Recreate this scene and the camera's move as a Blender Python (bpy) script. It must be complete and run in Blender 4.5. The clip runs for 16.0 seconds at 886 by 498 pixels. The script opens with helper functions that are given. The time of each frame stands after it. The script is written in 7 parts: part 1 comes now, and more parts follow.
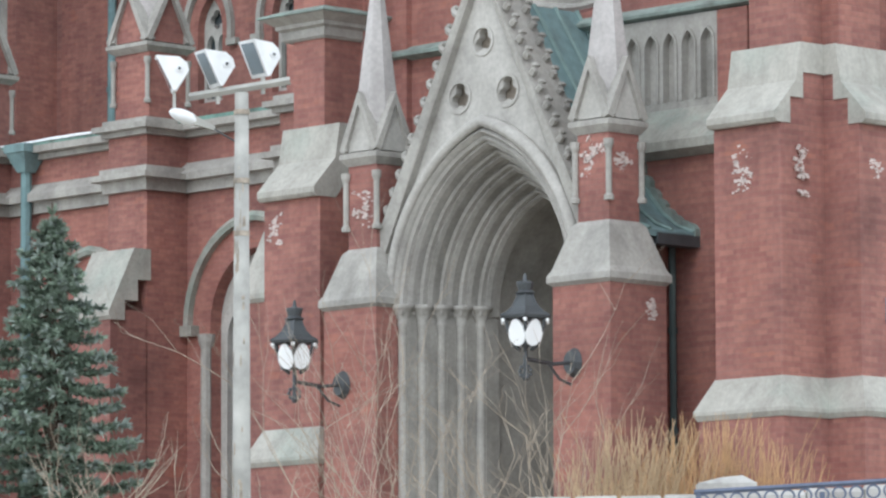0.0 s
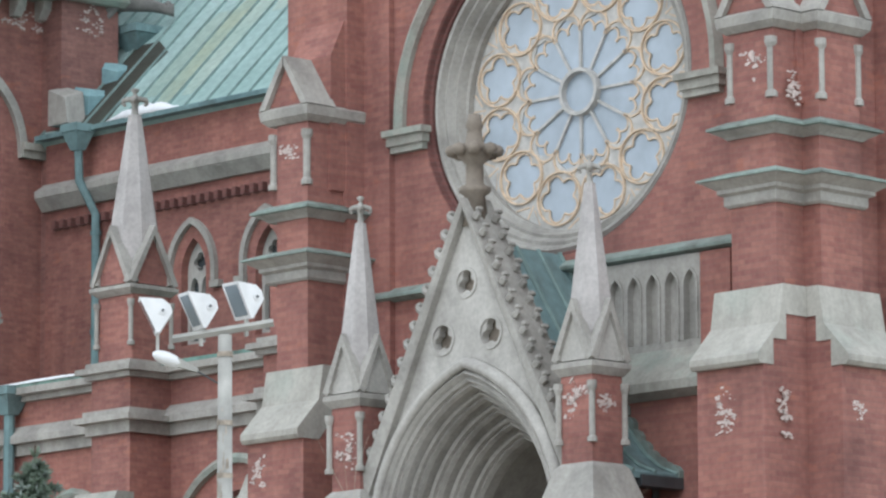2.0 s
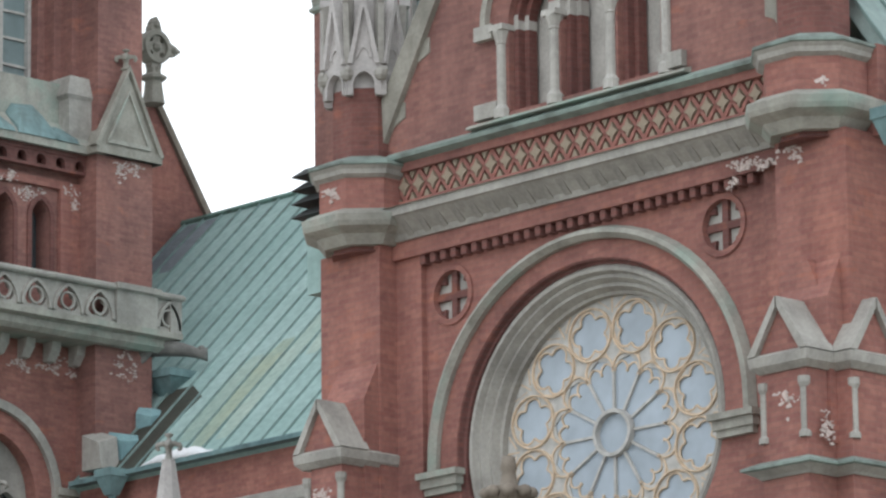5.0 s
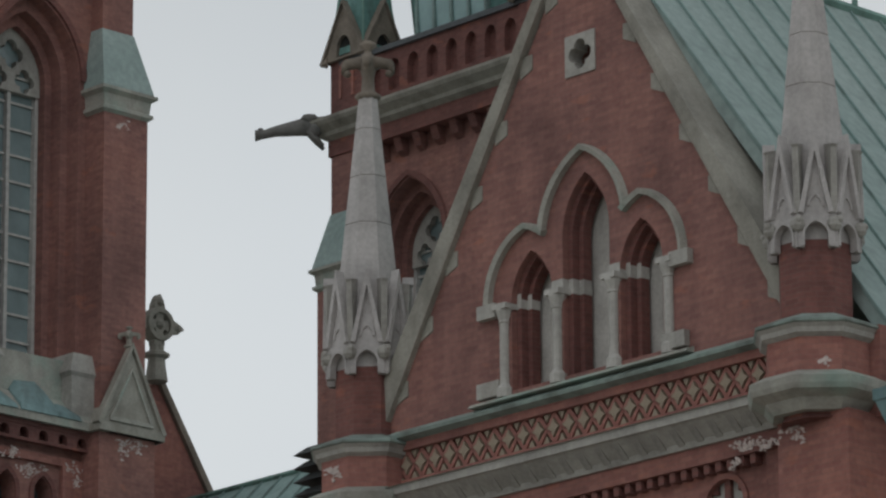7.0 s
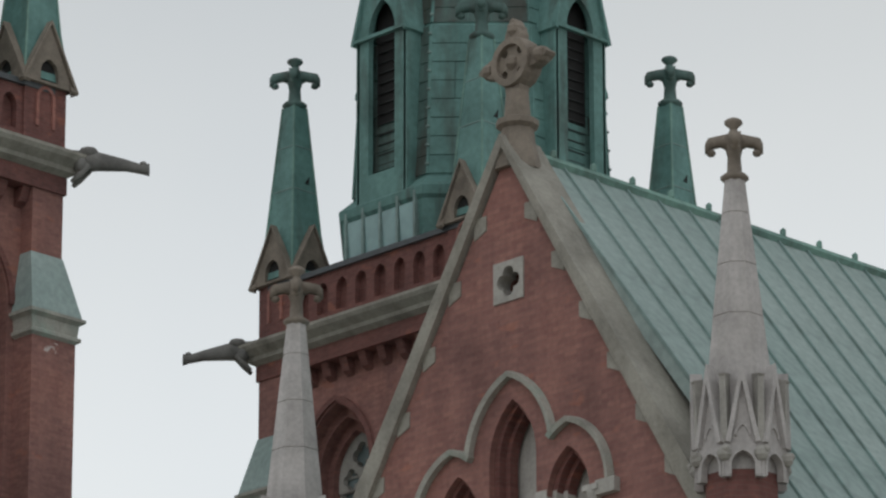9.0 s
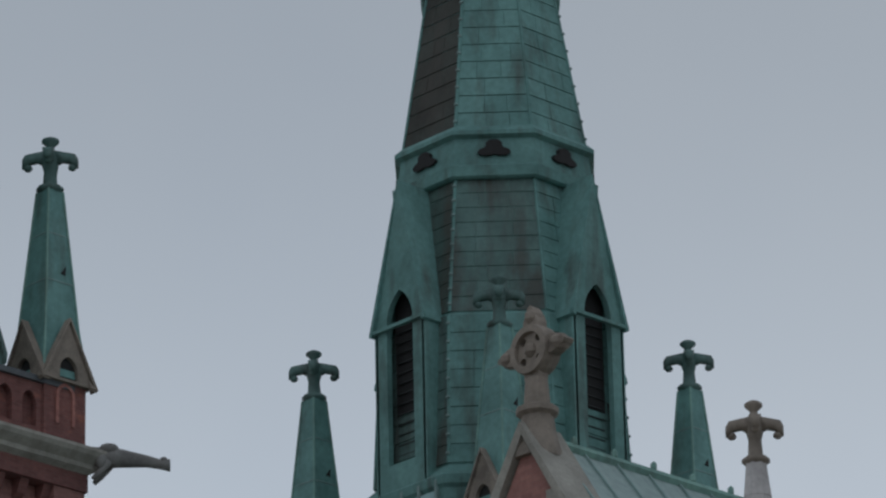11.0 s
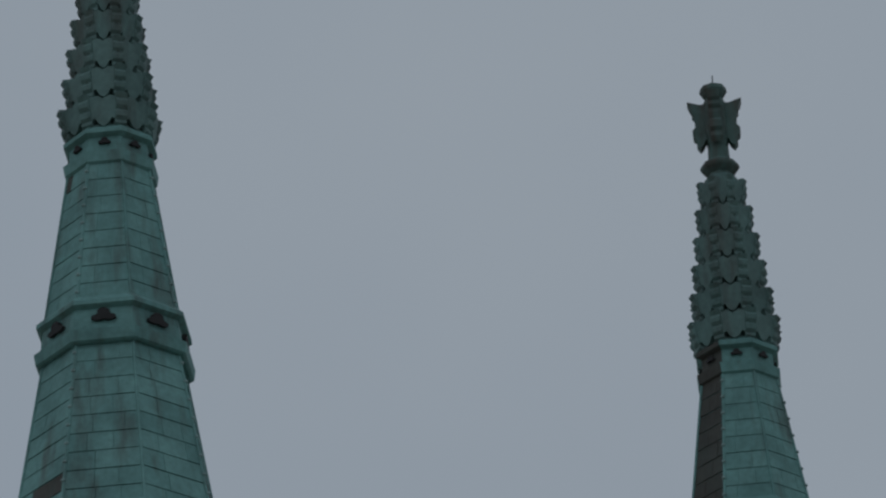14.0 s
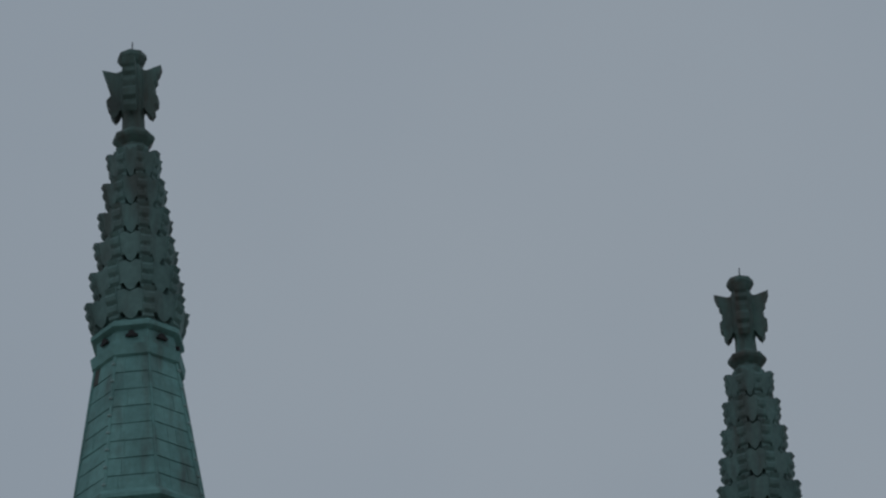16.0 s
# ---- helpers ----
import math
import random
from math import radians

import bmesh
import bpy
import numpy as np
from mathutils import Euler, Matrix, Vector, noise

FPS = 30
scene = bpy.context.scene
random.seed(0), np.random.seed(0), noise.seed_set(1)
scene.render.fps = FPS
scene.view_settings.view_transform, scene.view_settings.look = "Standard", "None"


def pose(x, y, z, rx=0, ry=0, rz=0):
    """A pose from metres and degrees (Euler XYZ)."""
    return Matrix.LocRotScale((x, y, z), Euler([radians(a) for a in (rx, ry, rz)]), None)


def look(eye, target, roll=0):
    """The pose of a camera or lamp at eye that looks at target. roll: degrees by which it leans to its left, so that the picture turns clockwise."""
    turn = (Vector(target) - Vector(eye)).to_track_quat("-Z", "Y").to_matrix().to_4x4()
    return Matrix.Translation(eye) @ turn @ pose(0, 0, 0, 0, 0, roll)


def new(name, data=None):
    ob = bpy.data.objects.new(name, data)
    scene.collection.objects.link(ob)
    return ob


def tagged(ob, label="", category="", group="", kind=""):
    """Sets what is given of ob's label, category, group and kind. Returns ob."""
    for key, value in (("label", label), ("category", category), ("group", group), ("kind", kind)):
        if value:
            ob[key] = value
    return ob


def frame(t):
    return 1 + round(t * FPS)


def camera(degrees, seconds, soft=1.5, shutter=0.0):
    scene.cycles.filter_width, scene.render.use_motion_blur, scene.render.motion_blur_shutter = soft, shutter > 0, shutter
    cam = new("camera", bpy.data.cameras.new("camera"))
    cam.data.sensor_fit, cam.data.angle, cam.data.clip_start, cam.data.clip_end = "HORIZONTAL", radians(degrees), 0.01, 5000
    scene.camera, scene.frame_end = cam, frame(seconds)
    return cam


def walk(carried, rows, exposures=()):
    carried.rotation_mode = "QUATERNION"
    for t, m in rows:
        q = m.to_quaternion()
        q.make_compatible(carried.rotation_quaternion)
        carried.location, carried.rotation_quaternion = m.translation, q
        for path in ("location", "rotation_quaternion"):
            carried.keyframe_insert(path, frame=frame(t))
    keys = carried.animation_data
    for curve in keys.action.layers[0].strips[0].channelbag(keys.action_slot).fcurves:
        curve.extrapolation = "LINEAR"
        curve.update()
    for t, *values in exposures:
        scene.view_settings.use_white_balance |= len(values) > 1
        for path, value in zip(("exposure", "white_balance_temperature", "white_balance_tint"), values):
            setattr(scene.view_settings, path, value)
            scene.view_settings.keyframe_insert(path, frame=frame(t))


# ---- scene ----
from mathutils import geometry

EYE = Vector((56.25, -57.0, 1.6))
cam = camera(10.2634, 16.0, soft=2.4)


def aim(turn, tilt, roll):
    """The fixed camera turned by compass angle and tilt."""
    a, e = radians(turn), radians(tilt)
    way = Vector((math.sin(a) * math.cos(e), math.cos(a) * math.cos(e), math.sin(e)))
    return look(EYE, EYE + 100 * way, roll)


AIM = [
    (0.0, -46.33, 6.266, -0.21), (0.5, -46.028, 6.994, -0.153), (1.0, -46.29, 7.761, -0.216),
    (1.5, -46.34, 8.171, -0.261), (2.0, -46.122, 9.075, -0.288), (2.5, -45.995, 9.946, -0.324),
    (3.0, -46.333, 10.578, -0.4), (3.2, -46.595, 10.881, -0.504), (5.3, -46.655, 13.519, -0.653),
    (5.5, -46.895, 13.868, -0.635), (6.0, -47.305, 14.804, -0.617), (6.5, -47.031, 15.567, -0.554),
    (7.0, -46.49, 16.289, -0.39), (7.5, -45.734, 16.755, -0.197), (8.0, -45.522, 17.508, 0.041),
    (8.5, -45.512, 18.126, 0.012), (8.7, -45.569, 18.46, -0.046), (10.8, -45.644, 21.738, -1.025),
    (11.0, -45.796, 22.273, -1.282), (11.5, -45.617, 23.181, -1.48), (12.0, -45.868, 24.575, -1.45),
    (12.5, -46.445, 25.747, -1.441), (13.0, -47.299, 26.742, -1.951), (13.5, -48.239, 27.722, -3.191),
    (14.0, -48.876, 29.051, -3.356), (14.5, -49.195, 29.989, -3.373), (15.0, -49.417, 30.812, -3.362),
    (15.5, -49.073, 31.22, -3.435), (16.0, -49.089, 31.303, -3.294)]
walk(cam, [(t, aim(a, e, r)) for t, a, e, r in AIM],
     exposures=[(0.0, 0.93, 5930, 9), (1.5, 0.83, 5930, 9), (2.2, 0.72, 5930, 9), (3.2, 0.68, 5930, 9), (5.5, 0.28, 6150, 9), (6.2, -0.36, 6150, 9),
                (7.0, -0.75, 6250, 9), (7.6, -0.78, 6250, 9), (8.1, -0.68, 6350, 9), (8.7, -0.48, 6350, 9),
                (10.8, -0.98, 5700, 9), (11.5, -1.06, 5700, 9), (12.5, -1.14, 5700, 9), (14.5, -1.3, 5550, 7),
                (16.0, -1.3, 5550, 7)])

# ---- light: overcast sky and a wide, weak sun ----
world = bpy.data.worlds.new("overcast")
scene.world = world
world.use_nodes = True
wn, wl = world.node_tree.nodes, world.node_tree.links
wn.clear()
w_out = wn.new("ShaderNodeOutputWorld")
w_bg = wn.new("ShaderNodeBackground")
w_sky = wn.new("ShaderNodeTexSky")
w_sky.sky_type, w_sky.sun_disc = "NISHITA", False
w_sky.sun_elevation, w_sky.sun_rotation = radians(38), radians(150)
w_co = wn.new("ShaderNodeTexCoord")
w_cloud = wn.new("ShaderNodeTexNoise")
w_cloud.inputs["Scale"].default_value = 5.0
w_cloud.inputs["Detail"].default_value = 4.0
w_ramp = wn.new("ShaderNodeValToRGB")
w_ramp.color_ramp.elements[0].position, w_ramp.color_ramp.elements[0].color = 0.3, (0.70, 0.725, 0.735, 1)
w_ramp.color_ramp.elements[1].position, w_ramp.color_ramp.elements[1].color = 0.7, (0.78, 0.79, 0.775, 1)
w_gain = wn.new("ShaderNodeMix")
w_gain.data_type, w_gain.blend_type = "RGBA", "MIX"
w_gain.inputs["Factor"].default_value = 0.965
wl.new(w_co.outputs["Generated"], w_cloud.inputs["Vector"])
wl.new(w_cloud.outputs["Fac"], w_ramp.inputs["Fac"])
w_dim = wn.new("ShaderNodeMix")
w_dim.data_type, w_dim.blend_type = "RGBA", "MULTIPLY"
w_dim.inputs["Factor"].default_value = 1.0
w_dim.inputs["B"].default_value = (0.1, 0.1, 0.1, 1)
wl.new(w_sky.outputs["Color"], w_dim.inputs["A"])
wl.new(w_dim.outputs["Result"], w_gain.inputs["A"])
wl.new(w_ramp.outputs["Color"], w_gain.inputs["B"])
wl.new(w_gain.outputs["Result"], w_bg.inputs["Color"])
# the cloud layer thins and brightens towards the horizon
w_dir = wn.new("ShaderNodeSeparateXYZ")
wl.new(w_co.outputs["Generated"], w_dir.inputs["Vector"])
w_thin = wn.new("ShaderNodeMapRange")
w_thin.interpolation_type = "SMOOTHSTEP"
for w_name, w_value in (("From Min", 0.25), ("From Max", 0.45), ("To Min", 1.55), ("To Max", 1.0)):
    w_thin.inputs[w_name].default_value = w_value
wl.new(w_dir.outputs["Z"], w_thin.inputs["Value"])
wl.new(w_thin.outputs["Result"], w_bg.inputs["Strength"])
wl.new(w_bg.outputs["Background"], w_out.inputs["Surface"])
sun_data = bpy.data.lights.new("sun", "SUN")
sun_data.energy, sun_data.angle, sun_data.color = 0.5, radians(30), (1.0, 0.97, 0.93)
sun = new("sun", sun_data)
sun.matrix_world = look((60, -60, 80), (20, 0, 10))


# ---- materials ----
def node_mat(name, rough=0.8, metal=0.0):
    m = bpy.data.materials.new(name)
    m.use_nodes = True
    nt = m.node_tree
    b = nt.nodes["Principled BSDF"]
    b.inputs["Roughness"].default_value, b.inputs["Metallic"].default_value = rough, metal
    return m, nt, b


def ramp(nt, stops):
    r = nt.nodes.new("ShaderNodeValToRGB")
    e = r.color_ramp.elements
    while len(e) < len(stops):
        e.new(0.5)
    for el, (p, c) in zip(e, stops):
        el.position, el.color = p, (*c, 1)
    return r


def noise_node(nt, co, scale, detail=4.0, stretch=None, rough=0.55):
    n = nt.nodes.new("ShaderNodeTexNoise")
    n.inputs["Scale"].default_value, n.inputs["Detail"].default_value = scale, detail
    n.inputs["Roughness"].default_value = rough
    if stretch:
        mp = nt.nodes.new("ShaderNodeMapping")
        mp.inputs["Scale"].default_value = stretch
        nt.links.new(co, mp.inputs["Vector"])
        co = mp.outputs["Vector"]
    nt.links.new(co, n.inputs["Vector"])
    return n.outputs["Fac"]


def mix(nt, kind, fac, a, b):
    n = nt.nodes.new("ShaderNodeMix")
    n.data_type, n.blend_type = "RGBA", kind
    for key, v in (("Factor", fac), ("A", a), ("B", b)):
        if isinstance(v, (int, float)):
            n.inputs[key].default_value = v
        elif isinstance(v, tuple):
            n.inputs[key].default_value = (*v, 1)
        else:
            nt.links.new(v, n.inputs[key])
    return n.outputs["Result"]


def bump(nt, b, height, strength, dist):
    n = nt.nodes.new("ShaderNodeBump")
    n.inputs["Strength"].default_value, n.inputs["Distance"].default_value = strength, dist
    nt.links.new(height, n.inputs["Height"])
    nt.links.new(n.outputs["Normal"], b.inputs["Normal"])


def coords(nt):
    return nt.nodes.new("ShaderNodeTexCoord").outputs["Object"]


def brick_material(name, light, dark, mortar):
    m, nt, b = node_mat(name, 0.88)
    co = coords(nt)
    sep = nt.nodes.new("ShaderNodeSeparateXYZ")
    nt.links.new(co, sep.inputs[0])
    add = nt.nodes.new("ShaderNodeMath")
    nt.links.new(sep.outputs["X"], add.inputs[0])
    nt.links.new(sep.outputs["Y"], add.inputs[1])
    com = nt.nodes.new("ShaderNodeCombineXYZ")
    nt.links.new(add.outputs[0], com.inputs["X"])
    nt.links.new(sep.outputs["Z"], com.inputs["Y"])
    t = nt.nodes.new("ShaderNodeTexBrick")
    t.inputs["Scale"].default_value = 1.0
    t.inputs["Brick Width"].default_value, t.inputs["Row Height"].default_value = 0.28, 0.085
    t.inputs["Mortar Size"].default_value, t.inputs["Mortar Smooth"].default_value = 0.007, 0.3
    t.inputs["Color1"].default_value, t.inputs["Color2"].default_value = (*light, 1), (*dark, 1)
    t.inputs["Mortar"].default_value = (*mortar, 1)
    nt.links.new(com.outputs[0], t.inputs["Vector"])
    big = ramp(nt, [(0.3, (0.66, 0.66, 0.68)), (0.5, (0.98, 0.98, 0.98)), (0.72, (1.18, 1.12, 1.06))])
    nt.links.new(noise_node(nt, co, 0.45, 5), big.inputs["Fac"])
    c = mix(nt, "MULTIPLY", 1.0, t.outputs["Color"], big.outputs["Color"])
    streak = ramp(nt, [(0.35, (0.80, 0.78, 0.78)), (0.6, (1, 1, 1))])
    nt.links.new(noise_node(nt, co, 1.0, 5, (2.2, 2.2, 0.22)), streak.inputs["Fac"])
    c = mix(nt, "MULTIPLY", 0.8, c, streak.outputs["Color"])
    fine = ramp(nt, [(0.3, (0.86, 0.86, 0.86)), (0.7, (1.1, 1.1, 1.1))])
    nt.links.new(noise_node(nt, co, 9.0, 3), fine.inputs["Fac"])
    c = mix(nt, "MULTIPLY", 1.0, c, fine.outputs["Color"])
    orange = ramp(nt, [(0.62, (0, 0, 0)), (0.68, (1, 1, 1))])
    nt.links.new(noise_node(nt, co, 1.3, 7, (1, 1, 2.2)), orange.inputs["Fac"])
    c = mix(nt, "MIX", orange.outputs["Color"], c, mix(nt, "MIX", 0.22, c, (0.5, 0.17, 0.09)))
    nt.links.new(c, b.inputs["Base Color"])
    inv = nt.nodes.new("ShaderNodeMath")
    inv.operation = "SUBTRACT"
    inv.inputs[0].default_value = 1.0
    nt.links.new(t.outputs["Fac"], inv.inputs[1])
    bump(nt, b, inv.outputs[0], 0.6, 0.012)
    return m


def stone_material(name, light, dark, green=0.0):
    m, nt, b = node_mat(name, 0.85)
    co = coords(nt)
    r = ramp(nt, [(0.28, dark), (0.55, light), (0.8, tuple(min(1, v * 1.12) for v in light))])
    nt.links.new(noise_node(nt, co, 1.1, 7, None, 0.65), r.inputs["Fac"])
    streak = ramp(nt, [(0.34, (0.7, 0.69, 0.675)), (0.6, (1, 1, 1))])
    nt.links.new(noise_node(nt, co, 1.0, 5, (3, 3, 0.7)), streak.inputs["Fac"])
    c = mix(nt, "MULTIPLY", 0.55, r.outputs["Color"], streak.outputs["Color"])
    speck = ramp(nt, [(0.35, (0.9, 0.9, 0.9)), (0.65, (1.05, 1.05, 1.05))])
    nt.links.new(noise_node(nt, co, 14, 3), speck.inputs["Fac"])
    c = mix(nt, "MULTIPLY", 1.0, c, speck.outputs["Color"])
    if green:
        g = ramp(nt, [(0.5, (0, 0, 0)), (0.7, (1, 1, 1))])
        nt.links.new(noise_node(nt, co, 0.8, 5), g.inputs["Fac"])
        c = mix(nt, "MIX", g.outputs["Color"], c, mix(nt, "MIX", green, c, (0.22, 0.36, 0.31)))
    nt.links.new(c, b.inputs["Base Color"])
    bump(nt, b, noise_node(nt, co, 7, 6), 0.2, 0.02)
    return m


def copper_material(name, light, dark, brown=0.5, amount=0.62):
    m, nt, b = node_mat(name, 0.7)
    b.inputs["Specular IOR Level"].default_value = 0.3
    co = coords(nt)
    r = ramp(nt, [(0.25, dark), (0.6, light), (0.85, tuple(v * 1.12 for v in light))])
    nt.links.new(noise_node(nt, co, 0.7, 6, None, 0.6), r.inputs["Fac"])
    info = nt.nodes.new("ShaderNodeObjectInfo")
    vary = ramp(nt, [(0.0, (0.9, 0.92, 0.92)), (1.0, (1.08, 1.05, 1.05))])
    nt.links.new(info.outputs["Random"], vary.inputs["Fac"])
    c = mix(nt, "MULTIPLY", 1.0, r.outputs["Color"], vary.outputs["Color"])
    st = ramp(nt, [(amount - 0.08, (0, 0, 0)), (amount + 0.1, (1, 1, 1))])
    nt.links.new(noise_node(nt, co, 1.0, 6, (1.6, 1.6, 0.28)), st.inputs["Fac"])
    c = mix(nt, "MIX", st.outputs["Color"], c, mix(nt, "MIX", brown, c, (0.06, 0.05, 0.042)))
    fine = ramp(nt, [(0.3, (0.84, 0.84, 0.84)), (0.7, (1.1, 1.1, 1.1))])
    nt.links.new(noise_node(nt, co, 6, 5), fine.inputs["Fac"])
    c = mix(nt, "MULTIPLY", 1.0, c, fine.outputs["Color"])
    nt.links.new(c, b.inputs["Base Color"])
    bump(nt, b, noise_node(nt, co, 2.2, 4), 0.3, 0.03)
    return m


def plain_material(name, col, rough=0.6, metal=0.0, vary=0.15, scale=4.0):
    m, nt, b = node_mat(name, rough, metal)
    co = coords(nt)
    r = ramp(nt, [(0.3, tuple(v * (1 - vary) for v in col)), (0.7, tuple(v * (1 + vary) for v in col))])
    nt.links.new(noise_node(nt, co, scale, 5), r.inputs["Fac"])
    nt.links.new(r.outputs["Color"], b.inputs["Base Color"])
    return m


BRICK = brick_material("red_brick", (0.362, 0.164, 0.134), (0.276, 0.117, 0.101), (0.285, 0.15, 0.128))
BRICK_SOOTY = brick_material("weathered_high_brick", (0.315, 0.155, 0.132), (0.24, 0.113, 0.1), (0.25, 0.14, 0.121))
# little over half the value of red_brick; for orders, dentils, hoods, pinnacles, turrets
BRICK_DARK = brick_material("darker_red_brick", (0.205, 0.085, 0.074), (0.155, 0.064, 0.057), (0.17, 0.1, 0.088))
STONE = stone_material("grey_sandstone", (0.40, 0.385, 0.355), (0.26, 0.25, 0.232))
STONE_PALE = stone_material("pale_limestone", (0.475, 0.46, 0.43), (0.33, 0.315, 0.295))
STONE_LILAC = stone_material("smooth_spirelet_stone", (0.49, 0.465, 0.455), (0.36, 0.34, 0.335))
STONE_COPE = stone_material("dirty_coping_stone", (0.33, 0.315, 0.275), (0.2, 0.19, 0.165))
STONE_SOOT = stone_material("sooty_dark_stone", (0.2, 0.195, 0.185), (0.09, 0.088, 0.085))
STONE_CAP = stone_material("weathered_cap_stone", (0.43, 0.415, 0.375), (0.30, 0.29, 0.26), 0.2)
STONE_GREEN = stone_material("copper_stained_stone", (0.38, 0.37, 0.33), (0.23, 0.225, 0.2), 0.55)
# soot on finials and gablets; on the porch tympanum the brown paints shade
STONE_BROWN = stone_material("soot_and_shade_brown_stone", (0.25, 0.213, 0.175), (0.13, 0.11, 0.09))
COPPER = copper_material("verdigris_copper", (0.34, 0.475, 0.46), (0.27, 0.40, 0.38), 0.25, 0.74)
COPPER_GREY = copper_material("greyed_copper", (0.32, 0.40, 0.385), (0.25, 0.33, 0.315), 0.25, 0.74)
COPPER_EDGE = copper_material("copper_flashing", (0.21, 0.36, 0.31), (0.13, 0.22, 0.2), 0.6, 0.58)
VERDIGRIS = copper_material("bright_verdigris", (0.235, 0.39, 0.415), (0.14, 0.25, 0.275), 0.5, 0.6)
COPPER_THIN = copper_material("grey_copper_capping", (0.27, 0.345, 0.315), (0.19, 0.215, 0.2), 0.5, 0.55)
COPPER_CROWN = copper_material("soot_dark_copper", (0.112, 0.185, 0.17), (0.068, 0.105, 0.096), 0.6, 0.55)
COPPER_SPIRE = copper_material("spire_copper", (0.145, 0.28, 0.26), (0.085, 0.172, 0.16), 0.6, 0.6)
COPPER_BROWN = copper_material("browned_copper", (0.055, 0.062, 0.052), (0.028, 0.026, 0.021), 0.5, 0.5)
APRON = copper_material("weathered_blue_copper", (0.2, 0.30, 0.305), (0.12, 0.19, 0.2), 0.5, 0.55)
SEAM = copper_material("copper_seam", (0.235, 0.33, 0.315), (0.17, 0.245, 0.235), 0.4, 0.6)
COPPER_STREAKED = copper_material("streaked_spire_copper", (0.105, 0.18, 0.165), (0.05, 0.08, 0.072), 0.7, 0.5)
COPPER_STAINED = copper_material("stained_spire_copper", (0.075, 0.125, 0.11), (0.04, 0.052, 0.046), 0.8, 0.5)
FRIEZE = plain_material("ochre_frieze_stone", (0.27, 0.22, 0.165), 0.85, 0, 0.25, 4)
SALT = plain_material("salt_bloom", (0.53, 0.45, 0.42), 0.9, 0, 0.3, 9)
IRON = plain_material("dark_iron", (0.075, 0.082, 0.088), 0.5, 0.3)
PIPE = copper_material("downpipe_copper", (0.2, 0.31, 0.32), (0.1, 0.165, 0.18), 0.4, 0.6)
PIPE_DARK = copper_material("dark_downpipe_copper", (0.085, 0.115, 0.115), (0.05, 0.06, 0.065), 0.4, 0.6)
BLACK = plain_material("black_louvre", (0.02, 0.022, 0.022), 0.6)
# near-black colour that paints the shade inside openings
DARK = plain_material("painted_interior_shade", (0.018, 0.017, 0.017), 0.9)
LEAD = plain_material("lead_tracery", (0.46, 0.45, 0.43), 0.8, 0, 0.2, 6)
OCHRE = plain_material("ochre_tracery", (0.60, 0.475, 0.35), 0.8, 0, 0.2, 7)


def glass_material(name, col, rough=0.15):
    m, nt, b = node_mat(name, rough)
    co = coords(nt)
    r = ramp(nt, [(0.3, tuple(v * 0.72 for v in col)), (0.7, col)])
    nt.links.new(noise_node(nt, co, 1.6, 4), r.inputs["Fac"])
    nt.links.new(r.outputs["Color"], b.inputs["Base Color"])
    bump(nt, b, noise_node(nt, co, 5, 2), 0.12, 0.03)
    return m


GLASS = glass_material("pale_leaded_glass", (0.40, 0.465, 0.535), 0.3)
# blue-grey base colour has the sky's reflection painted in
GLASS_SKY = glass_material("painted_sky_glass", (0.25, 0.32, 0.33), 0.1)
GLASS_TEAL = glass_material("teal_lantern_glass", (0.26, 0.42, 0.42), 0.12)
GLASS_DARK = glass_material("dark_leaded_glass", (0.09, 0.105, 0.115), 0.12)


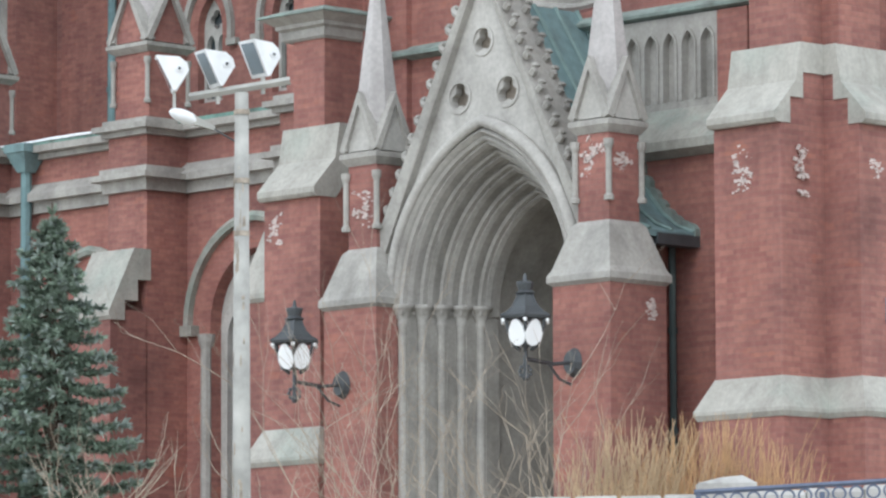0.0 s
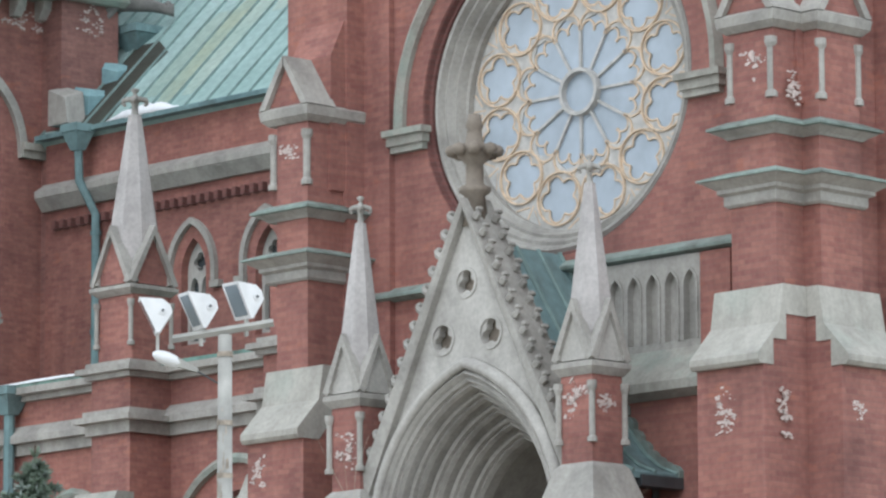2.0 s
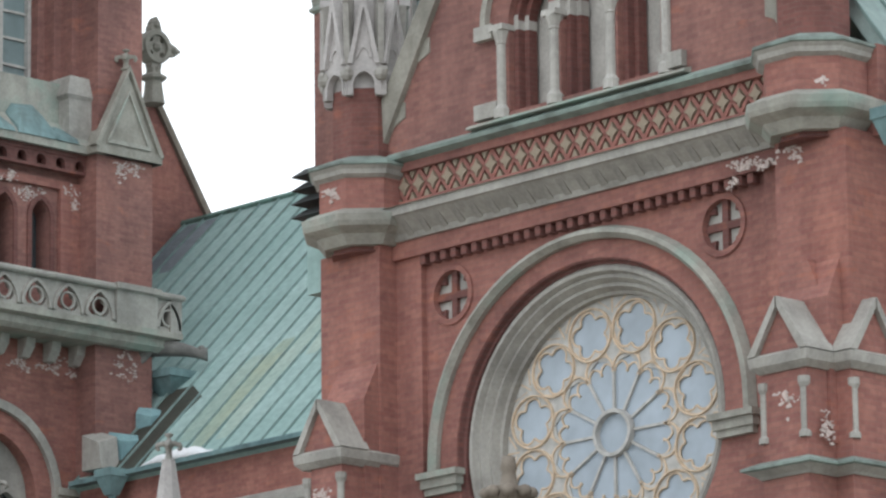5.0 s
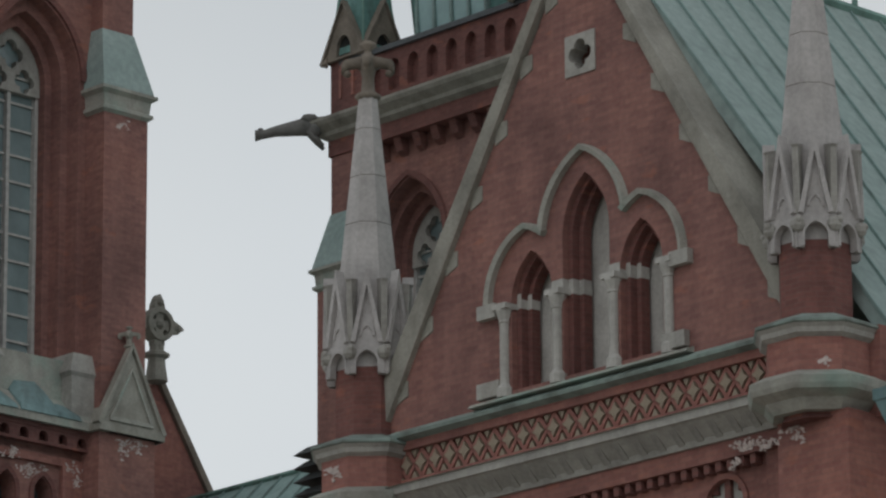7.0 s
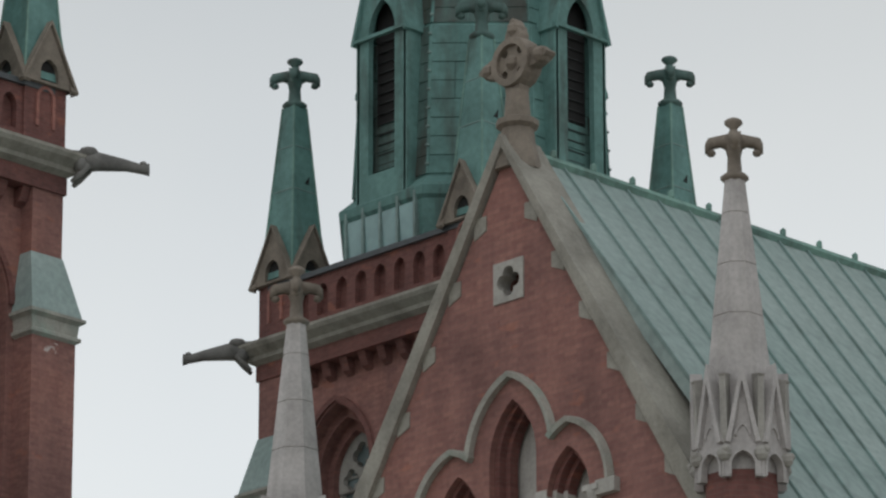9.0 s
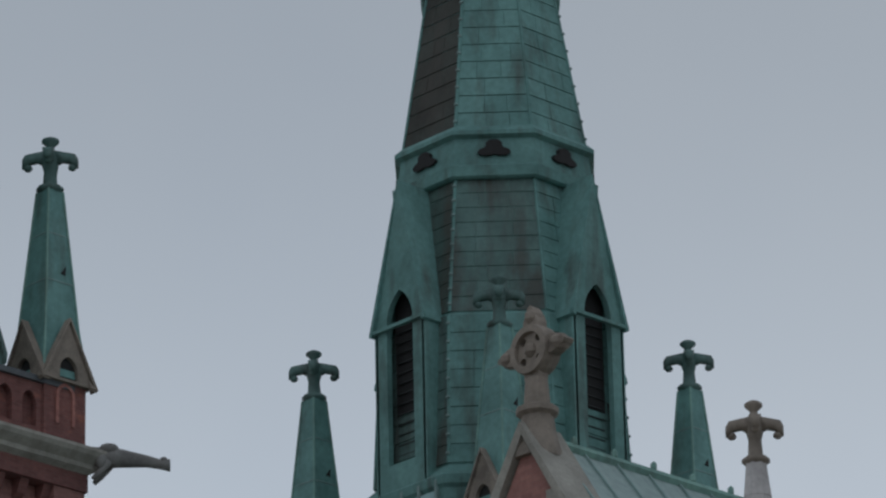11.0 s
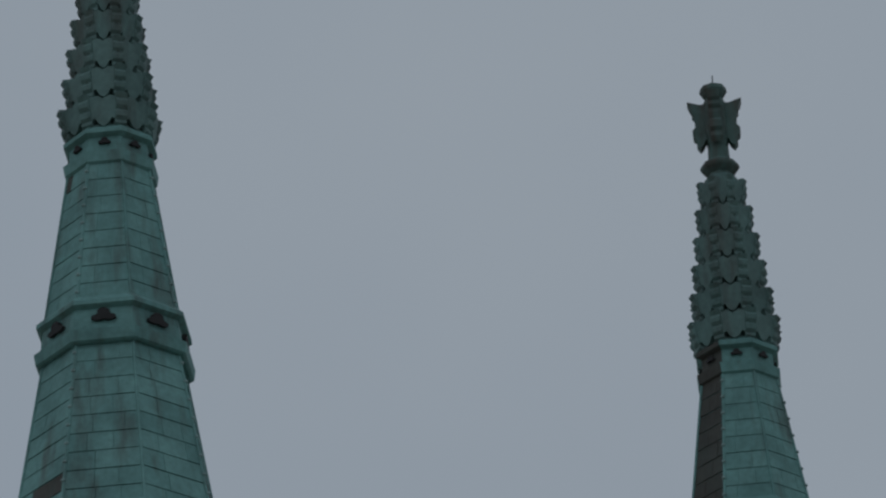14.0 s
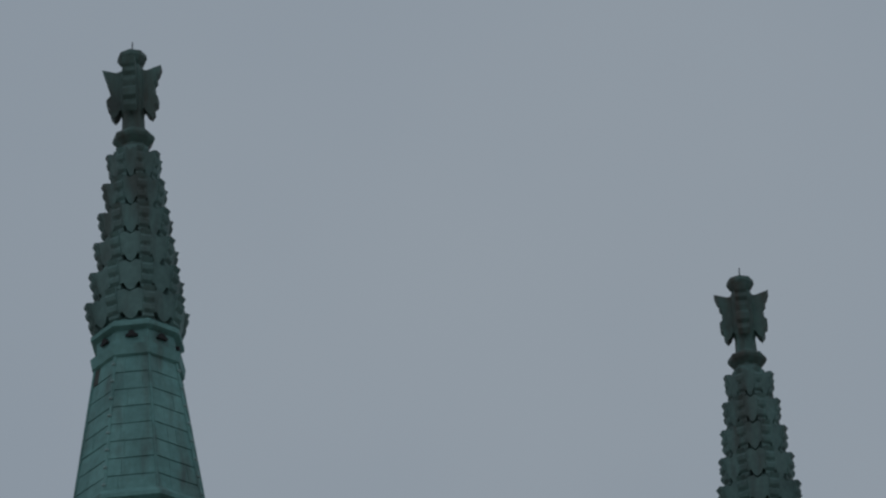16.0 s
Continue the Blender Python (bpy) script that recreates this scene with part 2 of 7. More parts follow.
# ---- building tools ----
class Geo:
    """Collects vertices and faces, placed by a matrix."""

    def __init__(self, m=None):
        self.v, self.f, self.m = [], [], m or Matrix()

    def add(self, pts, faces):
        k = len(self.v)
        self.v += [tuple(self.m @ Vector(q)) for q in pts]
        self.f += [tuple(i + k for i in f) for f in faces]
        return self

    def box(self, x0, x1, y0, y1, z0, z1):
        return self.add([(x0, y0, z0), (x1, y0, z0), (x1, y1, z0), (x0, y1, z0),
                         (x0, y0, z1), (x1, y0, z1), (x1, y1, z1), (x0, y1, z1)],
                        [(3, 2, 1, 0), (4, 5, 6, 7), (0, 1, 5, 4), (1, 2, 6, 5), (2, 3, 7, 6), (3, 0, 4, 7)])

    def loft(self, rings, cap=True):
        """Rings of equal length, each a list of points, joined in order."""
        n = len(rings[0])
        pts = [q for r in rings for q in r]
        faces = []
        for i in range(len(rings) - 1):
            for j in range(n):
                a, b = i * n + j, i * n + (j + 1) % n
                faces.append((a, b, b + n, a + n))
        if cap:
            faces += [tuple(range(n))[::-1], tuple(range((len(rings) - 1) * n, len(rings) * n))]
        return self.add(pts, faces)

    def square(self, cx, cy, stack):
        """Square rings, (half, z) from bottom to top."""
        return self.loft([[(cx - h, cy - h, z), (cx + h, cy - h, z), (cx + h, cy + h, z), (cx - h, cy + h, z)]
                          for h, z in stack])

    def rect(self, cx, cy, stack):
        return self.loft([[(cx - a, cy - b, z), (cx + a, cy - b, z), (cx + a, cy + b, z), (cx - a, cy + b, z)]
                          for a, b, z in stack])

    def lathe(self, cx, cy, stack, n=12, turn=0.0):
        """(radius, z) rings with n sides."""
        return self.loft([[(cx + r * math.cos(turn + 2 * math.pi * i / n), cy + r * math.sin(turn + 2 * math.pi * i / n), z)
                           for i in range(n)] for r, z in stack])

    def prism(self, outline, y0, y1):
        """An outline of (x, z) points, from depth y0 to y1."""
        n = len(outline)
        return self.add([(x, y0, z) for x, z in outline] + [(x, y1, z) for x, z in outline],
                        [tuple(range(n)), tuple(range(2 * n - 1, n - 1, -1))]
                        + [(i + n, (i + 1) % n + n, (i + 1) % n, i) for i in range(n)])

    def slab(self, outline, holes, y0, y1):
        """A wall of the outline with holes through it."""
        loops = [outline, *holes]
        tri = geometry.tessellate_polygon([[Vector((x, z, 0)) for x, z in l] for l in loops])
        flat = [q for l in loops for q in l]
        n = len(flat)
        self.add([(x, y0, z) for x, z in flat] + [(x, y1, z) for x, z in flat],
                 [tuple(t) for t in tri] + [tuple(i + n for i in t[::-1]) for t in tri])
        for l in loops:
            m = len(l)
            self.add([(x, y0, z) for x, z in l] + [(x, y1, z) for x, z in l],
                     [(i, (i + 1) % m, (i + 1) % m + m, i + m) for i in range(m)])
        return self

    def strip(self, path, profile, closed=False):
        """Sweeps a profile of (outward, depth) points along a path of ((x, z), (nx, nz)) in the wall's plane."""
        rings = [[(x + nx * o, d, z + nz * o) for o, d in profile] for (x, z), (nx, nz) in path]
        if closed:
            rings.append(rings[0])
        return self.loft(rings, cap=not closed)

    def tube(self, pts, r, n=6, r2=None):
        pts = [Vector(q) for q in pts]
        rings = []
        for i, q in enumerate(pts):
            d = (pts[min(i + 1, len(pts) - 1)] - pts[max(i - 1, 0)]).normalized()
            a = d.cross(Vector((0, 0, 1)) if abs(d.z) < 0.9 else Vector((1, 0, 0))).normalized()
            b = d.cross(a)
            k = r if r2 is None else r + (r2 - r) * i / (len(pts) - 1)
            rings.append([tuple(q + k * (a * math.cos(2 * math.pi * j / n) + b * math.sin(2 * math.pi * j / n))) for j in range(n)])
        return self.loft(rings)

    def ball(self, x, y, z, rx, ry=None, rz=None, n=8, m=5):
        ry, rz = ry or rx, rz or rx
        return self.loft([[(x + rx * math.sin(math.pi * (i + 0.02) / (m + .04)) * math.cos(2 * math.pi * j / n),
                            y + ry * math.sin(math.pi * (i + 0.02) / (m + .04)) * math.sin(2 * math.pi * j / n),
                            z - rz * math.cos(math.pi * i / m)) for j in range(n)] for i in range(m + 1)])


def mitred(g, stack, inner):
    """One side of a square ring of mouldings, mitred at its ends; stack of (half, z)."""
    g.loft([[(-h, -h, z), (h, -h, z), (inner, -inner, z), (-inner, -inner, z)] for h, z in stack])


def thing(name, at, label, category, group="", kind=""):
    ob = new(name)
    ob.location = at
    ob.empty_display_size = 0.3
    return tagged(ob, label, category, group, kind)


def part(name, g, material, parent, label="", smooth=False):
    me = bpy.data.meshes.new(name)
    me.from_pydata(g.v, [], g.f)
    me.materials.append(material)
    bm = bmesh.new()
    bm.from_mesh(me)
    bmesh.ops.remove_doubles(bm, verts=bm.verts, dist=0.0005)
    bmesh.ops.recalc_face_normals(bm, faces=bm.faces)
    bm.to_mesh(me)
    bm.free()
    if smooth:
        me.polygons.foreach_set("use_smooth", [True] * len(me.polygons))
    ob = new(name, me)
    if parent:
        ob.parent = parent
        if parent.data is None:
            ob.matrix_parent_inverse = Matrix.Translation(parent.location).inverted()
    if label:
        ob["label"] = label
    return ob


def piece(name, mesh_ob, parent, m):
    """One more object on the mesh of mesh_ob, moved by m."""
    ob = new(name, mesh_ob.data)
    ob.parent = parent
    if parent.data is None:
        ob.matrix_parent_inverse = Matrix.Translation(parent.location).inverted()
    ob.matrix_basis = m
    return ob


def arch(w, rise, n=10):
    """Points of a pointed arch over a span of 2 w, from left foot to right foot."""
    rad = (w * w + rise * rise) / (2 * w)
    top = math.atan2(rise, rad - w)
    left = [(rad - w - rad * math.cos(top * i / n), rad * math.sin(top * i / n)) for i in range(n + 1)]
    return left + [(-x, z) for x, z in left[-2::-1]]


def lancet(cx, z0, spring, w, rise, n=8):
    """Outline of an arched opening."""
    return [(cx + w, z0), (cx - w, z0)] + [(cx + x, spring + z) for x, z in arch(w, rise, n)]


def circle(cx, cz, r, n=40, k=1.0):
    return [(cx + k * r * math.cos(2 * math.pi * i / n), cz + r * math.sin(2 * math.pi * i / n)) for i in range(n)]


def arch_path(cx, spring, w, rise, n=10, foot=None):
    """Path for strip() along an arch; foot adds straight jambs down to that height."""
    pts = [(cx + x, spring + z) for x, z in arch(w, rise, n)]
    if foot is not None and abs(foot - spring) > 1e-6:
        pts = [(pts[0][0], foot)] + pts + [(pts[-1][0], foot)]
    out = []
    for i, (x, z) in enumerate(pts):
        a, b = pts[max(i - 1, 0)], pts[min(i + 1, len(pts) - 1)]
        dx, dz = b[0] - a[0], b[1] - a[1]
        l = math.hypot(dx, dz)
        out.append(((x, z), (-dz / l, dx / l)))
    return out


def ring_path(cx, cz, r, n=48, k=1.0):
    return [((cx + k * r * math.cos(a), cz + r * math.sin(a)), (math.cos(a), math.sin(a)))
            for a in (2 * math.pi * i / n for i in range(n))]


def side(x, y, rz):
    """Placement of a wall: local x along it, y into it, z up."""
    return pose(x, y, 0, 0, 0, rz)


def foil(cx, cz, r, lobes, n=8, turn=0.0):
    """Outline of a foiled opening."""
    pts = []
    d, rr = r * 0.52, r * 0.5
    for k in range(lobes):
        a = turn + 2 * math.pi * k / lobes
        for i in range(n):
            b = a - 1.75 + 3.5 * i / (n - 1) if lobes > 3 else a - 1.9 + 3.8 * i / (n - 1)
            pts.append((cx + d * math.cos(a) + rr * math.cos(b), cz + d * math.sin(a) + rr * math.sin(b)))
    return pts


def cross_finial(g, cx, cy, z, h, w):
    """A ringed stem with four drooping leaf arms and a flat knob."""
    g.lathe(cx, cy, [(w * 0.28, z), (w * 0.56, z + h * 0.06), (w * 0.56, z + h * 0.11), (w * 0.3, z + h * 0.17), (w * 0.26, z + h * 0.4),
                     (w * 0.36, z + h * 0.55), (w * 0.34, z + h * 0.72), (w * 0.17, z + h * 0.8), (w * 0.15, z + h * 0.84),
                     (w * 0.36, z + h * 0.91), (w * 0.36, z + h * 0.96), (w * 0.16, z + h)], 8)
    for k in range(4):
        a = math.pi / 4 + k * math.pi / 2
        dx, dy = math.cos(a), math.sin(a)
        rows = [(0.15, 0.74, 0.5, 0.26), (0.5, 0.72, 0.57, 0.2), (0.8, 0.69, 0.55, 0.24), (1.02, 0.67, 0.48, 0.24), (1.14, 0.6, 0.46, 0.12)]
        g.loft([[(cx + dx * q * w - dy * e * w, cy + dy * q * w + dx * e * w, z + h * u), (cx + dx * q * w + dy * e * w, cy + dy * q * w - dx * e * w, z + h * u),
                 (cx + dx * q * w + dy * e * w * 0.7, cy + dy * q * w - dx * e * w * 0.7, z + h * d), (cx + dx * q * w - dy * e * w * 0.7, cy + dy * q * w + dx * e * w * 0.7, z + h * d)]
                for q, u, d, e in rows])
        g.ball(cx + dx * w * 0.9, cy + dy * w * 0.9, z + h * 0.47, w * 0.19, w * 0.19, w * 0.16, 7, 5)


def carved_cross(g, cx, cz, r, y):
    """A leafy ringed cross in the wall's plane, pierced between its arms, in two layers of relief."""
    def edge(q):
        out = []
        for i in range(96):
            a = 2 * math.pi * i / 96
            k = 0.66 + 0.24 * math.cos(4 * a) + 0.1 * math.cos(8 * a) + 0.045 * math.cos(20 * a)
            out.append((cx + q * r * k * math.cos(a), cz + q * r * k * math.sin(a)))
        return out
    eyes = [circle(cx + 0.34 * r * math.cos(a), cz + 0.34 * r * math.sin(a), 0.1 * r, 8) for a in (math.pi / 4 + math.pi / 2 * k for k in range(4))]
    g.slab(edge(1.0), eyes, y - 0.12, y + 0.12)
    g.strip(ring_path(cx, cz, 0.48 * r, 20), [(-0.06, y - 0.2), (0.06, y - 0.2), (0.09, y), (0.06, y + 0.2), (-0.06, y + 0.2)], True)
    for k in range(4):
        a = math.pi / 2 * k
        g.ball(cx + 0.78 * r * math.cos(a), y, cz + 0.78 * r * math.sin(a), 0.2 * r, 0.22, 0.2 * r, 7, 5)
    g.ball(cx, y, cz, 0.2 * r, 0.26, 0.2 * r, 8, 5)


AX = -0.4          # axis of the transept's front
GROUND = 4.4       # the churchyard


# ---- ground ----
def ground_height(x, y):
    """The churchyard lies on a low hill."""
    d = math.hypot(x - 56.25, y + 57.0)
    s = min(1.0, max(0.0, (d - 18) / 40))
    return GROUND * s * s * (3 - 2 * s)


def build_ground():
    g = Geo()
    rs = [0, 4, 8, 14, 20, 26, 32, 38, 44, 50, 56, 62, 70, 80, 100, 140, 220, 400, 800, 1600, 3000]
    n = 48
    pts, faces = [], []
    for r in rs:
        for i in range(n):
            x, y = 56.25 + r * math.cos(2 * math.pi * i / n), -57 + r * math.sin(2 * math.pi * i / n)
            pts.append((x, y, ground_height(x, y)))
    for k in range(1, len(rs) - 1 + 1):
        for i in range(n):
            a, b = (k - 1) * n + i, (k - 1) * n + (i + 1) % n
            faces.append((a, b, b + n, a + n) if k > 1 else (i, b + n, a + n))
    g.add(pts, faces)
    m, nt, b = node_mat("bounce_pale_gravel_and_snow", 0.95)
    co = coords(nt)
    # out of view; kept this pale so bounced light lifts the undersides
    r = ramp(nt, [(0.3, (0.22, 0.19, 0.13)), (0.5, (0.34, 0.31, 0.25)), (0.7, (0.52, 0.51, 0.5))])
    nt.links.new(noise_node(nt, co, 0.6, 8), r.inputs["Fac"])
    nt.links.new(r.outputs["Color"], b.inputs["Base Color"])
    bump(nt, b, noise_node(nt, co, 12, 5), 0.5, 0.05)
    ob = part("ground", g, m, None, "", True)
    tagged(ob, "unseen gravel, dead grass and old snow, paled to bounce light", "ground", "", "structure")


build_ground()


# ---- towers ----
def pinnacle(parent, cx, cy, z0):
    """Corner pinnacle of a tower: brick base, stone gablets, copper spirelet and finial."""
    p = part("corner_pinnacle", Geo().square(cx, cy, [(0.66, z0), (0.66, z0 + 1.75)]), BRICK_DARK, parent)
    for k in range(4):
        m = Matrix.Translation((cx, cy, 0)) @ pose(0, 0, 0, 0, 0, 90 * k)
        g = Geo(m)
        g.slab([(-0.76, z0 + 1.45), (0.76, z0 + 1.45), (0.02, z0 + 2.95), (-0.02, z0 + 2.95)],
               [lancet(0, z0 + 1.52, z0 + 1.75, 0.28, 0.36, 5)], -0.8, -0.64)
        g.strip([((-0.87, z0 + 1.4), (-0.5, 0.5)), ((0, z0 + 3.1), (0, 0.6))], [(-0.08, -0.87), (0.05, -0.87), (0.05, -0.64), (-0.08, -0.64)])
        g.strip([((0, z0 + 3.1), (0, 0.6)), ((0.87, z0 + 1.4), (0.5, 0.5))], [(-0.08, -0.87), (0.05, -0.87), (0.05, -0.64), (-0.08, -0.64)])
        part("gablet", g, STONE_BROWN, p, "soot-brown stone gablet")
        # black sheet paints the shade within the niche
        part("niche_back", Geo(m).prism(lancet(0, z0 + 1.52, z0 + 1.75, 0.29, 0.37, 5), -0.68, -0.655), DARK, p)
        part("blind_niche", Geo(m).strip(arch_path(0, z0 + 1.1, 0.26, 0.3, 5, z0 + 0.35), [(-0.05, -0.7), (0.04, -0.7), (0.04, -0.64), (-0.05, -0.64)]), BRICK, p)
    prof = [(1.0, z0 + 1.6), (0.75, z0 + 2.95), (0.33, z0 + 6.75)]
    s = part("spirelet", Geo().lathe(cx, cy, prof, 4, math.pi / 4), COPPER_SPIRE, p, "verdigris copper spirelet")
    g = Geo()
    for k in range(4):
        a = math.pi / 4 + k * math.pi / 2
        g.tube([(cx + r * math.cos(a), cy + r * math.sin(a), z) for r, z in prof], 0.035, 5)
    part("hip_roll", g, COPPER_EDGE, p)
    for z, r in ((z0 + 4.2, 0.612), (z0 + 5.5, 0.468)):
        part("sheet_joint", Geo().lathe(cx, cy, [(r + 0.012, z), (r + 0.018, z + 0.015), (r + 0.012, z + 0.03)], 4, math.pi / 4), SEAM, p)
    # no real hole: a black plug paints its shade
    part("vent_hole", Geo().loft([[(cx + 0.3, cy + 0.02, z0 + 4.45), (cx + 0.35, cy + 0.17, z0 + 4.43), (cx + 0.3, cy + 0.2, z0 + 4.65)],
                                  [(cx + 0.43, cy + 0.02, z0 + 4.45), (cx + 0.435, cy + 0.17, z0 + 4.43), (cx + 0.42, cy + 0.2, z0 + 4.68)]]), DARK, s, "near-black plug painted as a shaded hole in the copper")
    g = Geo()
    cross_finial(g, cx, cy, z0 + 6.7, 1.55, 0.62)
    part("finial", g, COPPER_CROWN, p, "dark copper cross-shaped finial", True)


def gargoyle(parent, cx, cy, z, ang, l, mat):
    """A long-necked stone water spout (plain tapered shape)."""
    g = Geo()
    d = Vector((math.cos(ang), math.sin(ang), 0))
    o = Vector((cx, cy, z))
    pts = [o, o + d * l * 0.35 + Vector((0, 0, -0.02)), o + d * l * 0.7 + Vector((0, 0, -0.12)), o + d * l * 0.9 + Vector((0, 0, -0.22)), o + d * l + Vector((0, 0, -0.24))]
    rad = [0.3, 0.25, 0.16, 0.13, 0.17]
    rings = []
    for q, r in zip(pts, rad):
        a = Vector((-d.y, d.x, 0))
        rings.append([tuple(q + a * r * 0.8 * math.cos(2 * math.pi * j / 8) + Vector((0, 0, r * math.sin(2 * math.pi * j / 8)))) for j in range(8)])
    g.loft(rings)
    e = o + d * l * 0.92
    g.ball(e.x, e.y, e.z - 0.1, 0.1, 0.1, 0.09, 6, 4)
    g.ball(o.x + d.x * 0.4, o.y + d.y * 0.4, o.z + 0.2, 0.28, 0.28, 0.16, 7, 4)
    for sd in (-0.17, 0.17):
        h = o + Vector((-d.y, d.x, 0)) * sd
        g.ball(h.x + d.x * 0.22, h.y + d.y * 0.22, h.z - 0.14, 0.17, 0.17, 0.22, 7, 5)
        g.tube([tuple(h + d * 0.42 + Vector((0, 0, -0.15))), tuple(h + d * 0.2 + Vector((0, 0, -0.42))), tuple(h + d * 0.02 + Vector((0, 0, -0.6)))], 0.1, 6, 0.06)
    part("water_spout", g, mat, parent, "weathered stone water spout", True)


def octagon(r, z):
    """Ring of an eight-sided spire; r is half the width across its flats."""
    k = r / math.cos(math.pi / 8)
    return [(k * math.cos(math.pi / 8 + math.pi / 4 * i), k * math.sin(math.pi / 8 + math.pi / 4 * i), z) for i in range(8)]


def build_tower(cx, cy, browned, sx0, sy0):
    """Square brick tower centred on cx, cy; its spire stands over sx0, sy0."""
    T = thing("church_tower", (cx, cy, GROUND), "tall red-brick Gothic church tower with a green copper spire", "church tower", "pair of towers")
    C = Matrix.Translation((cx, cy, 0))

    def at(k):
        return C @ pose(0, 0, 0, 0, 0, 90 * k)

    # the core and four corner piers
    w = Geo(C)
    w.square(0, 0, [(2.2, GROUND), (2.2, 44.0)])
    part("core", w, DARK, T)
    for sx in (-1, 1):
        for sy in (-1, 1):
            x, y = sx * 3.95, sy * 3.95
            g = Geo(C).square(x, y, [(0.86, GROUND), (0.86, 30.2)])
            g.square(x, y, [(0.68, 30.2), (0.68, 39.0)])
            g.square(sx * 3.88, sy * 3.88, [(0.48, 39.0), (0.48, 43.0)])
            pier = part("corner_pier", g, BRICK_SOOTY, T)
            g = Geo(C).square(x, y, [(0.68, 38.15), (0.78, 38.22), (0.78, 38.3), (0.71, 38.34), (0.74, 38.62), (0.86, 38.7), (0.86, 38.78), (0.7, 38.82)])
            part("pier_cornice", g, STONE_GREEN, pier, "weathered stone pier cornice")
            g = Geo(C).loft([[(x - h, y - h, z), (x + h, y - h, z), (x + h, y + h, z), (x - h, y + h, z)] for h, z in ((0.78, 38.8), (0.78, 38.86))]
                            + [[(sx * 3.88 + a * 0.5, sy * 3.88 + b * 0.5, 40.35) for a, b in ((-1, -1), (1, -1), (1, 1), (-1, 1))]])
            part("pier_weathering", g, COPPER_GREY, pier, "sloping grey copper-clad weathering")
            part("balcony_post", Geo(C).square(sx * 5.14, sy * 5.14, [(0.17, 26.0), (0.17, 26.8)]), STONE, T)
    for k in range(4):
        M4 = at(k)
        # belfry face with two deep lancets
        g = Geo(M4)
        holes = [lancet(s * 1.68, 31.9, 39.0, 1.35, 1.9) for s in (-1, 1)]
        g.slab([(-3.4, 30.2), (3.4, 30.2), (3.4, 43.0), (-3.4, 43.0)], holes, -3.95, -3.55)
        holes = [lancet(s * 1.68, 31.9, 39.0, 1.12, 1.6) for s in (-1, 1)]
        g.slab([(-3.4, 30.2), (3.4, 30.2), (3.4, 43.0), (-3.4, 43.0)], holes, -3.55, -3.2)
        holes = [lancet(s * 1.68, 31.9, 39.0, 0.9, 1.3) for s in (-1, 1)]
        g.slab([(-3.4, 30.2), (3.4, 30.2), (3.4, 43.0), (-3.4, 43.0)], holes, -3.2, -2.85)
        face = part("belfry_wall", g, BRICK_SOOTY, T)
        for s in (-1, 1):
            g = Geo(M4)
            g.prism(lancet(s * 1.68, 31.9, 39.0, 0.93, 1.33), -2.8, -2.74)
            # dark pane, lightened by the sky reflection in its colour
            win = part("belfry_window", g, GLASS_SKY, T, "tall dark lancet window")
            g = Geo(M4)
            for dx in (-0.86, 0.0, 0.86):
                g.box(s * 1.68 + dx - 0.05, s * 1.68 + dx + 0.05, -2.95, -2.8, 31.9, 39.3)
            for i in range(11):
                z = 32.5 + i * 0.66
                g.box(s * 1.68 - 0.9, s * 1.68 + 0.9, -2.86, -2.8, z, z + 0.06)
            part("glazing_bar", g, LEAD, win, "grey mullion and glazing bars")
            g = Geo(M4)
            g.slab(lancet(s * 1.68, 38.7, 39.0, 0.92, 1.32), [foil(s * 1.68 - 0.42, 39.02, 0.3, 4), foil(s * 1.68 + 0.42, 39.02, 0.3, 4), foil(s * 1.68, 39.65, 0.36, 4)], -3.0, -2.82)
            part("tracery", g, STONE, win, "grey stone tracery")
            g = Geo(M4)
            g.strip(arch_path(s * 1.68, 39.0, 1.4, 1.98), [(-0.02, -4.03), (0.14, -4.03), (0.14, -3.93), (-0.02, -3.93)])
            part("hood_mould", g, BRICK_DARK, face)
        # sloped sill weathering, stained by the copper
        g = Geo(M4)
        g.add([(-3.3, -4.62, 30.35), (3.3, -4.62, 30.35), (3.3, -3.0, 31.95), (-3.3, -3.0, 31.95), (-3.3, -3.0, 30.3), (3.3, -3.0, 30.3), (-3.3, -4.62, 30.15), (3.3, -4.62, 30.15)],
              [(0, 1, 2, 3), (6, 7, 1, 0), (3, 2, 5, 4), (4, 5, 7, 6), (0, 3, 4, 6), (1, 7, 5, 2)])
        part("sill_weathering", g, STONE_GREEN, T, "verdigris-stained sloping stone sill")
        for x, h, w in ((-2.3, 0.55, 0.4), (-1.0, 0.85, 0.6), (0.35, 0.6, 0.45), (1.5, 0.9, 0.62), (2.35, 0.5, 0.35)):
            g = Geo(M4).loft([[(x - w, -4.66, 30.34), (x + w, -4.66, 30.34), (x + w, -4.03, 30.34), (x - w, -4.03, 30.34)],
                              [(x - w * 0.9, -4.58, 30.5), (x + w * 0.95, -4.6, 30.46), (x + w * 0.9, -4.03, 30.34 + h * 0.8), (x - w * 0.85, -4.03, 30.34 + h * 0.7)],
                              [(x - w * 0.5, -4.35, 30.36 + h * 0.7), (x + w * 0.3, -4.4, 30.36 + h * 0.6), (x + w * 0.4, -4.03, 30.36 + h), (x - w * 0.6, -4.03, 30.34 + h * 0.95)]])
            part("copper_apron", g, APRON, T, "blue-green copper apron over the sill")
        for s in (-1, 0, 1):
            g = Geo(M4).rect(s * 3.0, -3.9, [(0.42, 0.5, 30.3), (0.42, 0.5, 31.5), (0.5, 0.55, 31.6), (0.3, 0.4, 32.1)])
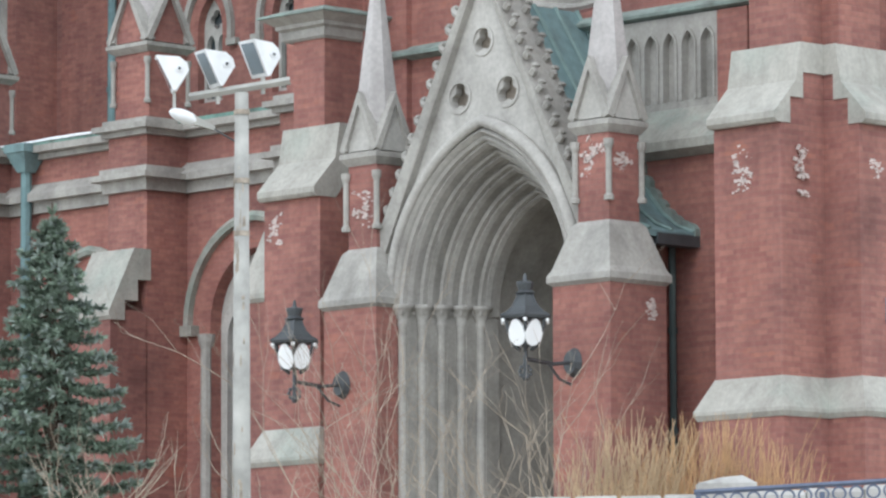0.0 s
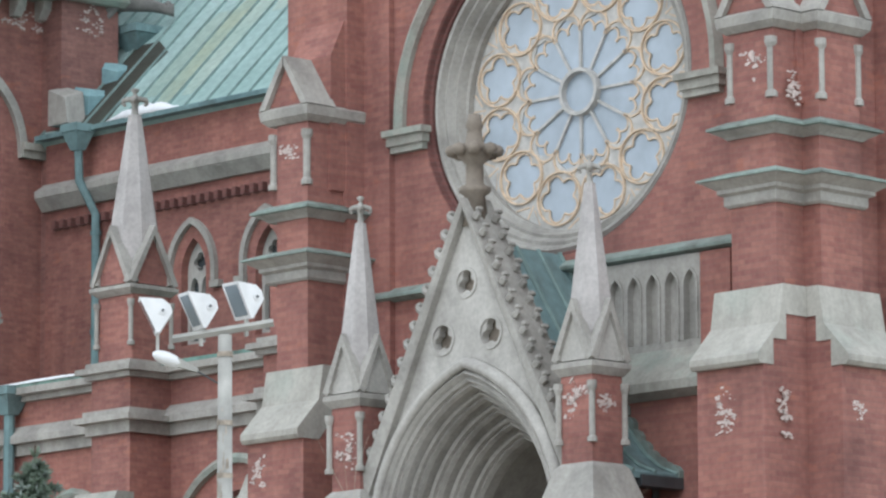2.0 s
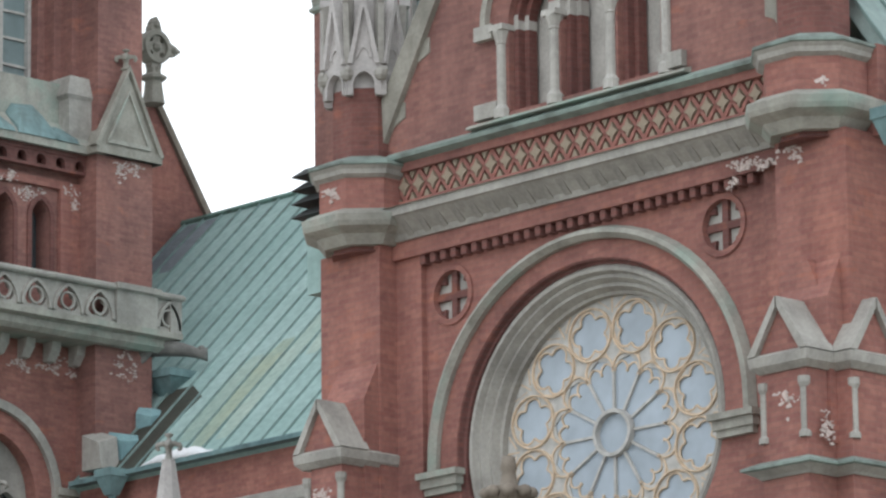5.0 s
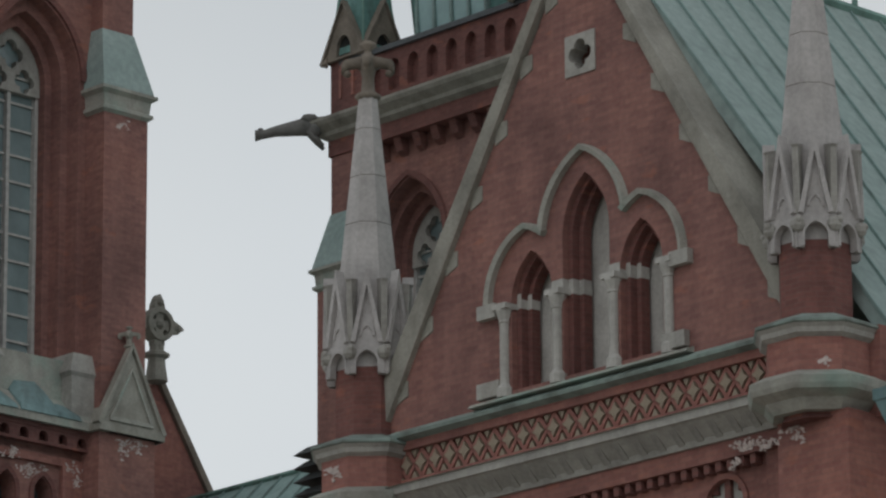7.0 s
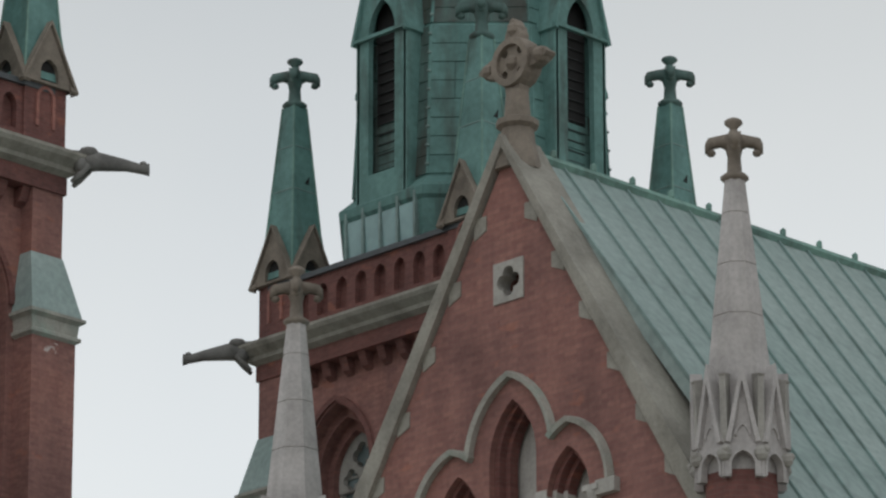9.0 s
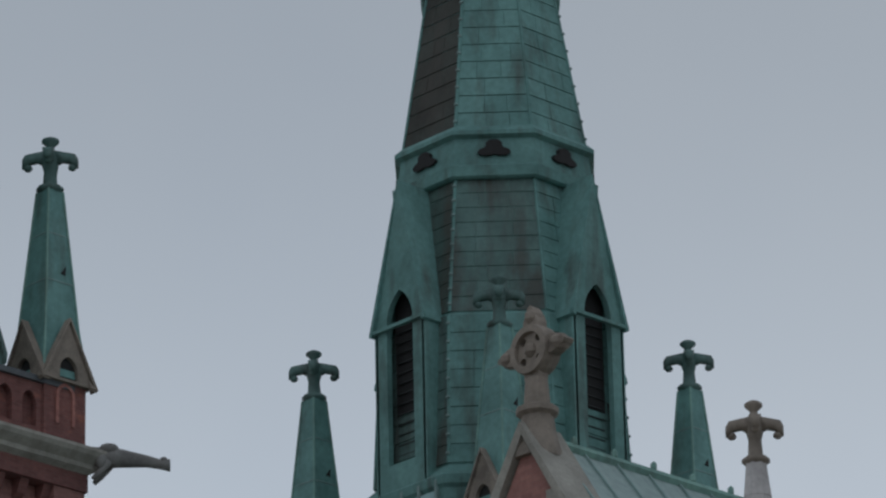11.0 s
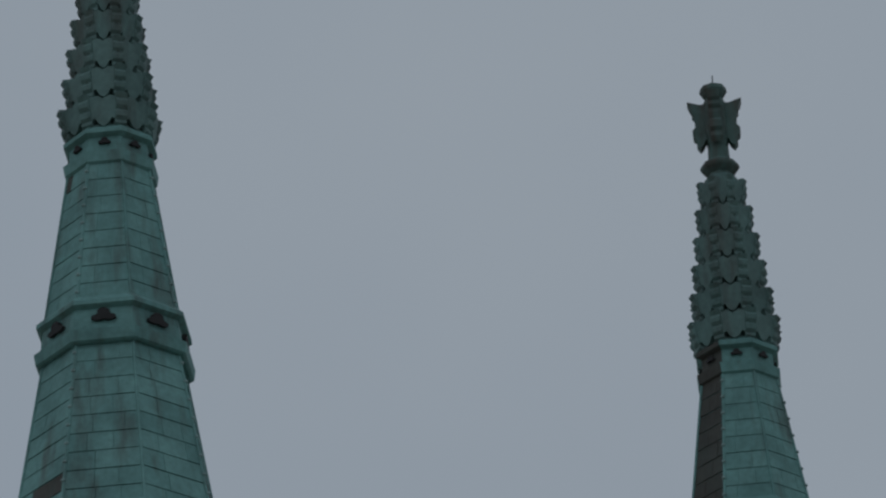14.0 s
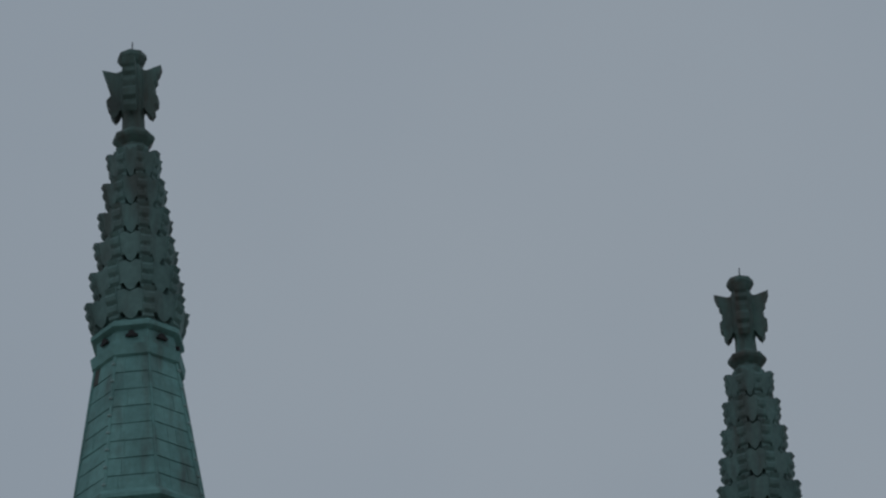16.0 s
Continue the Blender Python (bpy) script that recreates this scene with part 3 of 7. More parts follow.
            part("sill_block", g, STONE, T, "stained stone block on the sill")
        part("sill_band", Geo(M4).box(-3.3, 3.3, -4.02, -3.5, 30.9, 31.92), STONE_GREEN, T, "stained stone band below the belfry windows")
        # stage below: small arcade
        g = Geo(M4)
        holes = [lancet(x, 27.05, 28.55, 0.27, 0.42, 6) for x in (-1.97, -0.87, 0.87, 1.97)]
        g.slab([(-3.2, 25.9), (3.2, 25.9), (3.2, 30.2), (-3.2, 30.2)], holes, -4.1, -3.5)
        arcade = part("arcade_wall", g, BRICK_SOOTY, T)
        for x in (-1.97, -0.87, 0.87, 1.97):
            part("pane", Geo(M4).prism(lancet(x, 27.05, 28.55, 0.29, 0.44, 6), -3.62, -3.56), GLASS_DARK, arcade)
            part("glazing_bar", Geo(M4).box(x - 0.035, x + 0.035, -3.7, -3.63, 27.05, 28.95), LEAD, arcade, "pale mullion")
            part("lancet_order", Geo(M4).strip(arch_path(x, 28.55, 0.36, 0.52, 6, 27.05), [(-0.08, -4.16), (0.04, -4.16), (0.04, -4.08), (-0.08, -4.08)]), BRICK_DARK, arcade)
        for x0, x1 in ((-3.2, -2.5), (-0.34, 0.34), (2.5, 3.2)):
            part("arcade_pier", Geo(M4).box(x0, x1, -4.22, -4.1, 26.0, 29.3), BRICK, arcade)
        part("arcade_lintel", Geo(M4).box(-3.2, 3.2, -4.22, -4.1, 29.3, 29.5), BRICK, arcade)
        g = Geo(M4)
        g.slab([(-3.2, 29.68), (3.2, 29.68), (3.2, 30.05), (-3.2, 30.05)], [lancet(-2.9 + 0.58 * i, 29.75, 29.86, 0.14, 0.14, 4) for i in range(11)], -4.42, -4.24)
        g.box(-3.3, 3.3, -4.45, -4.1, 30.05, 30.2)
        part("corbel_table", g, BRICK_DARK, T)
        # lower shaft face with a tall arch
        g = Geo(M4)
        g.slab([(-3.2, GROUND), (3.2, GROUND), (3.2, 25.9), (-3.2, 25.9)], [lancet(0.75, 14.0, 21.9, 1.15, 1.4)], -4.1, -3.4)
        low = part("shaft_wall", g, BRICK, T)
        part("pane", Geo(M4).prism(lancet(0.75, 14.0, 21.9, 1.17, 1.42), -3.5, -3.44), GLASS_DARK, low)
        g = Geo(M4)
        g.strip(arch_path(0.75, 21.9, 1.65, 1.95, 10, 21.8), [(-0.02, -4.22), (0.2, -4.22), (0.22, -4.08), (-0.02, -4.08)])
        part("hood_mould", g, STONE, low, "grey stone hood mould")
        for xa, xb in ((-3.2, -0.9), (2.4, 3.2)):
            g = Geo(M4).box(xa, xb, -4.35, -4.08, 21.98, 22.15)
            g.box(xa, xb, -4.28, -4.08, 21.8, 21.98)
            part("string_course", g, STONE_GREEN, low, "copper-topped stone string course")
        g = Geo(M4).slab(lancet(0.75, 18.0, 21.9, 1.16, 1.41), [lancet(0.75 + q * 0.57, 18.1, 21.4, 0.43, 0.6, 6) for q in (-1, 1)] + [foil(0.75, 22.4, 0.36, 4)], -3.75, -3.55)
        part("tracery", g, STONE, low, "grey stone window tracery")
        x = -3.1
        g = Geo(M4)
        g.loft([[(x - 0.13, -4.1, 25.1), (x + 0.13, -4.1, 25.1), (x + 0.13, -4.1, 25.56), (x - 0.13, -4.1, 25.56)],
                [(x - 0.13, -4.24, 25.12), (x + 0.13, -4.24, 25.12), (x + 0.13, -4.4, 25.56), (x - 0.13, -4.4, 25.56)],
                [(x - 0.13, -4.42, 25.34), (x + 0.13, -4.42, 25.34), (x + 0.13, -4.46, 25.56), (x - 0.13, -4.46, 25.56)]])
        first = part("corbel", g, STONE_PALE, T, "pale stone corbel")
        for i in range(1, 9):
            piece("corbel", first, T, Matrix.Translation(M4.to_3x3() @ Vector((0.76 * i, 0, 0))))
        # balcony
        g = Geo(M4)
        mitred(g, [(5.02, 25.55), (5.14, 25.66), (5.14, 25.84), (5.33, 25.88), (5.33, 26.02)], 4.0)
        balcony = part("balcony", g, STONE_GREEN, T, "stone balcony with pierced balustrade")
        g = Geo(M4)
        bays = [(-3.3 + 6.6 * i / 7, -3.3 + 6.6 * (i + 1) / 7) for i in range(7)] + [(-5.3, -4.55), (4.55, 5.3)]
        for x0, x1 in bays:
            xm, hw = (x0 + x1) / 2, (x1 - x0) / 2
            g.slab([(x0, 26.02), (x1, 26.02), (x1, 26.8), (x0, 26.8)], [foil(xm, 26.38, 0.33, 3, 7, math.pi / 2)[::-1]], -5.24, -5.1)
            g.strip(arch_path(xm, 26.1, hw * 0.9, 0.64, 6), [(-0.05, -5.31), (0.03, -5.31), (0.03, -5.22), (-0.05, -5.22)])
            g.strip(ring_path(xm, 26.36, 0.2, 12), [(-0.03, -5.28), (0.02, -5.28), (0.02, -5.22), (-0.03, -5.22)], True)
        part("balustrade", g, STONE, balcony, "pierced grey stone balustrade")
        g = Geo(M4)
        mitred(g, [(5.34, 26.8), (5.38, 26.84), (5.38, 26.9), (5.34, 26.95)], 4.95)
        for s in (-1, 1):
            g.box(s * 3.93 - 0.62, s * 3.93 + 0.62, -5.33, -4.98, 26.02, 26.8)
            g.box(s * 3.93 - 0.67, s * 3.93 + 0.67, -5.42, -4.95, 26.84, 26.98)
        part("handrail", g, STONE, balcony)
        # gabled heads of the lower piers
        for s in (-1, 1):
            g = Geo(M4)
            g.prism([(s * 3.95 - 0.9, 30.35), (s * 3.95 + 0.9, 30.35), (s * 3.95, 32.2)], -4.95, -3.3)
            g.strip([((s * 3.95 - 1.0, 30.3), (-0.7, 0.4)), ((s * 3.95, 32.35), (0, 0.8)), ((s * 3.95 + 1.0, 30.3), (0.7, 0.4))],
                    [(-0.08, -5.02), (0.08, -5.02), (0.08, -4.8), (-0.08, -4.8)])
            g.box(s * 3.95 - 1.0, s * 3.95 + 1.0, -5.0, -3.3, 30.15, 30.35)
            cross_finial(g, s * 3.95, -4.85, 32.3, 0.55, 0.24)
            head = part("pier_gable", g, STONE_COPE, T, "small stone gable over a pier")
            g = Geo(M4).strip([((s * 3.95 - 0.62, 30.5), (-0.7, 0.4)), ((s * 3.95, 31.75), (0, 0.8)), ((s * 3.95 + 0.62, 30.5), (0.7, 0.4))], [(-0.05, -5.0), (0.05, -5.0), (0.05, -4.94), (-0.05, -4.94)])
            g.box(s * 3.95 - 0.66, s * 3.95 + 0.66, -5.0, -4.94, 30.42, 30.52)
            part("gable_panel", g, STONE_GREEN, head)
        # cornice, parapet with blind arcade
        g = Geo(M4)
        mitred(g, [(4.42, 42.45), (4.6, 42.55), (4.62, 42.66), (4.84, 42.82), (4.9, 42.92), (4.9, 43.0), (4.45, 43.2)], 3.0)
        part("cornice", g, STONE_COPE, T, "stained stone cornice under the parapet")
        g = Geo(M4)
        for i in range(12):
            x = -4.0 + 8.0 * i / 11
            g.loft([[(x - 0.13, -3.9, 41.5), (x + 0.13, -3.9, 41.5), (x + 0.13, -3.9, 42.0), (x - 0.13, -3.9, 42.0)],
                    [(x - 0.13, -4.15, 41.65), (x + 0.13, -4.15, 41.65), (x + 0.13, -4.3, 42.0), (x - 0.13, -4.3, 42.0)]])
        mitred(g, [(4.42, 42.0), (4.42, 42.45)], 3.6)
        part("corbel_table", g, BRICK_DARK, T)
        g = Geo(M4)
        n = 9
        g.slab([(-3.9, 43.2), (3.9, 43.2), (3.9, 44.55), (-3.9, 44.55)],
               [lancet(-3.4 + 6.8 * i / n, 43.4, 44.0, 0.22, 0.3, 5) for i in range(n + 1)], -4.3, -4.1)
        g.box(-3.9, 3.9, -4.1, -3.9, 43.2, 44.55)
        par = part("parapet", g, BRICK_DARK, T, "dark brick parapet with blind arcade")
        part("coping", Geo(M4).box(-4.0, 4.0, -4.4, -3.8, 44.55, 44.7), IRON, par)
    for sx in (-1, 1):
        for sy in (-1, 1):
            pinnacle(T, cx + sx * 3.71, cy + sy * 3.71, 43.25)
            gargoyle(T, cx + sx * 4.5, cy + sy * 4.5, 42.9, math.atan2(sy, sx), 1.9, STONE_SOOT)
            gargoyle(T, cx + sx * 4.5, cy + sy * 4.5, 25.76, math.atan2(sy, sx), 1.75, STONE_SOOT)
    # spire
    C = Matrix.Translation((sx0, sy0, 0))
    spire = part("spire", Geo(C).loft([octagon(3.72, 44.3), octagon(3.74, 44.7), octagon(3.82, 46.0), octagon(3.9, 46.1), octagon(3.92, 46.35), octagon(3.5, 46.75),
                                       octagon(3.28, 51.2), octagon(3.22, 51.25), octagon(2.6, 55.8)]), COPPER_SPIRE, T, "eight-sided verdigris copper spire")
    for name, z, r, z2, r2, h in (("lower_collar", 55.8, 2.8, 56.9, 2.72, 0.34), ("upper_collar", 62.4, 1.92, 63.3, 1.85, 0.3), ("crown_collar", 68.2, 1.12, 68.9, 1.1, 0.2)):
        prof = ((r - 0.02, z - 0.35), (r + 0.06, z - 0.3), (r + 0.1, z), (r - 0.06, z + 0.08), (r2 - 0.06, z2 - 0.2), (r2 + 0.1, z2 - 0.12), (r2 + 0.1, z2), (r2 - 0.12, z2 + 0.22))
        rings = [octagon(q, h_) for q, h_ in prof]
        core = [octagon(q * 0.8, h_) for q, h_ in prof]
        for k in range(8):
            g = Geo(C).loft([[o_[k], o_[(k + 1) % 8], i_[(k + 1) % 8], i_[k]] for o_, i_ in zip(rings, core)])
            part(name, g, COPPER_BROWN if k == 5 and browned > 0.5 and z > 60 else COPPER_SPIRE, spire)
        for k in range(8):
            a = k * 45
            g = Geo(C @ pose(0, 0, 0, 0, 0, a))
            s = (z2 - z) * h
            zc = (z + z2) / 2 - s * 0.15
            pts = [(px_ * 1.3, zc + (pz_ - zc) * (0.85 if pz_ > zc else 0.6)) for px_, pz_ in foil(0, zc, s, 3, 7, math.pi / 2)]
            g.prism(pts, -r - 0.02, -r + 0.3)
            # solid black block, proud of the collar, paints a shaded opening
            part("trefoil", g, DARK, spire, "near-black trefoil block painted as a shaded opening")
    for name, z, r, z2, r2 in (("middle_tier", 56.9, 2.56, 62.2, 1.77), ("top_tier", 63.3, 1.71, 68.0, 1.07)):
        tier = part(name, Geo(C).loft([octagon(r, z), octagon(r2, z2)]), COPPER_SPIRE, spire)
    # sheet joints and hip rolls of the tiers, facet by facet; weather-side facets browned
    for z, r, z2, r2, rows in ((46.8, 3.5, 51.2, 3.28, 8), (51.3, 3.21, 55.5, 2.63, 9), (57.0, 2.56, 62.1, 1.77, 9), (63.4, 1.7, 67.9, 1.07, 8)):
        for k in range(8):
            a0, a1 = math.pi / 8 + math.pi / 4 * k, math.pi / 8 + math.pi / 4 * (k + 1)
            kk = 1 / math.cos(math.pi / 8)

            def on(f, u, lift=0.0):
                rr = (r + (r2 - r) * f + lift) * kk
                p0 = Vector((rr * math.cos(a0), rr * math.sin(a0), 0))
                p1 = Vector((rr * math.cos(a1), rr * math.sin(a1), 0))
                q = p0.lerp(p1, u)
                return (q.x, q.y, z + (z2 - z) * f)
            rng = random.Random(int(z * 10) + k)
            for i in range(rows):
                f0, f1 = i / rows + 0.0025, (i + 1) / rows - 0.0025
                cuts = [0.0, rng.uniform(0.25, 0.45)] + [rng.uniform(0.6, 0.8)] * rng.choice((0, 1)) + [1.0]
                for u0, u1 in zip(cuts, cuts[1:]):
                    lift = 0.02 + rng.uniform(0, 0.01)
                    sheet = Geo(C).loft([[on(f0, u0 + 0.003, -0.02), on(f0, u1 - 0.003, -0.02), on(f1, u1 - 0.003, -0.02), on(f1, u0 + 0.003, -0.02)],
                                         [on(f0, u0 + 0.003, lift + 0.012), on(f0, u1 - 0.003, lift + 0.012), on(f1, u1 - 0.003, lift), on(f1, u0 + 0.003, lift)]])
                    brown = (k == 5 and z > 56 and rng.random() < browned) or rng.random() < 0.006
                    stained = (k == 5 and z < 56) or (k == 6 and 51 < z < 52)
                    part("copper_sheet", sheet, COPPER_BROWN if brown else COPPER_STAINED if stained and k == 5 and z > 50 else COPPER_STREAKED if stained else COPPER_SPIRE, spire)
            part("hip_roll", Geo(C).tube([on(0, 0, 0.02), on(1, 0, 0.02)], 0.05, 5), COPPER_SPIRE, spire)
            if k % 2 == 0:
                g = Geo(C)
                for i in range(rows):
                    q = on((i + 0.5) / rows, 0, 0.06)
                    g.ball(*q, 0.07, 0.07, 0.05, 5, 3)
                part("riveting", g, SEAM, spire)["kind"] = "stuff"
    # gabled dormers on the four main faces
    for k in range(4):
        M4 = at(k)
        g = Geo(M4)
        g.slab([(-0.95, 46.3), (0.95, 46.3), (0.95, 51.25), (0.05, 55.35), (-0.05, 55.35), (-0.95, 51.25)], [lancet(0, 47.15, 51.25, 0.52, 0.95)], -3.86, -3.68)
        d = part("dormer", g, COPPER_SPIRE, spire, "gabled copper dormer with a dark louvre")
        g = Geo(M4)
        g.loft([[(-1.0, -3.86, 46.3), (-0.88, -3.86, 46.3), (-0.88, -3.86, 51.15), (-1.0, -3.86, 51.15)], [(-1.0, -2.6, 46.3), (-0.88, -2.6, 46.3), (-0.88, -2.6, 51.15), (-1.0, -2.6, 51.15)]])
        g.loft([[(0.88, -3.86, 46.3), (1.0, -3.86, 46.3), (1.0, -3.86, 51.15), (0.88, -3.86, 51.15)], [(0.88, -2.6, 46.3), (1.0, -2.6, 46.3), (1.0, -2.6, 51.15), (0.88, -2.6, 51.15)]])
        for s in (-1, 1):
            g.loft([[(s * 1.1, -4.0, 51.05), (0, -3.86, 55.50), (0, -3.86, 55.35), (s * 1.0, -4.0, 51.00)],
                    [(s * 1.1, -2.4, 51.05), (0, -2.2, 55.50), (0, -2.2, 55.35), (s * 1.0, -2.4, 51.00)]])
        g.box(-1.1, 1.1, -3.98, -3.86, 51.10, 51.20)
        part("dormer_roof", g, COPPER_SPIRE, d)
        g = Geo(M4)
        for i in range(14):
            z = 47.20 + i * 0.3
            g.box(-0.5, 0.5, -3.5, -3.46, z, z + 0.03)
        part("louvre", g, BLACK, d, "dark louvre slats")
        # black sheet behind the slats paints the recess shade
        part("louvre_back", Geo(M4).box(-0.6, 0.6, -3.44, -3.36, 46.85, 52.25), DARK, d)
        g = Geo(M4)
        for i in range(5):
            x = -1.35 + 2.7 * i / 4
            g.box(x - 0.04, x + 0.04, -3.93, -3.7, 44.55, 46.25)
        part("lantern_bar", g, SEAM, spire)
        for i in range(4):
            x = -1.01 + 0.675 * i
            part("lantern_pane", Geo(M4).loft([[(x - 0.28, -3.84, 44.85), (x + 0.28, -3.84, 44.85), (x + 0.28, -3.7, 44.85), (x - 0.28, -3.7, 44.85)], [(x - 0.28, -3.9, 45.95), (x + 0.28, -3.9, 45.95), (x + 0.28, -3.75, 45.95), (x - 0.28, -3.75, 45.95)]]), GLASS_TEAL, spire, "glass pane of the copper lantern")
    # crocketed crown
    g = Geo(C).loft([octagon(0.95, 68.9), octagon(0.42, 75.0)])
    crown = part("crown", g, COPPER_CROWN, spire, "crocketed copper crown")
    leaf = [(-0.12, 0.05), (0.1, 0.0), (0.2, 0.07), (0.18, 0.17), (0.28, 0.25), (0.31, 0.37), (0.25, 0.45), (0.36, 0.55), (0.4, 0.67), (0.33, 0.77), (0.44, 0.9), (0.28, 0.93), (0.05, 0.88), (-0.12, 0.85)]
    for j in range(6):
        z, q = 68.98 + 0.97 * j, 0.93 - 0.05 * j
        r = 1.04 - 0.11 * j
        lip = part("tier_lip", Geo(C).loft([octagon(r * 0.9, z - 0.08), octagon(r + 0.02, z + 0.02), octagon(r + 0.02, z + 0.1), octagon(r * 0.85, z + 0.22)]), COPPER_CROWN, crown)
        w = (r + 0.06) * math.tan(math.pi / 8)
        scallop = [(-w, 0.34), (-w * 0.72, 0.2), (-w * 0.5, 0.26), (-w * 0.25, 0.08), (0, 0.02), (w * 0.25, 0.08), (w * 0.5, 0.26), (w * 0.72, 0.2), (w, 0.34), (w * 0.95, 0.86), (w * 0.4, 0.93), (0, 0.84), (-w * 0.4, 0.93), (-w * 0.95, 0.86)]
        for k in range(8):
            g = Geo(C @ pose(0, 0, 0, 0, 0, 45 * k) @ Matrix.Translation((0, -r - 0.02, z)) @ Matrix.Rotation(radians(8), 4, "X"))
            g.prism([(x, zz * 0.97) for x, zz in scallop], -0.1, 0.06)
            part("leaf_plate", g, COPPER_CROWN, crown)
            g = Geo(C @ pose(0, 0, 0, 0, 0, 22.5 + 45 * k))
            g.prism([(r + x * q, z + zz) for x, zz in leaf], -0.17 * q, 0.17 * q)
            g.prism([(r + 0.0, z + 0.25), (r + 0.14 * q, z + 0.38), (r + 0.2 * q, z + 0.66), (r - 0.05, z + 0.76)], -0.25 * q, 0.26 * q)
            part("crocket", g, COPPER_CROWN, crown)
    g = Geo(C)
    g.lathe(0, 0, [(0.42, 74.7), (0.38, 75.12), (0.56, 75.28), (0.6, 75.36), (0.58, 75.44), (0.42, 75.52), (0.33, 75.64), (0.31, 76.1), (0.4, 76.5), (0.4, 77.3), (0.3, 77.75), (0.24, 77.78), (0.34, 77.88), (0.42, 78.02), (0.4, 78.16), (0.18, 78.24)], 8)
    arm = [(0.1, 77.72), (0.5, 77.6), (0.98, 77.74), (0.9, 77.52), (0.82, 77.44), (0.84, 77.3), (0.74, 77.2), (0.76, 77.05), (0.7, 76.88), (0.86, 76.72), (0.84, 76.52), (0.72, 76.42), (0.74, 76.25), (0.62, 76.1), (0.5, 76.2), (0.4, 76.38), (0.1, 76.2)]
    for k in range(4):
        g.m = C @ pose(0, 0, 0, 0, 0, 45 + 90 * k)
        g.prism([(x * 0.84, zz - 0.06) for x, zz in arm], -0.18, 0.18)
    g.m = C
    part("lightning_rod", Geo(C).tube([(0, 0, 78.1), (0.03, 0, 78.62)], 0.02, 5), IRON, spire)
    part("top_finial", g, COPPER_STAINED, spire, "dark copper cross finial at the tip")
    return T


TOWER_A = build_tower(-35.95, 11.65, 0.04, -35.85, 11.75)
build_tower(-35.22, 34.13, 1.0, -35.24, 34.11)


# ---- nave and aisle ----
def seam_roof(parent, name, origin, along, down, length, fall, pitch, mat, label):
    """A sheet roof of pans between standing seams; origin at its upper corner."""
    o, a, d = Vector(origin), Vector(along).normalized(), Vector(down).normalized()
    nrm = a.cross(d).normalized()
    if nrm.z < 0:
        nrm = -nrm
    base = Geo()
    q = [o, o + a * length, o + a * length + d * fall, o + d * fall]
    base.loft([[tuple(p - nrm * 0.22) for p in q], [tuple(p) for p in q]])
    roof = part(name, base, mat, parent, label)
    n = max(2, int(length / pitch))
    w = length / n
    pan = Geo()
    pan.loft([[tuple(p) for p in (o + a * 0.004, o + a * (w - 0.004), o + a * (w - 0.004) + d * fall, o + a * 0.004 + d * fall)],
              [tuple(p + nrm * 0.012) for p in (o + a * 0.006, o + a * (w - 0.006), o + a * (w - 0.006) + d * fall, o + a * 0.006 + d * fall)]])
    first = part("roof_pan", pan, mat, roof)
    sg = Geo()
    sg.loft([[tuple(p) for p in (o - a * 0.022, o + a * 0.022, o + a * 0.022 + d * fall, o - a * 0.022 + d * fall)],
             [tuple(p + nrm * 0.06) for p in (o - a * 0.022, o + a * 0.022, o + a * 0.022 + d * fall, o - a * 0.022 + d * fall)]])
    seam = part("standing_seam", sg, SEAM, roof)
    for i in range(1, n + 1):
        if i < n:
            piece("roof_pan", first, roof, Matrix.Translation(a * w * i))
        piece("standing_seam", seam, roof, Matrix.Translation(a * w * i))
    return roof


NAVE = thing("church_nave", (-19, 23, GROUND), "red-brick nave with verdigris standing-seam copper roof", "church")
CY, EAVE, RIDGE_Y, RIDGE = 14.6, 22.3, 23.0, 30.87
slope = Vector((0, CY - RIDGE_Y, EAVE - RIDGE))
seam_roof(NAVE, "south_roof", (-39.0, RIDGE_Y, RIDGE), (1, 0, 0), slope, 40.0, slope.length + 0.15, 0.72, COPPER, "verdigris copper roof with standing seams")
part("north_roof", Geo().loft([[(-39, RIDGE_Y, RIDGE - 0.3), (12, RIDGE_Y, RIDGE - 0.3), (12, 31.5, EAVE - 0.3), (-39, 31.5, EAVE - 0.3)],
                               [(-39, RIDGE_Y, RIDGE), (12, RIDGE_Y, RIDGE), (12, 31.5, EAVE), (-39, 31.5, EAVE)]]), COPPER, NAVE)
part("ridge_roll", Geo().tube([(-38.6, RIDGE_Y, RIDGE + 0.03), (12, RIDGE_Y, RIDGE + 0.03)], 0.09, 6), COPPER_EDGE, NAVE)
part("west_gable", Geo(side(-37.7, 0, 90)).prism([(14.6, 21.0), (30.3, 21.0), (22.15, 33.9), (21.9, 33.9)], 0, 0.6), BRICK, NAVE, "red brick gable between the towers")
g = Geo(side(-37.7, 0, 90))
g.strip([((22.0, 34.05), (0.3, 1)), ((30.4, 20.9), (0.8, 0.5))], [(-0.1, -0.12), (0.12, -0.12), (0.12, 0.7), (-0.1, 0.7)])
part("gable_coping", g, STONE_BROWN, NAVE)
g = Geo()
rng = random.Random(2)
fx, fy = -37.4, 21.75
g.lathe(fx, fy, [(0.3, 33.8), (0.24, 34.2), (0.22, 34.4), (0.34, 34.46), (0.34, 34.54), (0.2, 34.6), (0.16, 34.9)], 8)
g.m = side(fx, 0, 90)
carved_cross(g, fy, 35.3, 0.78, 0.0)
part("gable_finial", g, STONE_COPE, NAVE, "worn stone ringed cross finial")
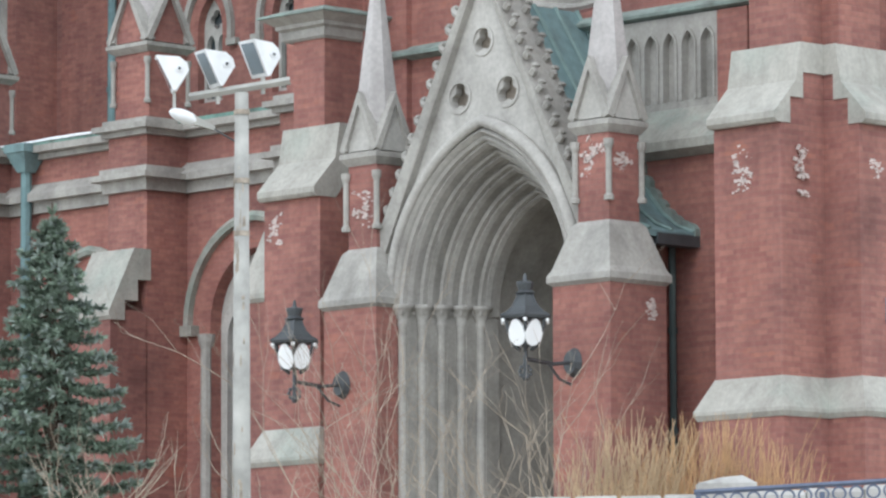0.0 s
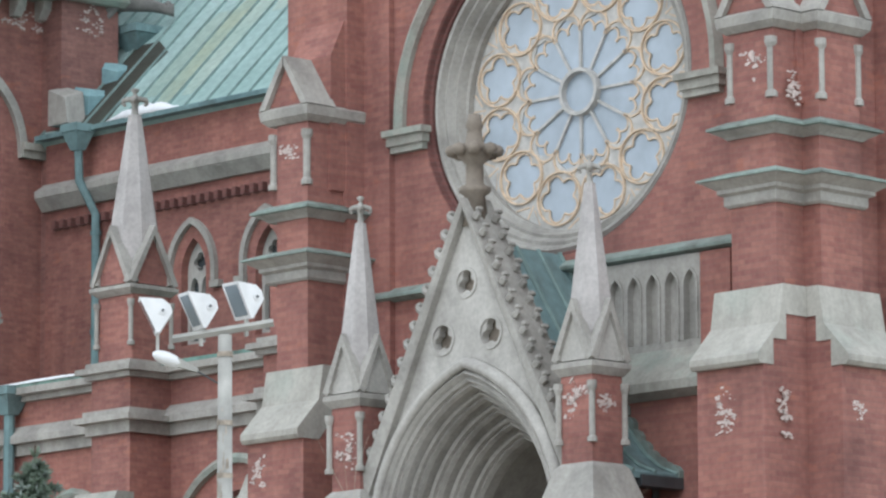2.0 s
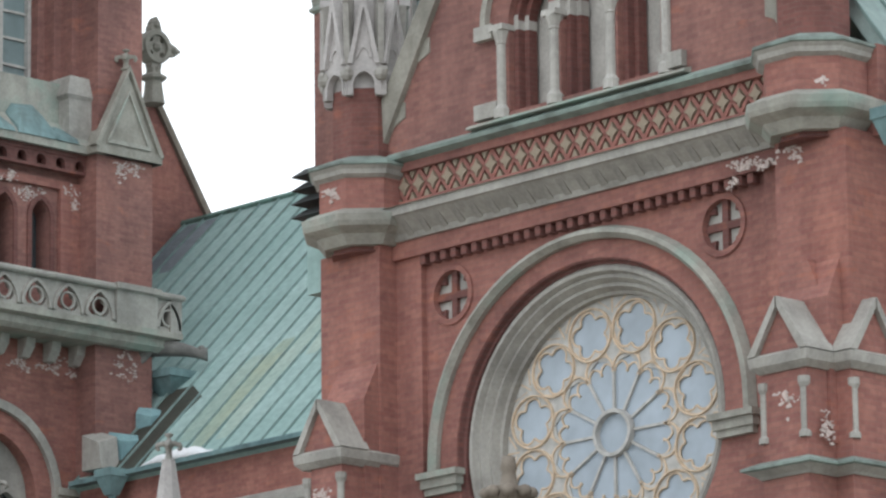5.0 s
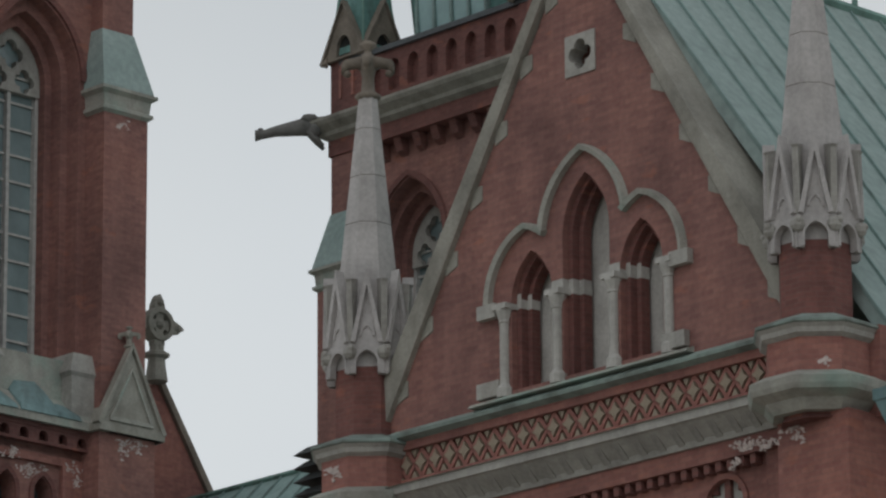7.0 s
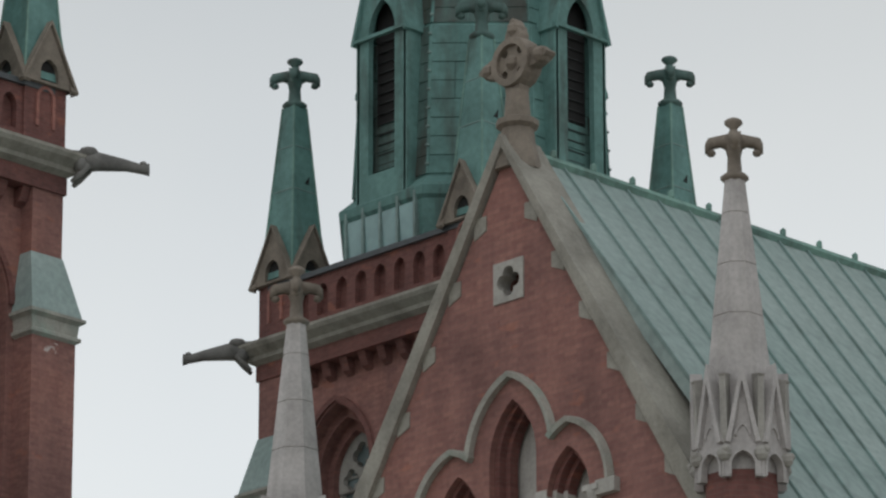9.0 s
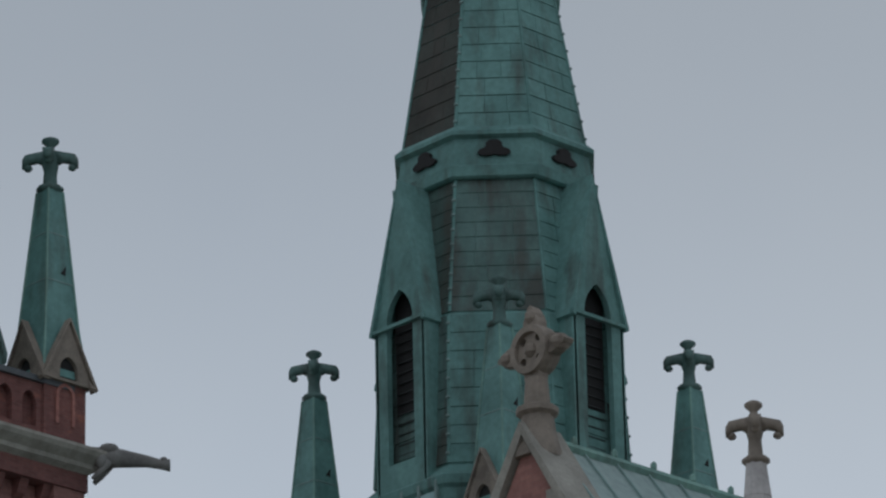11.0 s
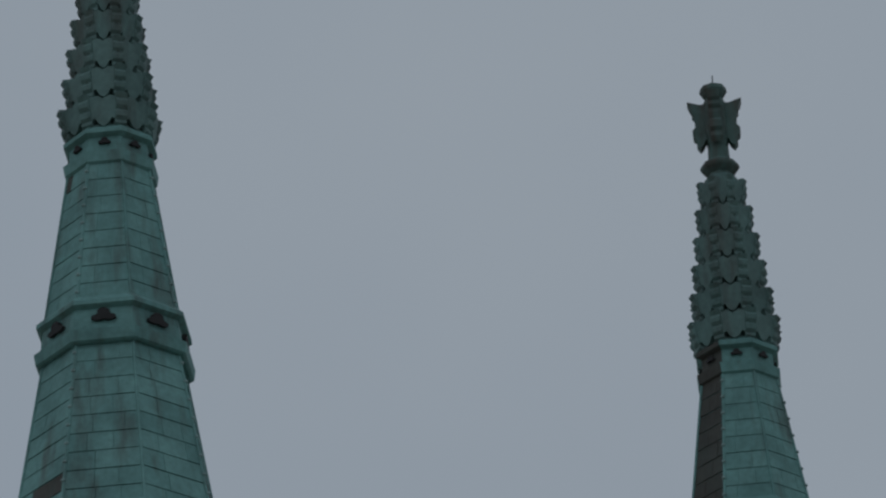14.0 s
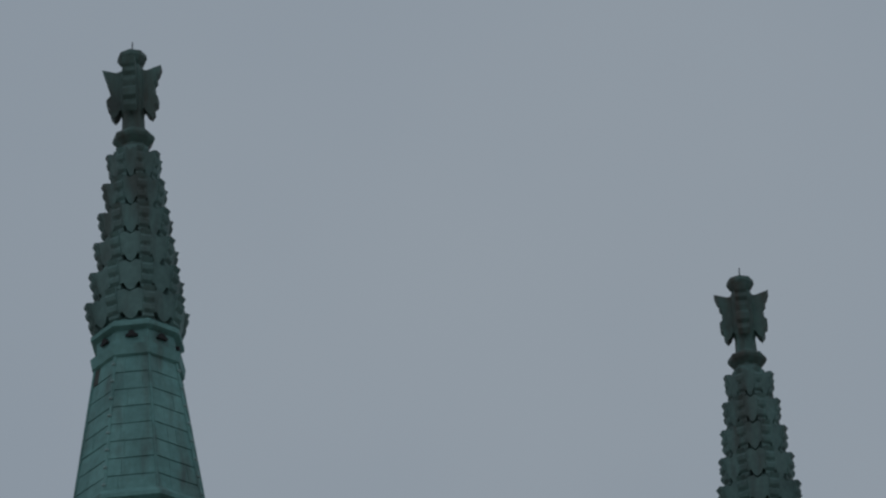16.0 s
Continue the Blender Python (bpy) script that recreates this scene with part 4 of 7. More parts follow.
# clerestory
wins = [(-26.27, 1), (-23.77, 1), (-21.27, 1), (-18.77, 1), (-16.27, 1), (-13.77, 1)]
g = Geo()
g.slab([(-31.5, 15.0), (-6.8, 15.0), (-6.8, EAVE - 0.1), (-31.5, EAVE - 0.1)], [lancet(x, 16.9, 18.55, 0.42, 0.75, 7) for x, _ in wins], CY, CY + 0.6)
CLERE = part("clerestory_wall", g, BRICK, NAVE)
g = Geo()
g.loft([[(-31.5, CY - 0.12, 20.52), (-6.8, CY - 0.12, 20.52), (-6.8, CY + 0.1, 20.52), (-31.5, CY + 0.1, 20.52)],
        [(-31.5, CY - 0.35, 20.82), (-6.8, CY - 0.35, 20.82), (-6.8, CY + 0.1, 20.82), (-31.5, CY + 0.1, 20.82)],
        [(-31.5, CY - 0.35, 20.97), (-6.8, CY - 0.35, 20.97), (-6.8, CY + 0.1, 20.97), (-31.5, CY + 0.1, 20.97)],
        [(-31.5, CY - 0.05, 21.17), (-6.8, CY - 0.05, 21.17), (-6.8, CY + 0.1, 21.17), (-31.5, CY + 0.1, 21.17)]])
part("corbel_band", g, STONE, CLERE, "grey stone corbel band")
first = part("corbel_block", Geo().loft([[(-31.3, CY - 0.16, 20.6), (-31.12, CY - 0.16, 20.6), (-31.12, CY + 0.05, 20.6), (-31.3, CY + 0.05, 20.6)], [(-31.3, CY - 0.33, 20.79), (-31.12, CY - 0.33, 20.79), (-31.12, CY + 0.05, 20.79), (-31.3, CY + 0.05, 20.79)]]), STONE, CLERE)
for i in range(1, 55):
    piece("corbel_block", first, CLERE, Matrix.Translation((0.44 * i, 0, 0)))
first = part("dentil", Geo().box(-31.07, -30.93, CY - 0.2, CY, 20.05, 20.25), BRICK_DARK, CLERE)
for i in range(1, 80):
    piece("dentil", first, CLERE, Matrix.Translation((0.3 * i, 0, 0)))
g = Geo().box(-31.5, -6.8, CY - 0.36, CY + 0.2, EAVE - 0.13, EAVE - 0.02)
part("gutter", g, PIPE, CLERE, "verdigris copper gutter")
for x, _ in wins:
    win = part("clerestory_window", Geo().prism(lancet(x, 16.9, 18.55, 0.44, 0.77, 7), CY + 0.36, CY + 0.4), GLASS_DARK, NAVE, "small lancet with stone tracery")
    g = Geo()
    g.slab(lancet(x, 16.9, 18.55, 0.43, 0.76, 7), [lancet(x - 0.19, 17.0, 18.2, 0.14, 0.25, 5), lancet(x + 0.19, 17.0, 18.2, 0.14, 0.25, 5), foil(x, 18.78, 0.22, 4)], CY + 0.2, CY + 0.33)
    part("tracery", g, STONE_PALE, win, "pale stone tracery")
    g = Geo()
    g.strip(arch_path(x, 18.55, 0.72, 1.1, 8, 18.2), [(-0.02, CY - 0.12), (0.12, CY - 0.12), (0.12, CY + 0.02), (-0.02, CY + 0.02)])
    g.box(x - 1.0, x - 0.68, CY - 0.14, CY, 18.1, 18.25)
    g.box(x + 0.68, x + 1.0, CY - 0.14, CY, 18.1, 18.25)
    part("hood_mould", g, STONE, win)
# aisle
AY = 10.0
g = Geo()
g.slab([(-31.4, GROUND), (-6.8, GROUND), (-6.8, 15.5), (-31.4, 15.5)],
       [lancet(-24.8, 7.0, 11.35, 0.95, 1.1), lancet(-19.55, 7.0, 11.25, 1.4, 1.5), lancet(-13.6, 7.0, 11.25, 1.4, 1.5)], AY, AY + 0.7)
AISLE = part("aisle_wall", g, BRICK, NAVE)
for x, w, h in ((-24.8, 0.95, 1.1), (-19.55, 1.4, 1.5), (-13.6, 1.4, 1.5)):
    zs = 11.35 if w < 1 else 11.25
    win = part("aisle_window", Geo().prism(lancet(x, 7.0, zs, w + 0.02, h + 0.02), AY + 0.5, AY + 0.55), GLASS_DARK, NAVE, "arched aisle window with pale stone tracery")
    g = Geo()
    g.slab(lancet(x, 7.0, zs, w + 0.01, h + 0.01), [lancet(x + s * w * 0.5, 7.2, zs - 0.3, w * 0.36, w * 0.5, 6) for s in (-1, 1)] + [foil(x, zs + h * 0.42, w * 0.4, 4)], AY + 0.3, AY + 0.46)
    part("tracery", g, STONE_PALE, win, "pale stone tracery")
    g = Geo()
    g.strip(arch_path(x, zs, w + 0.62, h + 0.62, 10, zs), [(-0.06, AY - 0.14), (0.04, AY - 0.18), (0.14, AY - 0.1), (0.14, AY + 0.02), (-0.06, AY + 0.02)])
    for s in (-1, 1):
        g.box(x + s * (w + 0.75) - 0.4, x + s * (w + 0.75) + 0.4, AY - 0.22, AY, zs - 0.22, zs)
    part("hood_mould", g, STONE_GREEN, win)
    g = Geo()
    for s in (-1, 1):
        g.lathe(x + s * (w + 0.1), AY - 0.02, [(0.12, 4.5), (0.12, zs - 0.5), (0.17, zs - 0.35), (0.19, zs - 0.2)], 8)
    part("colonnette", g, STONE, win, "slim stone colonnette")
g = Geo()
for z0, z1, o in ((14.05, 14.3, 0.12), (14.3, 14.46, 0.3), (15.22, 15.35, 0.15), (15.35, 15.5, 0.35)):
    part("string_course", Geo().box(-31.4, -6.8, AY - o, AY + 0.1, z0, z1), STONE, AISLE, "grey stone string course")
g.loft([[(-31.4, AY - 0.3, 14.46), (-6.8, AY - 0.3, 14.46), (-6.8, AY + 0.05, 14.46), (-31.4, AY + 0.05, 14.46)],
        [(-31.4, AY - 0.02, 14.7), (-6.8, AY - 0.02, 14.7), (-6.8, AY + 0.05, 14.7), (-31.4, AY + 0.05, 14.7)]])
part("string_slope", g, STONE, AISLE)
part("aisle_roof", Geo().loft([[(-31.4, AY - 0.35, 15.5), (-6.8, AY - 0.35, 15.5), (-6.8, CY + 0.1, 16.2), (-31.4, CY + 0.1, 16.2)],
                               [(-31.4, AY - 0.35, 15.58), (-6.8, AY - 0.35, 15.58), (-6.8, CY + 0.1, 16.5), (-31.4, CY + 0.1, 16.5)]]), COPPER_EDGE, AISLE, "blue-green copper aisle roof edge")


def aisle_buttress(x, pin=True):
    b = part("aisle_buttress", Geo().rect(x, AY - 0.5, [(0.62, 0.62, GROUND), (0.62, 0.62, 15.5), (0.55, 0.5, 15.55), (0.55, 0.5, 17.12)]), BRICK, NAVE)
    part("buttress_foot", Geo().box(x - 0.62, x + 0.62, AY - 2.1, AY - 1.1, GROUND, 11.5), BRICK, b)
    g = Geo(Matrix.Translation((x, AY, 0)) @ pose(0, 0, 0, 0, 0, -90))
    g.prism([(2.12, 11.28), (2.18, 11.36), (2.18, 11.46), (1.5, 12.8), (1.05, 12.8), (1.05, 12.15), (1.4, 12.15), (1.4, 11.7), (1.75, 11.7), (1.75, 11.28)], -0.68, 0.68)
    part("buttress_cap", g, STONE_CAP, b, "sloping pale stone buttress cap")
    g = Geo()
    for z0, z1, o in ((14.05, 14.3, 0.1), (14.3, 14.42, 0.3), (14.42, 14.56, 0.14), (15.22, 15.34, 0.12), (15.34, 15.46, 0.26), (15.46, 15.58, 0.1)):
        part("string_course", Geo().rect(x, AY - 0.5, [(0.62 + o, 0.62 + o, z0), (0.62 + o, 0.62 + o, z1)]), STONE, b)
    if pin:
        square_pinnacle(b, x, AY - 0.5, 17.12, 0.6, 4.2)


def square_pinnacle(parent, cx, cy, z0, h, tall):
    """Stone pinnacle with four gablets; h is half its cornice, tall its height above the cornice."""
    g = Geo()
    g.square(cx, cy, [(h * 0.9, z0 - 0.14), (h * 1.12, z0 - 0.02), (h * 1.12, z0 + 0.06), (h * 0.8, z0 + 0.1)])
    p = part("pinnacle", g, STONE, parent, "grey stone pinnacle with gablets")
    g = Geo().lathe(cx, cy, [(h * 0.95, z0 + 0.1), (h * 0.86, z0 + tall * 0.33), (h * 0.24, z0 + tall * 0.9)], 8, math.pi / 8)
    part("spirelet", g, STONE_LILAC, p, "smooth pale stone spirelet")
    g = Geo()
    for k in range(4):
        g.m = Matrix.Translation((cx, cy, 0)) @ pose(0, 0, 0, 0, 0, 90 * k)
        a = tall * 0.3
        pr = [(-0.07, -h * 1.12), (0.06, -h * 1.12), (0.06, -h * 0.7), (-0.07, -h * 0.7)]
        g.strip([((-h, z0 + 0.1), (-0.9, 0.4)), ((0, z0 + a), (0, 1.6)), ((h, z0 + 0.1), (0.9, 0.4))], pr)
    part("gablet", g, STONE, p)
    g = Geo()
    for k in range(4):
        g.m = Matrix.Translation((cx, cy, 0)) @ pose(0, 0, 0, 0, 0, 90 * k)
        g.prism([(-h * 0.92, z0 + 0.1), (h * 0.92, z0 + 0.1), (0, z0 + tall * 0.28)], -h * 0.95, -h * 0.6)
    part("gablet_panel", g, STONE_PALE if tall < 3.6 else BRICK, p)
    g = Geo()
    cross_finial(g, cx, cy, z0 + tall * 0.88, tall * 0.16, h * 0.42)
    part("finial", g, STONE, p, "", True)
    for sx in (-1, 1):
        for sy in (-1, 1):
            x, y = cx + sx * h * 0.92, cy + sy * h * 0.92
            g = Geo().lathe(x, y, [(0.08, z0 - 1.22), (0.08, z0 - 1.15), (0.05, z0 - 1.12), (0.05, z0 - 0.42), (0.08, z0 - 0.34), (0.08, z0 - 0.25)], 8)
            part("colonnette", g, STONE, parent, "slim corner colonnette")


aisle_buttress(-22.3)
aisle_buttress(-28.2)
aisle_buttress(-16.9, False)


def downpipe(parent, pts, r=0.09):
    p = part("downpipe", Geo().tube(pts, r, 8), PIPE, parent, "verdigris copper downpipe")
    x, y, z = pts[0]
    part("hopper", Geo().square(x, y, [(r * 1.2, z - 0.3), (r * 2.6, z + 0.1), (r * 2.9, z + 0.12), (r * 2.9, z + 0.3)]), PIPE, p, "copper rainwater hopper")
    g = Geo()
    for i in range(1, 5):
        f = i / 5
        zz = pts[-1][2] + (z - pts[-1][2]) * f
        g.lathe(pts[-1][0], pts[-1][1], [(r * 1.25, zz), (r * 1.25, zz + 0.12)], 8)
    part("pipe_clip", g, PIPE, p)


downpipe(NAVE, [(-26.75, AY - 0.25, 15.25), (-26.75, AY - 0.25, 5.0)], 0.12)
downpipe(NAVE, [(-29.75, CY - 0.5, 22.0), (-29.75, CY - 0.45, 21.0), (-29.45, CY - 0.2, 20.2), (-29.45, CY - 0.2, 16.3)], 0.1)

# ---- transept ----
TR = thing("church_transept", (AX, 4, GROUND), "red-brick Gothic transept with a rose window and gable", "church")
PY = 0.22
KX = 1.1
SP0 = 9.45
RC = (AX - 0.18, 17.2)
MX = AX - 0.19
# panel with the rose opening
g = Geo()
g.slab([(-5.3, GROUND), (4.5, GROUND), (4.5, 20.85), (-5.3, 20.85)],
       [lancet(AX, GROUND + 0.01, SP0, 1.45, 2.1, 10), circle(*RC, 2.87, 56, KX), circle(MX - 3.21, 20.02, 0.46, 20), circle(MX + 3.21, 20.1, 0.46, 20)], PY, PY + 0.5)
part("front_wall", g, BRICK, TR)
for s in (-1, 1):
    x, zc = MX + s * 3.21, 20.06 + s * 0.04
    g = Geo().prism(circle(x, zc, 0.48, 20), PY + 0.13, PY + 0.2)
    med = part("medallion", g, STONE_PALE, TR, "round brick medallion with a stone cross")
    g = Geo().strip(ring_path(x, zc, 0.46, 24), [(-0.03, PY - 0.04), (0.07, PY - 0.04), (0.07, PY + 0.1), (-0.03, PY + 0.1)], True)
    part("rim", g, BRICK, med)
    g = Geo()
    g.box(x - 0.065, x + 0.065, PY + 0.05, PY + 0.14, zc - 0.43, zc + 0.43)
    g.box(x - 0.43, x + 0.43, PY + 0.056, PY + 0.14, zc - 0.065, zc + 0.065)
    for k in range(4):
        a = math.pi / 4 + k * math.pi / 2
        g.prism([(x + 0.42 * math.cos(a + v) * q, zc + 0.42 * math.sin(a + v) * q) for v, q in ((-0.22, 1.04), (0, 1.06), (0.22, 1.04), (0, 0.74))], PY + 0.06, PY + 0.14)
    part("brick_cross", g, BRICK_DARK, med)
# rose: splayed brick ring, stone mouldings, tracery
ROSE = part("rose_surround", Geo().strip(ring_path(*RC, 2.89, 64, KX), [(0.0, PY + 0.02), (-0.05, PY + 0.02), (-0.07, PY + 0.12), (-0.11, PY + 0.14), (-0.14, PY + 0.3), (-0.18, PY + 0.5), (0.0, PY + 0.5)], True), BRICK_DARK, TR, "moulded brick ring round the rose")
g = Geo()
g.strip(ring_path(*RC, 2.36, 64, KX), [(0.42, PY + 0.16), (0.36, PY + 0.11), (0.31, PY + 0.12), (0.27, PY + 0.24), (0.21, PY + 0.22), (0.14, PY + 0.36), (0.08, PY + 0.34), (0.02, PY + 0.5), (-0.03, PY + 0.52), (-0.03, PY + 0.8), (0.42, PY + 0.8)], True)
part("stone_ring", g, STONE, ROSE, "moulded grey stone ring")
part("rose_glass", Geo().prism(circle(*RC, 2.2, 56, KX), PY + 0.675, PY + 0.7), GLASS, ROSE, "pale blue-grey leaded glass")
rim = [(-0.012, PY + 0.6), (0.012, PY + 0.6), (0.026, PY + 0.72), (-0.026, PY + 0.72)]
# stone plate behind the tracery, pierced by twelve cinquefoils and the wheel of petals
holes, wheel = [], []
for k in range(12):
    a = math.pi / 12 + k * math.pi / 6
    hole = []
    for j in range(5):
        c = a + 2 * math.pi * j / 5
        for i in range(-3, 4):
            v = c + i * radians(31)
            hole.append((RC[0] + KX * (1.7 * math.cos(a) + 0.235 * math.cos(c) + 0.152 * math.cos(v)), RC[1] + 1.7 * math.sin(a) + 0.235 * math.sin(c) + 0.152 * math.sin(v)))
    holes.append(hole)
    for u, q in ((-0.24, 1.06), (-0.14, 1.17), (0.0, 1.24), (0.14, 1.17)):
        wheel.append((RC[0] + KX * q * math.cos(a + u), RC[1] + q * math.sin(a + u)))
part("tracery_plate", Geo().slab(circle(*RC, 2.19, 56, KX), holes + [wheel], PY + 0.645, PY + 0.674), LEAD, ROSE, "grey stone tracery plate")
for k in range(12):
    a = math.pi / 12 + k * math.pi / 6
    cx, cz = RC[0] + KX * 1.7 * math.cos(a), RC[1] + 1.7 * math.sin(a)
    g = Geo().strip(ring_path(cx, cz, 0.425, 24, KX), rim, True)
    q = part("cinquefoil", g, OCHRE, ROSE, "pale ochre stone cinquefoil tracery")
    o = []
    for j in range(5):
        c = a + 2 * math.pi * j / 5
        for i in range(-3, 4):
            v = c + i * radians(31)
            o.append((cx + KX * (0.235 * math.cos(c) + 0.152 * math.cos(v)), cz + 0.235 * math.sin(c) + 0.152 * math.sin(v)))
    g = Geo()
    for (x0, z0), (x1, z1) in zip(o, o[1:] + o[:1]):
        g.tube([(x0, PY + 0.65, z0), (x1, PY + 0.65, z1)], 0.021, 5)
    part("cusping", g, OCHRE, q)
    # spoke, petal head and linking bars
    b = k * math.pi / 6
    m = Matrix.Translation((RC[0], 0, RC[1])) @ Matrix.Diagonal((KX, 1, 1, 1)) @ Matrix.Rotation(-b, 4, "Y")
    g = Geo(m).box(0.36, 1.06, PY + 0.63, PY + 0.72, -0.022, 0.022)
    part("spoke", g, LEAD, ROSE, "slim grey stone spoke")
    m2 = Matrix.Translation((RC[0], 0, RC[1])) @ Matrix.Diagonal((KX, 1, 1, 1)) @ Matrix.Rotation(-(b + math.pi / 12) + math.pi / 2, 4, "Y")
    bar = [(-0.014, PY + 0.62), (0.014, PY + 0.62), (0.022, PY + 0.72), (-0.022, PY + 0.72)]
    g = Geo(m2).strip(arch_path(0, 1.07, 0.27, 0.2, 7, 0.95), bar)
    part("petal_head", g, OCHRE, ROSE, "ochre stone petal head")
    bar = [(o_, d_ + 0.018) for o_, d_ in bar]
    for v in (-1, 1):
        g = Geo(m).strip([((1.08, 0.0), (0, 1)), ((1.32, v * 0.17), (-0.6 * v, 0.8))], [(o_, d_ + 0.004 * v) for o_, d_ in bar])
        part("tracery_bar", g, OCHRE, ROSE)
    part("tracery_bar", Geo(m).strip([((1.94, 0.0), (0, 1)), ((2.18, 0.0), (0, 1))], bar), OCHRE, ROSE)
    g = Geo(m2).strip(arch_path(-0.12, 0.98, 0.13, 0.16, 5), [(o_, d_ + 0.009) for o_, d_ in bar])
    g.strip(arch_path(0.12, 0.98, 0.13, 0.16, 5), [(o_, d_ + 0.014) for o_, d_ in bar])
    part("petal_cusp", g, OCHRE, ROSE)
    for v in (-1, 1):
        g = Geo(m).strip([((2.16, 0.28 * v), (1, 0)), ((2.0, v * 0.06), (-0.6 * v, 0.8))], [(o_, d_ + 0.004 * v) for o_, d_ in bar])
        part("tracery_bar", g, OCHRE, ROSE)
    for v in (-1, 1):
        g = Geo(m).strip([((1.62, 0.03 * v), (0, 1)), ((1.4, v * 0.1), (-0.6 * v, 0.8))], [(o_, d_ + 0.004 * v) for o_, d_ in bar])
        part("tracery_bar", g, OCHRE, ROSE)
g = Geo().strip(ring_path(*RC, 0.35, 32, KX), [(-0.03, PY + 0.56), (0.03, PY + 0.56), (0.04, PY + 0.72), (-0.04, PY + 0.72)], True)
part("hub_ring", g, LEAD, ROSE, "round stone hub")
# the tracery fills the ring to its inner edge
grow = Matrix.Translation((RC[0], 0, RC[1])) @ Matrix.Diagonal((1.065, 1, 1.065, 1)) @ Matrix.Translation((-RC[0], 0, -RC[1]))
for ob in ROSE.children_recursive:
    if not ob.name.startswith("stone_ring"):
        ob.data.transform(grow)
# hood over the rose
pts = [((RC[0] + 0.04 + KX * 3.37 * math.cos(a), RC[1] + 3.38 * math.sin(a) - 0.1), (math.cos(a), math.sin(a))) for a in (math.pi * i / 32 for i in range(33))]
pts = [((pts[0][0][0], 16.9), (1, 0))] + pts + [((pts[-1][0][0], 16.9), (-1, 0))]
g = Geo().strip(pts, [(-0.1, PY - 0.1), (-0.02, PY - 0.2), (0.06, PY - 0.16), (0.12, PY - 0.02), (0.12, PY + 0.02), (-0.1, PY + 0.02)])
part("rose_hood", g, STONE_GREEN, TR, "grey stone hood mould tinged with verdigris")
for s in (-1, 1):
    g = Geo()
    x = RC[0] + s * 3.45
    g.box(x - 0.5, x + 0.5, PY - 0.24, PY, 16.84, 16.95)
    g.box(x - 0.45, x + 0.45, PY - 0.17, PY, 16.68, 16.84)
    g.box(x - 0.4, x + 0.4, PY - 0.12, PY, 16.56, 16.68)
    part("hood_impost", g, STONE_GREEN, TR, "copper-capped stone impost")
# flat corner strips beside the panel
for s in (-1, 1):
    x0, x1 = sorted((AX + s * 4.05, AX + s * 4.68))
    part("wall_strip", Geo().box(x0, x1, PY - 0.12, PY + 0.4, GROUND, 20.98), BRICK, TR)
    x0, x1 = sorted((AX + s * 4.68, AX + s * 6.2))
    part("corner_pier", Geo().box(x0, x1, -0.3, 1.6, GROUND, 21.05), BRICK, TR)
# dentils and cornice
part("top_band", Geo().box(AX - 4.95, AX + 4.95, 0.0, 0.7, 20.8, 21.1), BRICK, TR)
dent = part("dentil", Geo().box(AX - 4.02, AX - 3.9, 0.04, PY, 20.63, 20.79), BRICK_DARK, TR)
for i in range(1, 31):
    piece("dentil", dent, TR, Matrix.Translation((0.259 * i, 0, 0)))
g = Geo()
for z0, z1, o0, o1 in ((21.1, 21.2, 0.06, 0.1), (21.2, 21.45, 0.1, 0.4), (21.45, 21.6, 0.45, 0.45), (21.6, 21.72, 0.5, 0.1)):
    g.loft([[(AX - 4.7, -o, z), (AX + 4.7, -o, z), (AX + 4.7, 0.4, z), (AX - 4.7, 0.4, z)] for o, z in ((o0, z0), (o1, z1))])
part("cornice", g, STONE, TR, "grey stone cornice")
corb = part("cornice_block", Geo().loft([[(AX - 4.6, -0.05, 21.12), (AX - 4.45, -0.05, 21.12), (AX - 4.45, 0.1, 21.12), (AX - 4.6, 0.1, 21.12)], [(AX - 4.6, -0.36, 21.42), (AX - 4.45, -0.36, 21.42), (AX - 4.45, 0.1, 21.42), (AX - 4.6, 0.1, 21.42)]]), STONE, TR)
for i in range(1, 22):
    piece("cornice_block", corb, TR, Matrix.Translation((0.43 * i, 0, 0)))
# frieze of stars in a brick lattice
part("frieze_back", Geo().box(AX - 4.7, AX + 4.7, 0.12, 0.6, 21.7, 22.55), BRICK, TR)
n = 25
w = 9.1 / n
g = Geo()
x0 = AX - 4.55
xm, zm = x0 + w / 2, 22.08
star = [(xm + r * math.cos(v) * 0.85, zm + r * math.sin(v)) for r, v in ((0.165 if i % 2 == 0 else 0.085, i * math.pi / 4) for i in range(8))]
tile = part("frieze_star", g.prism(star, 0.0, 0.13), FRIEZE, TR, "ochre stone star set in the frieze")
g = Geo()
bar = [(-0.034, 0.035), (0.034, 0.035), (0.042, 0.13), (-0.042, 0.13)]
for sx in (-1, 1):
    for sz in (-1, 1):
        g.strip([((x0 + w / 2 - sx * w * 0.5, zm), (sx * 0.7, sz * 0.7)), ((xm, zm - sz * 0.24), (sx * 0.7, sz * 0.7))], bar)
boss = part("frieze_lattice", g, BRICK, TR, "diagonal lattice of moulded brick")
dia = part("frieze_half_star", Geo().prism([(x0 - 0.07, 22.33), (x0, 22.2), (x0 + 0.07, 22.33)], 0.03, 0.13), FRIEZE, TR)
low_star = part("frieze_half_star", Geo().prism([(x0 - 0.07, 21.83), (x0 + 0.07, 21.83), (x0, 21.96)], 0.03, 0.13), FRIEZE, TR)
part("frieze_band", Geo().box(AX - 4.7, AX + 4.7, -0.04, 0.118, 22.34, 22.5), BRICK, TR)
part("frieze_band", Geo().box(AX - 4.7, AX + 4.7, 0.0, 0.118, 21.7, 21.82), BRICK, TR)
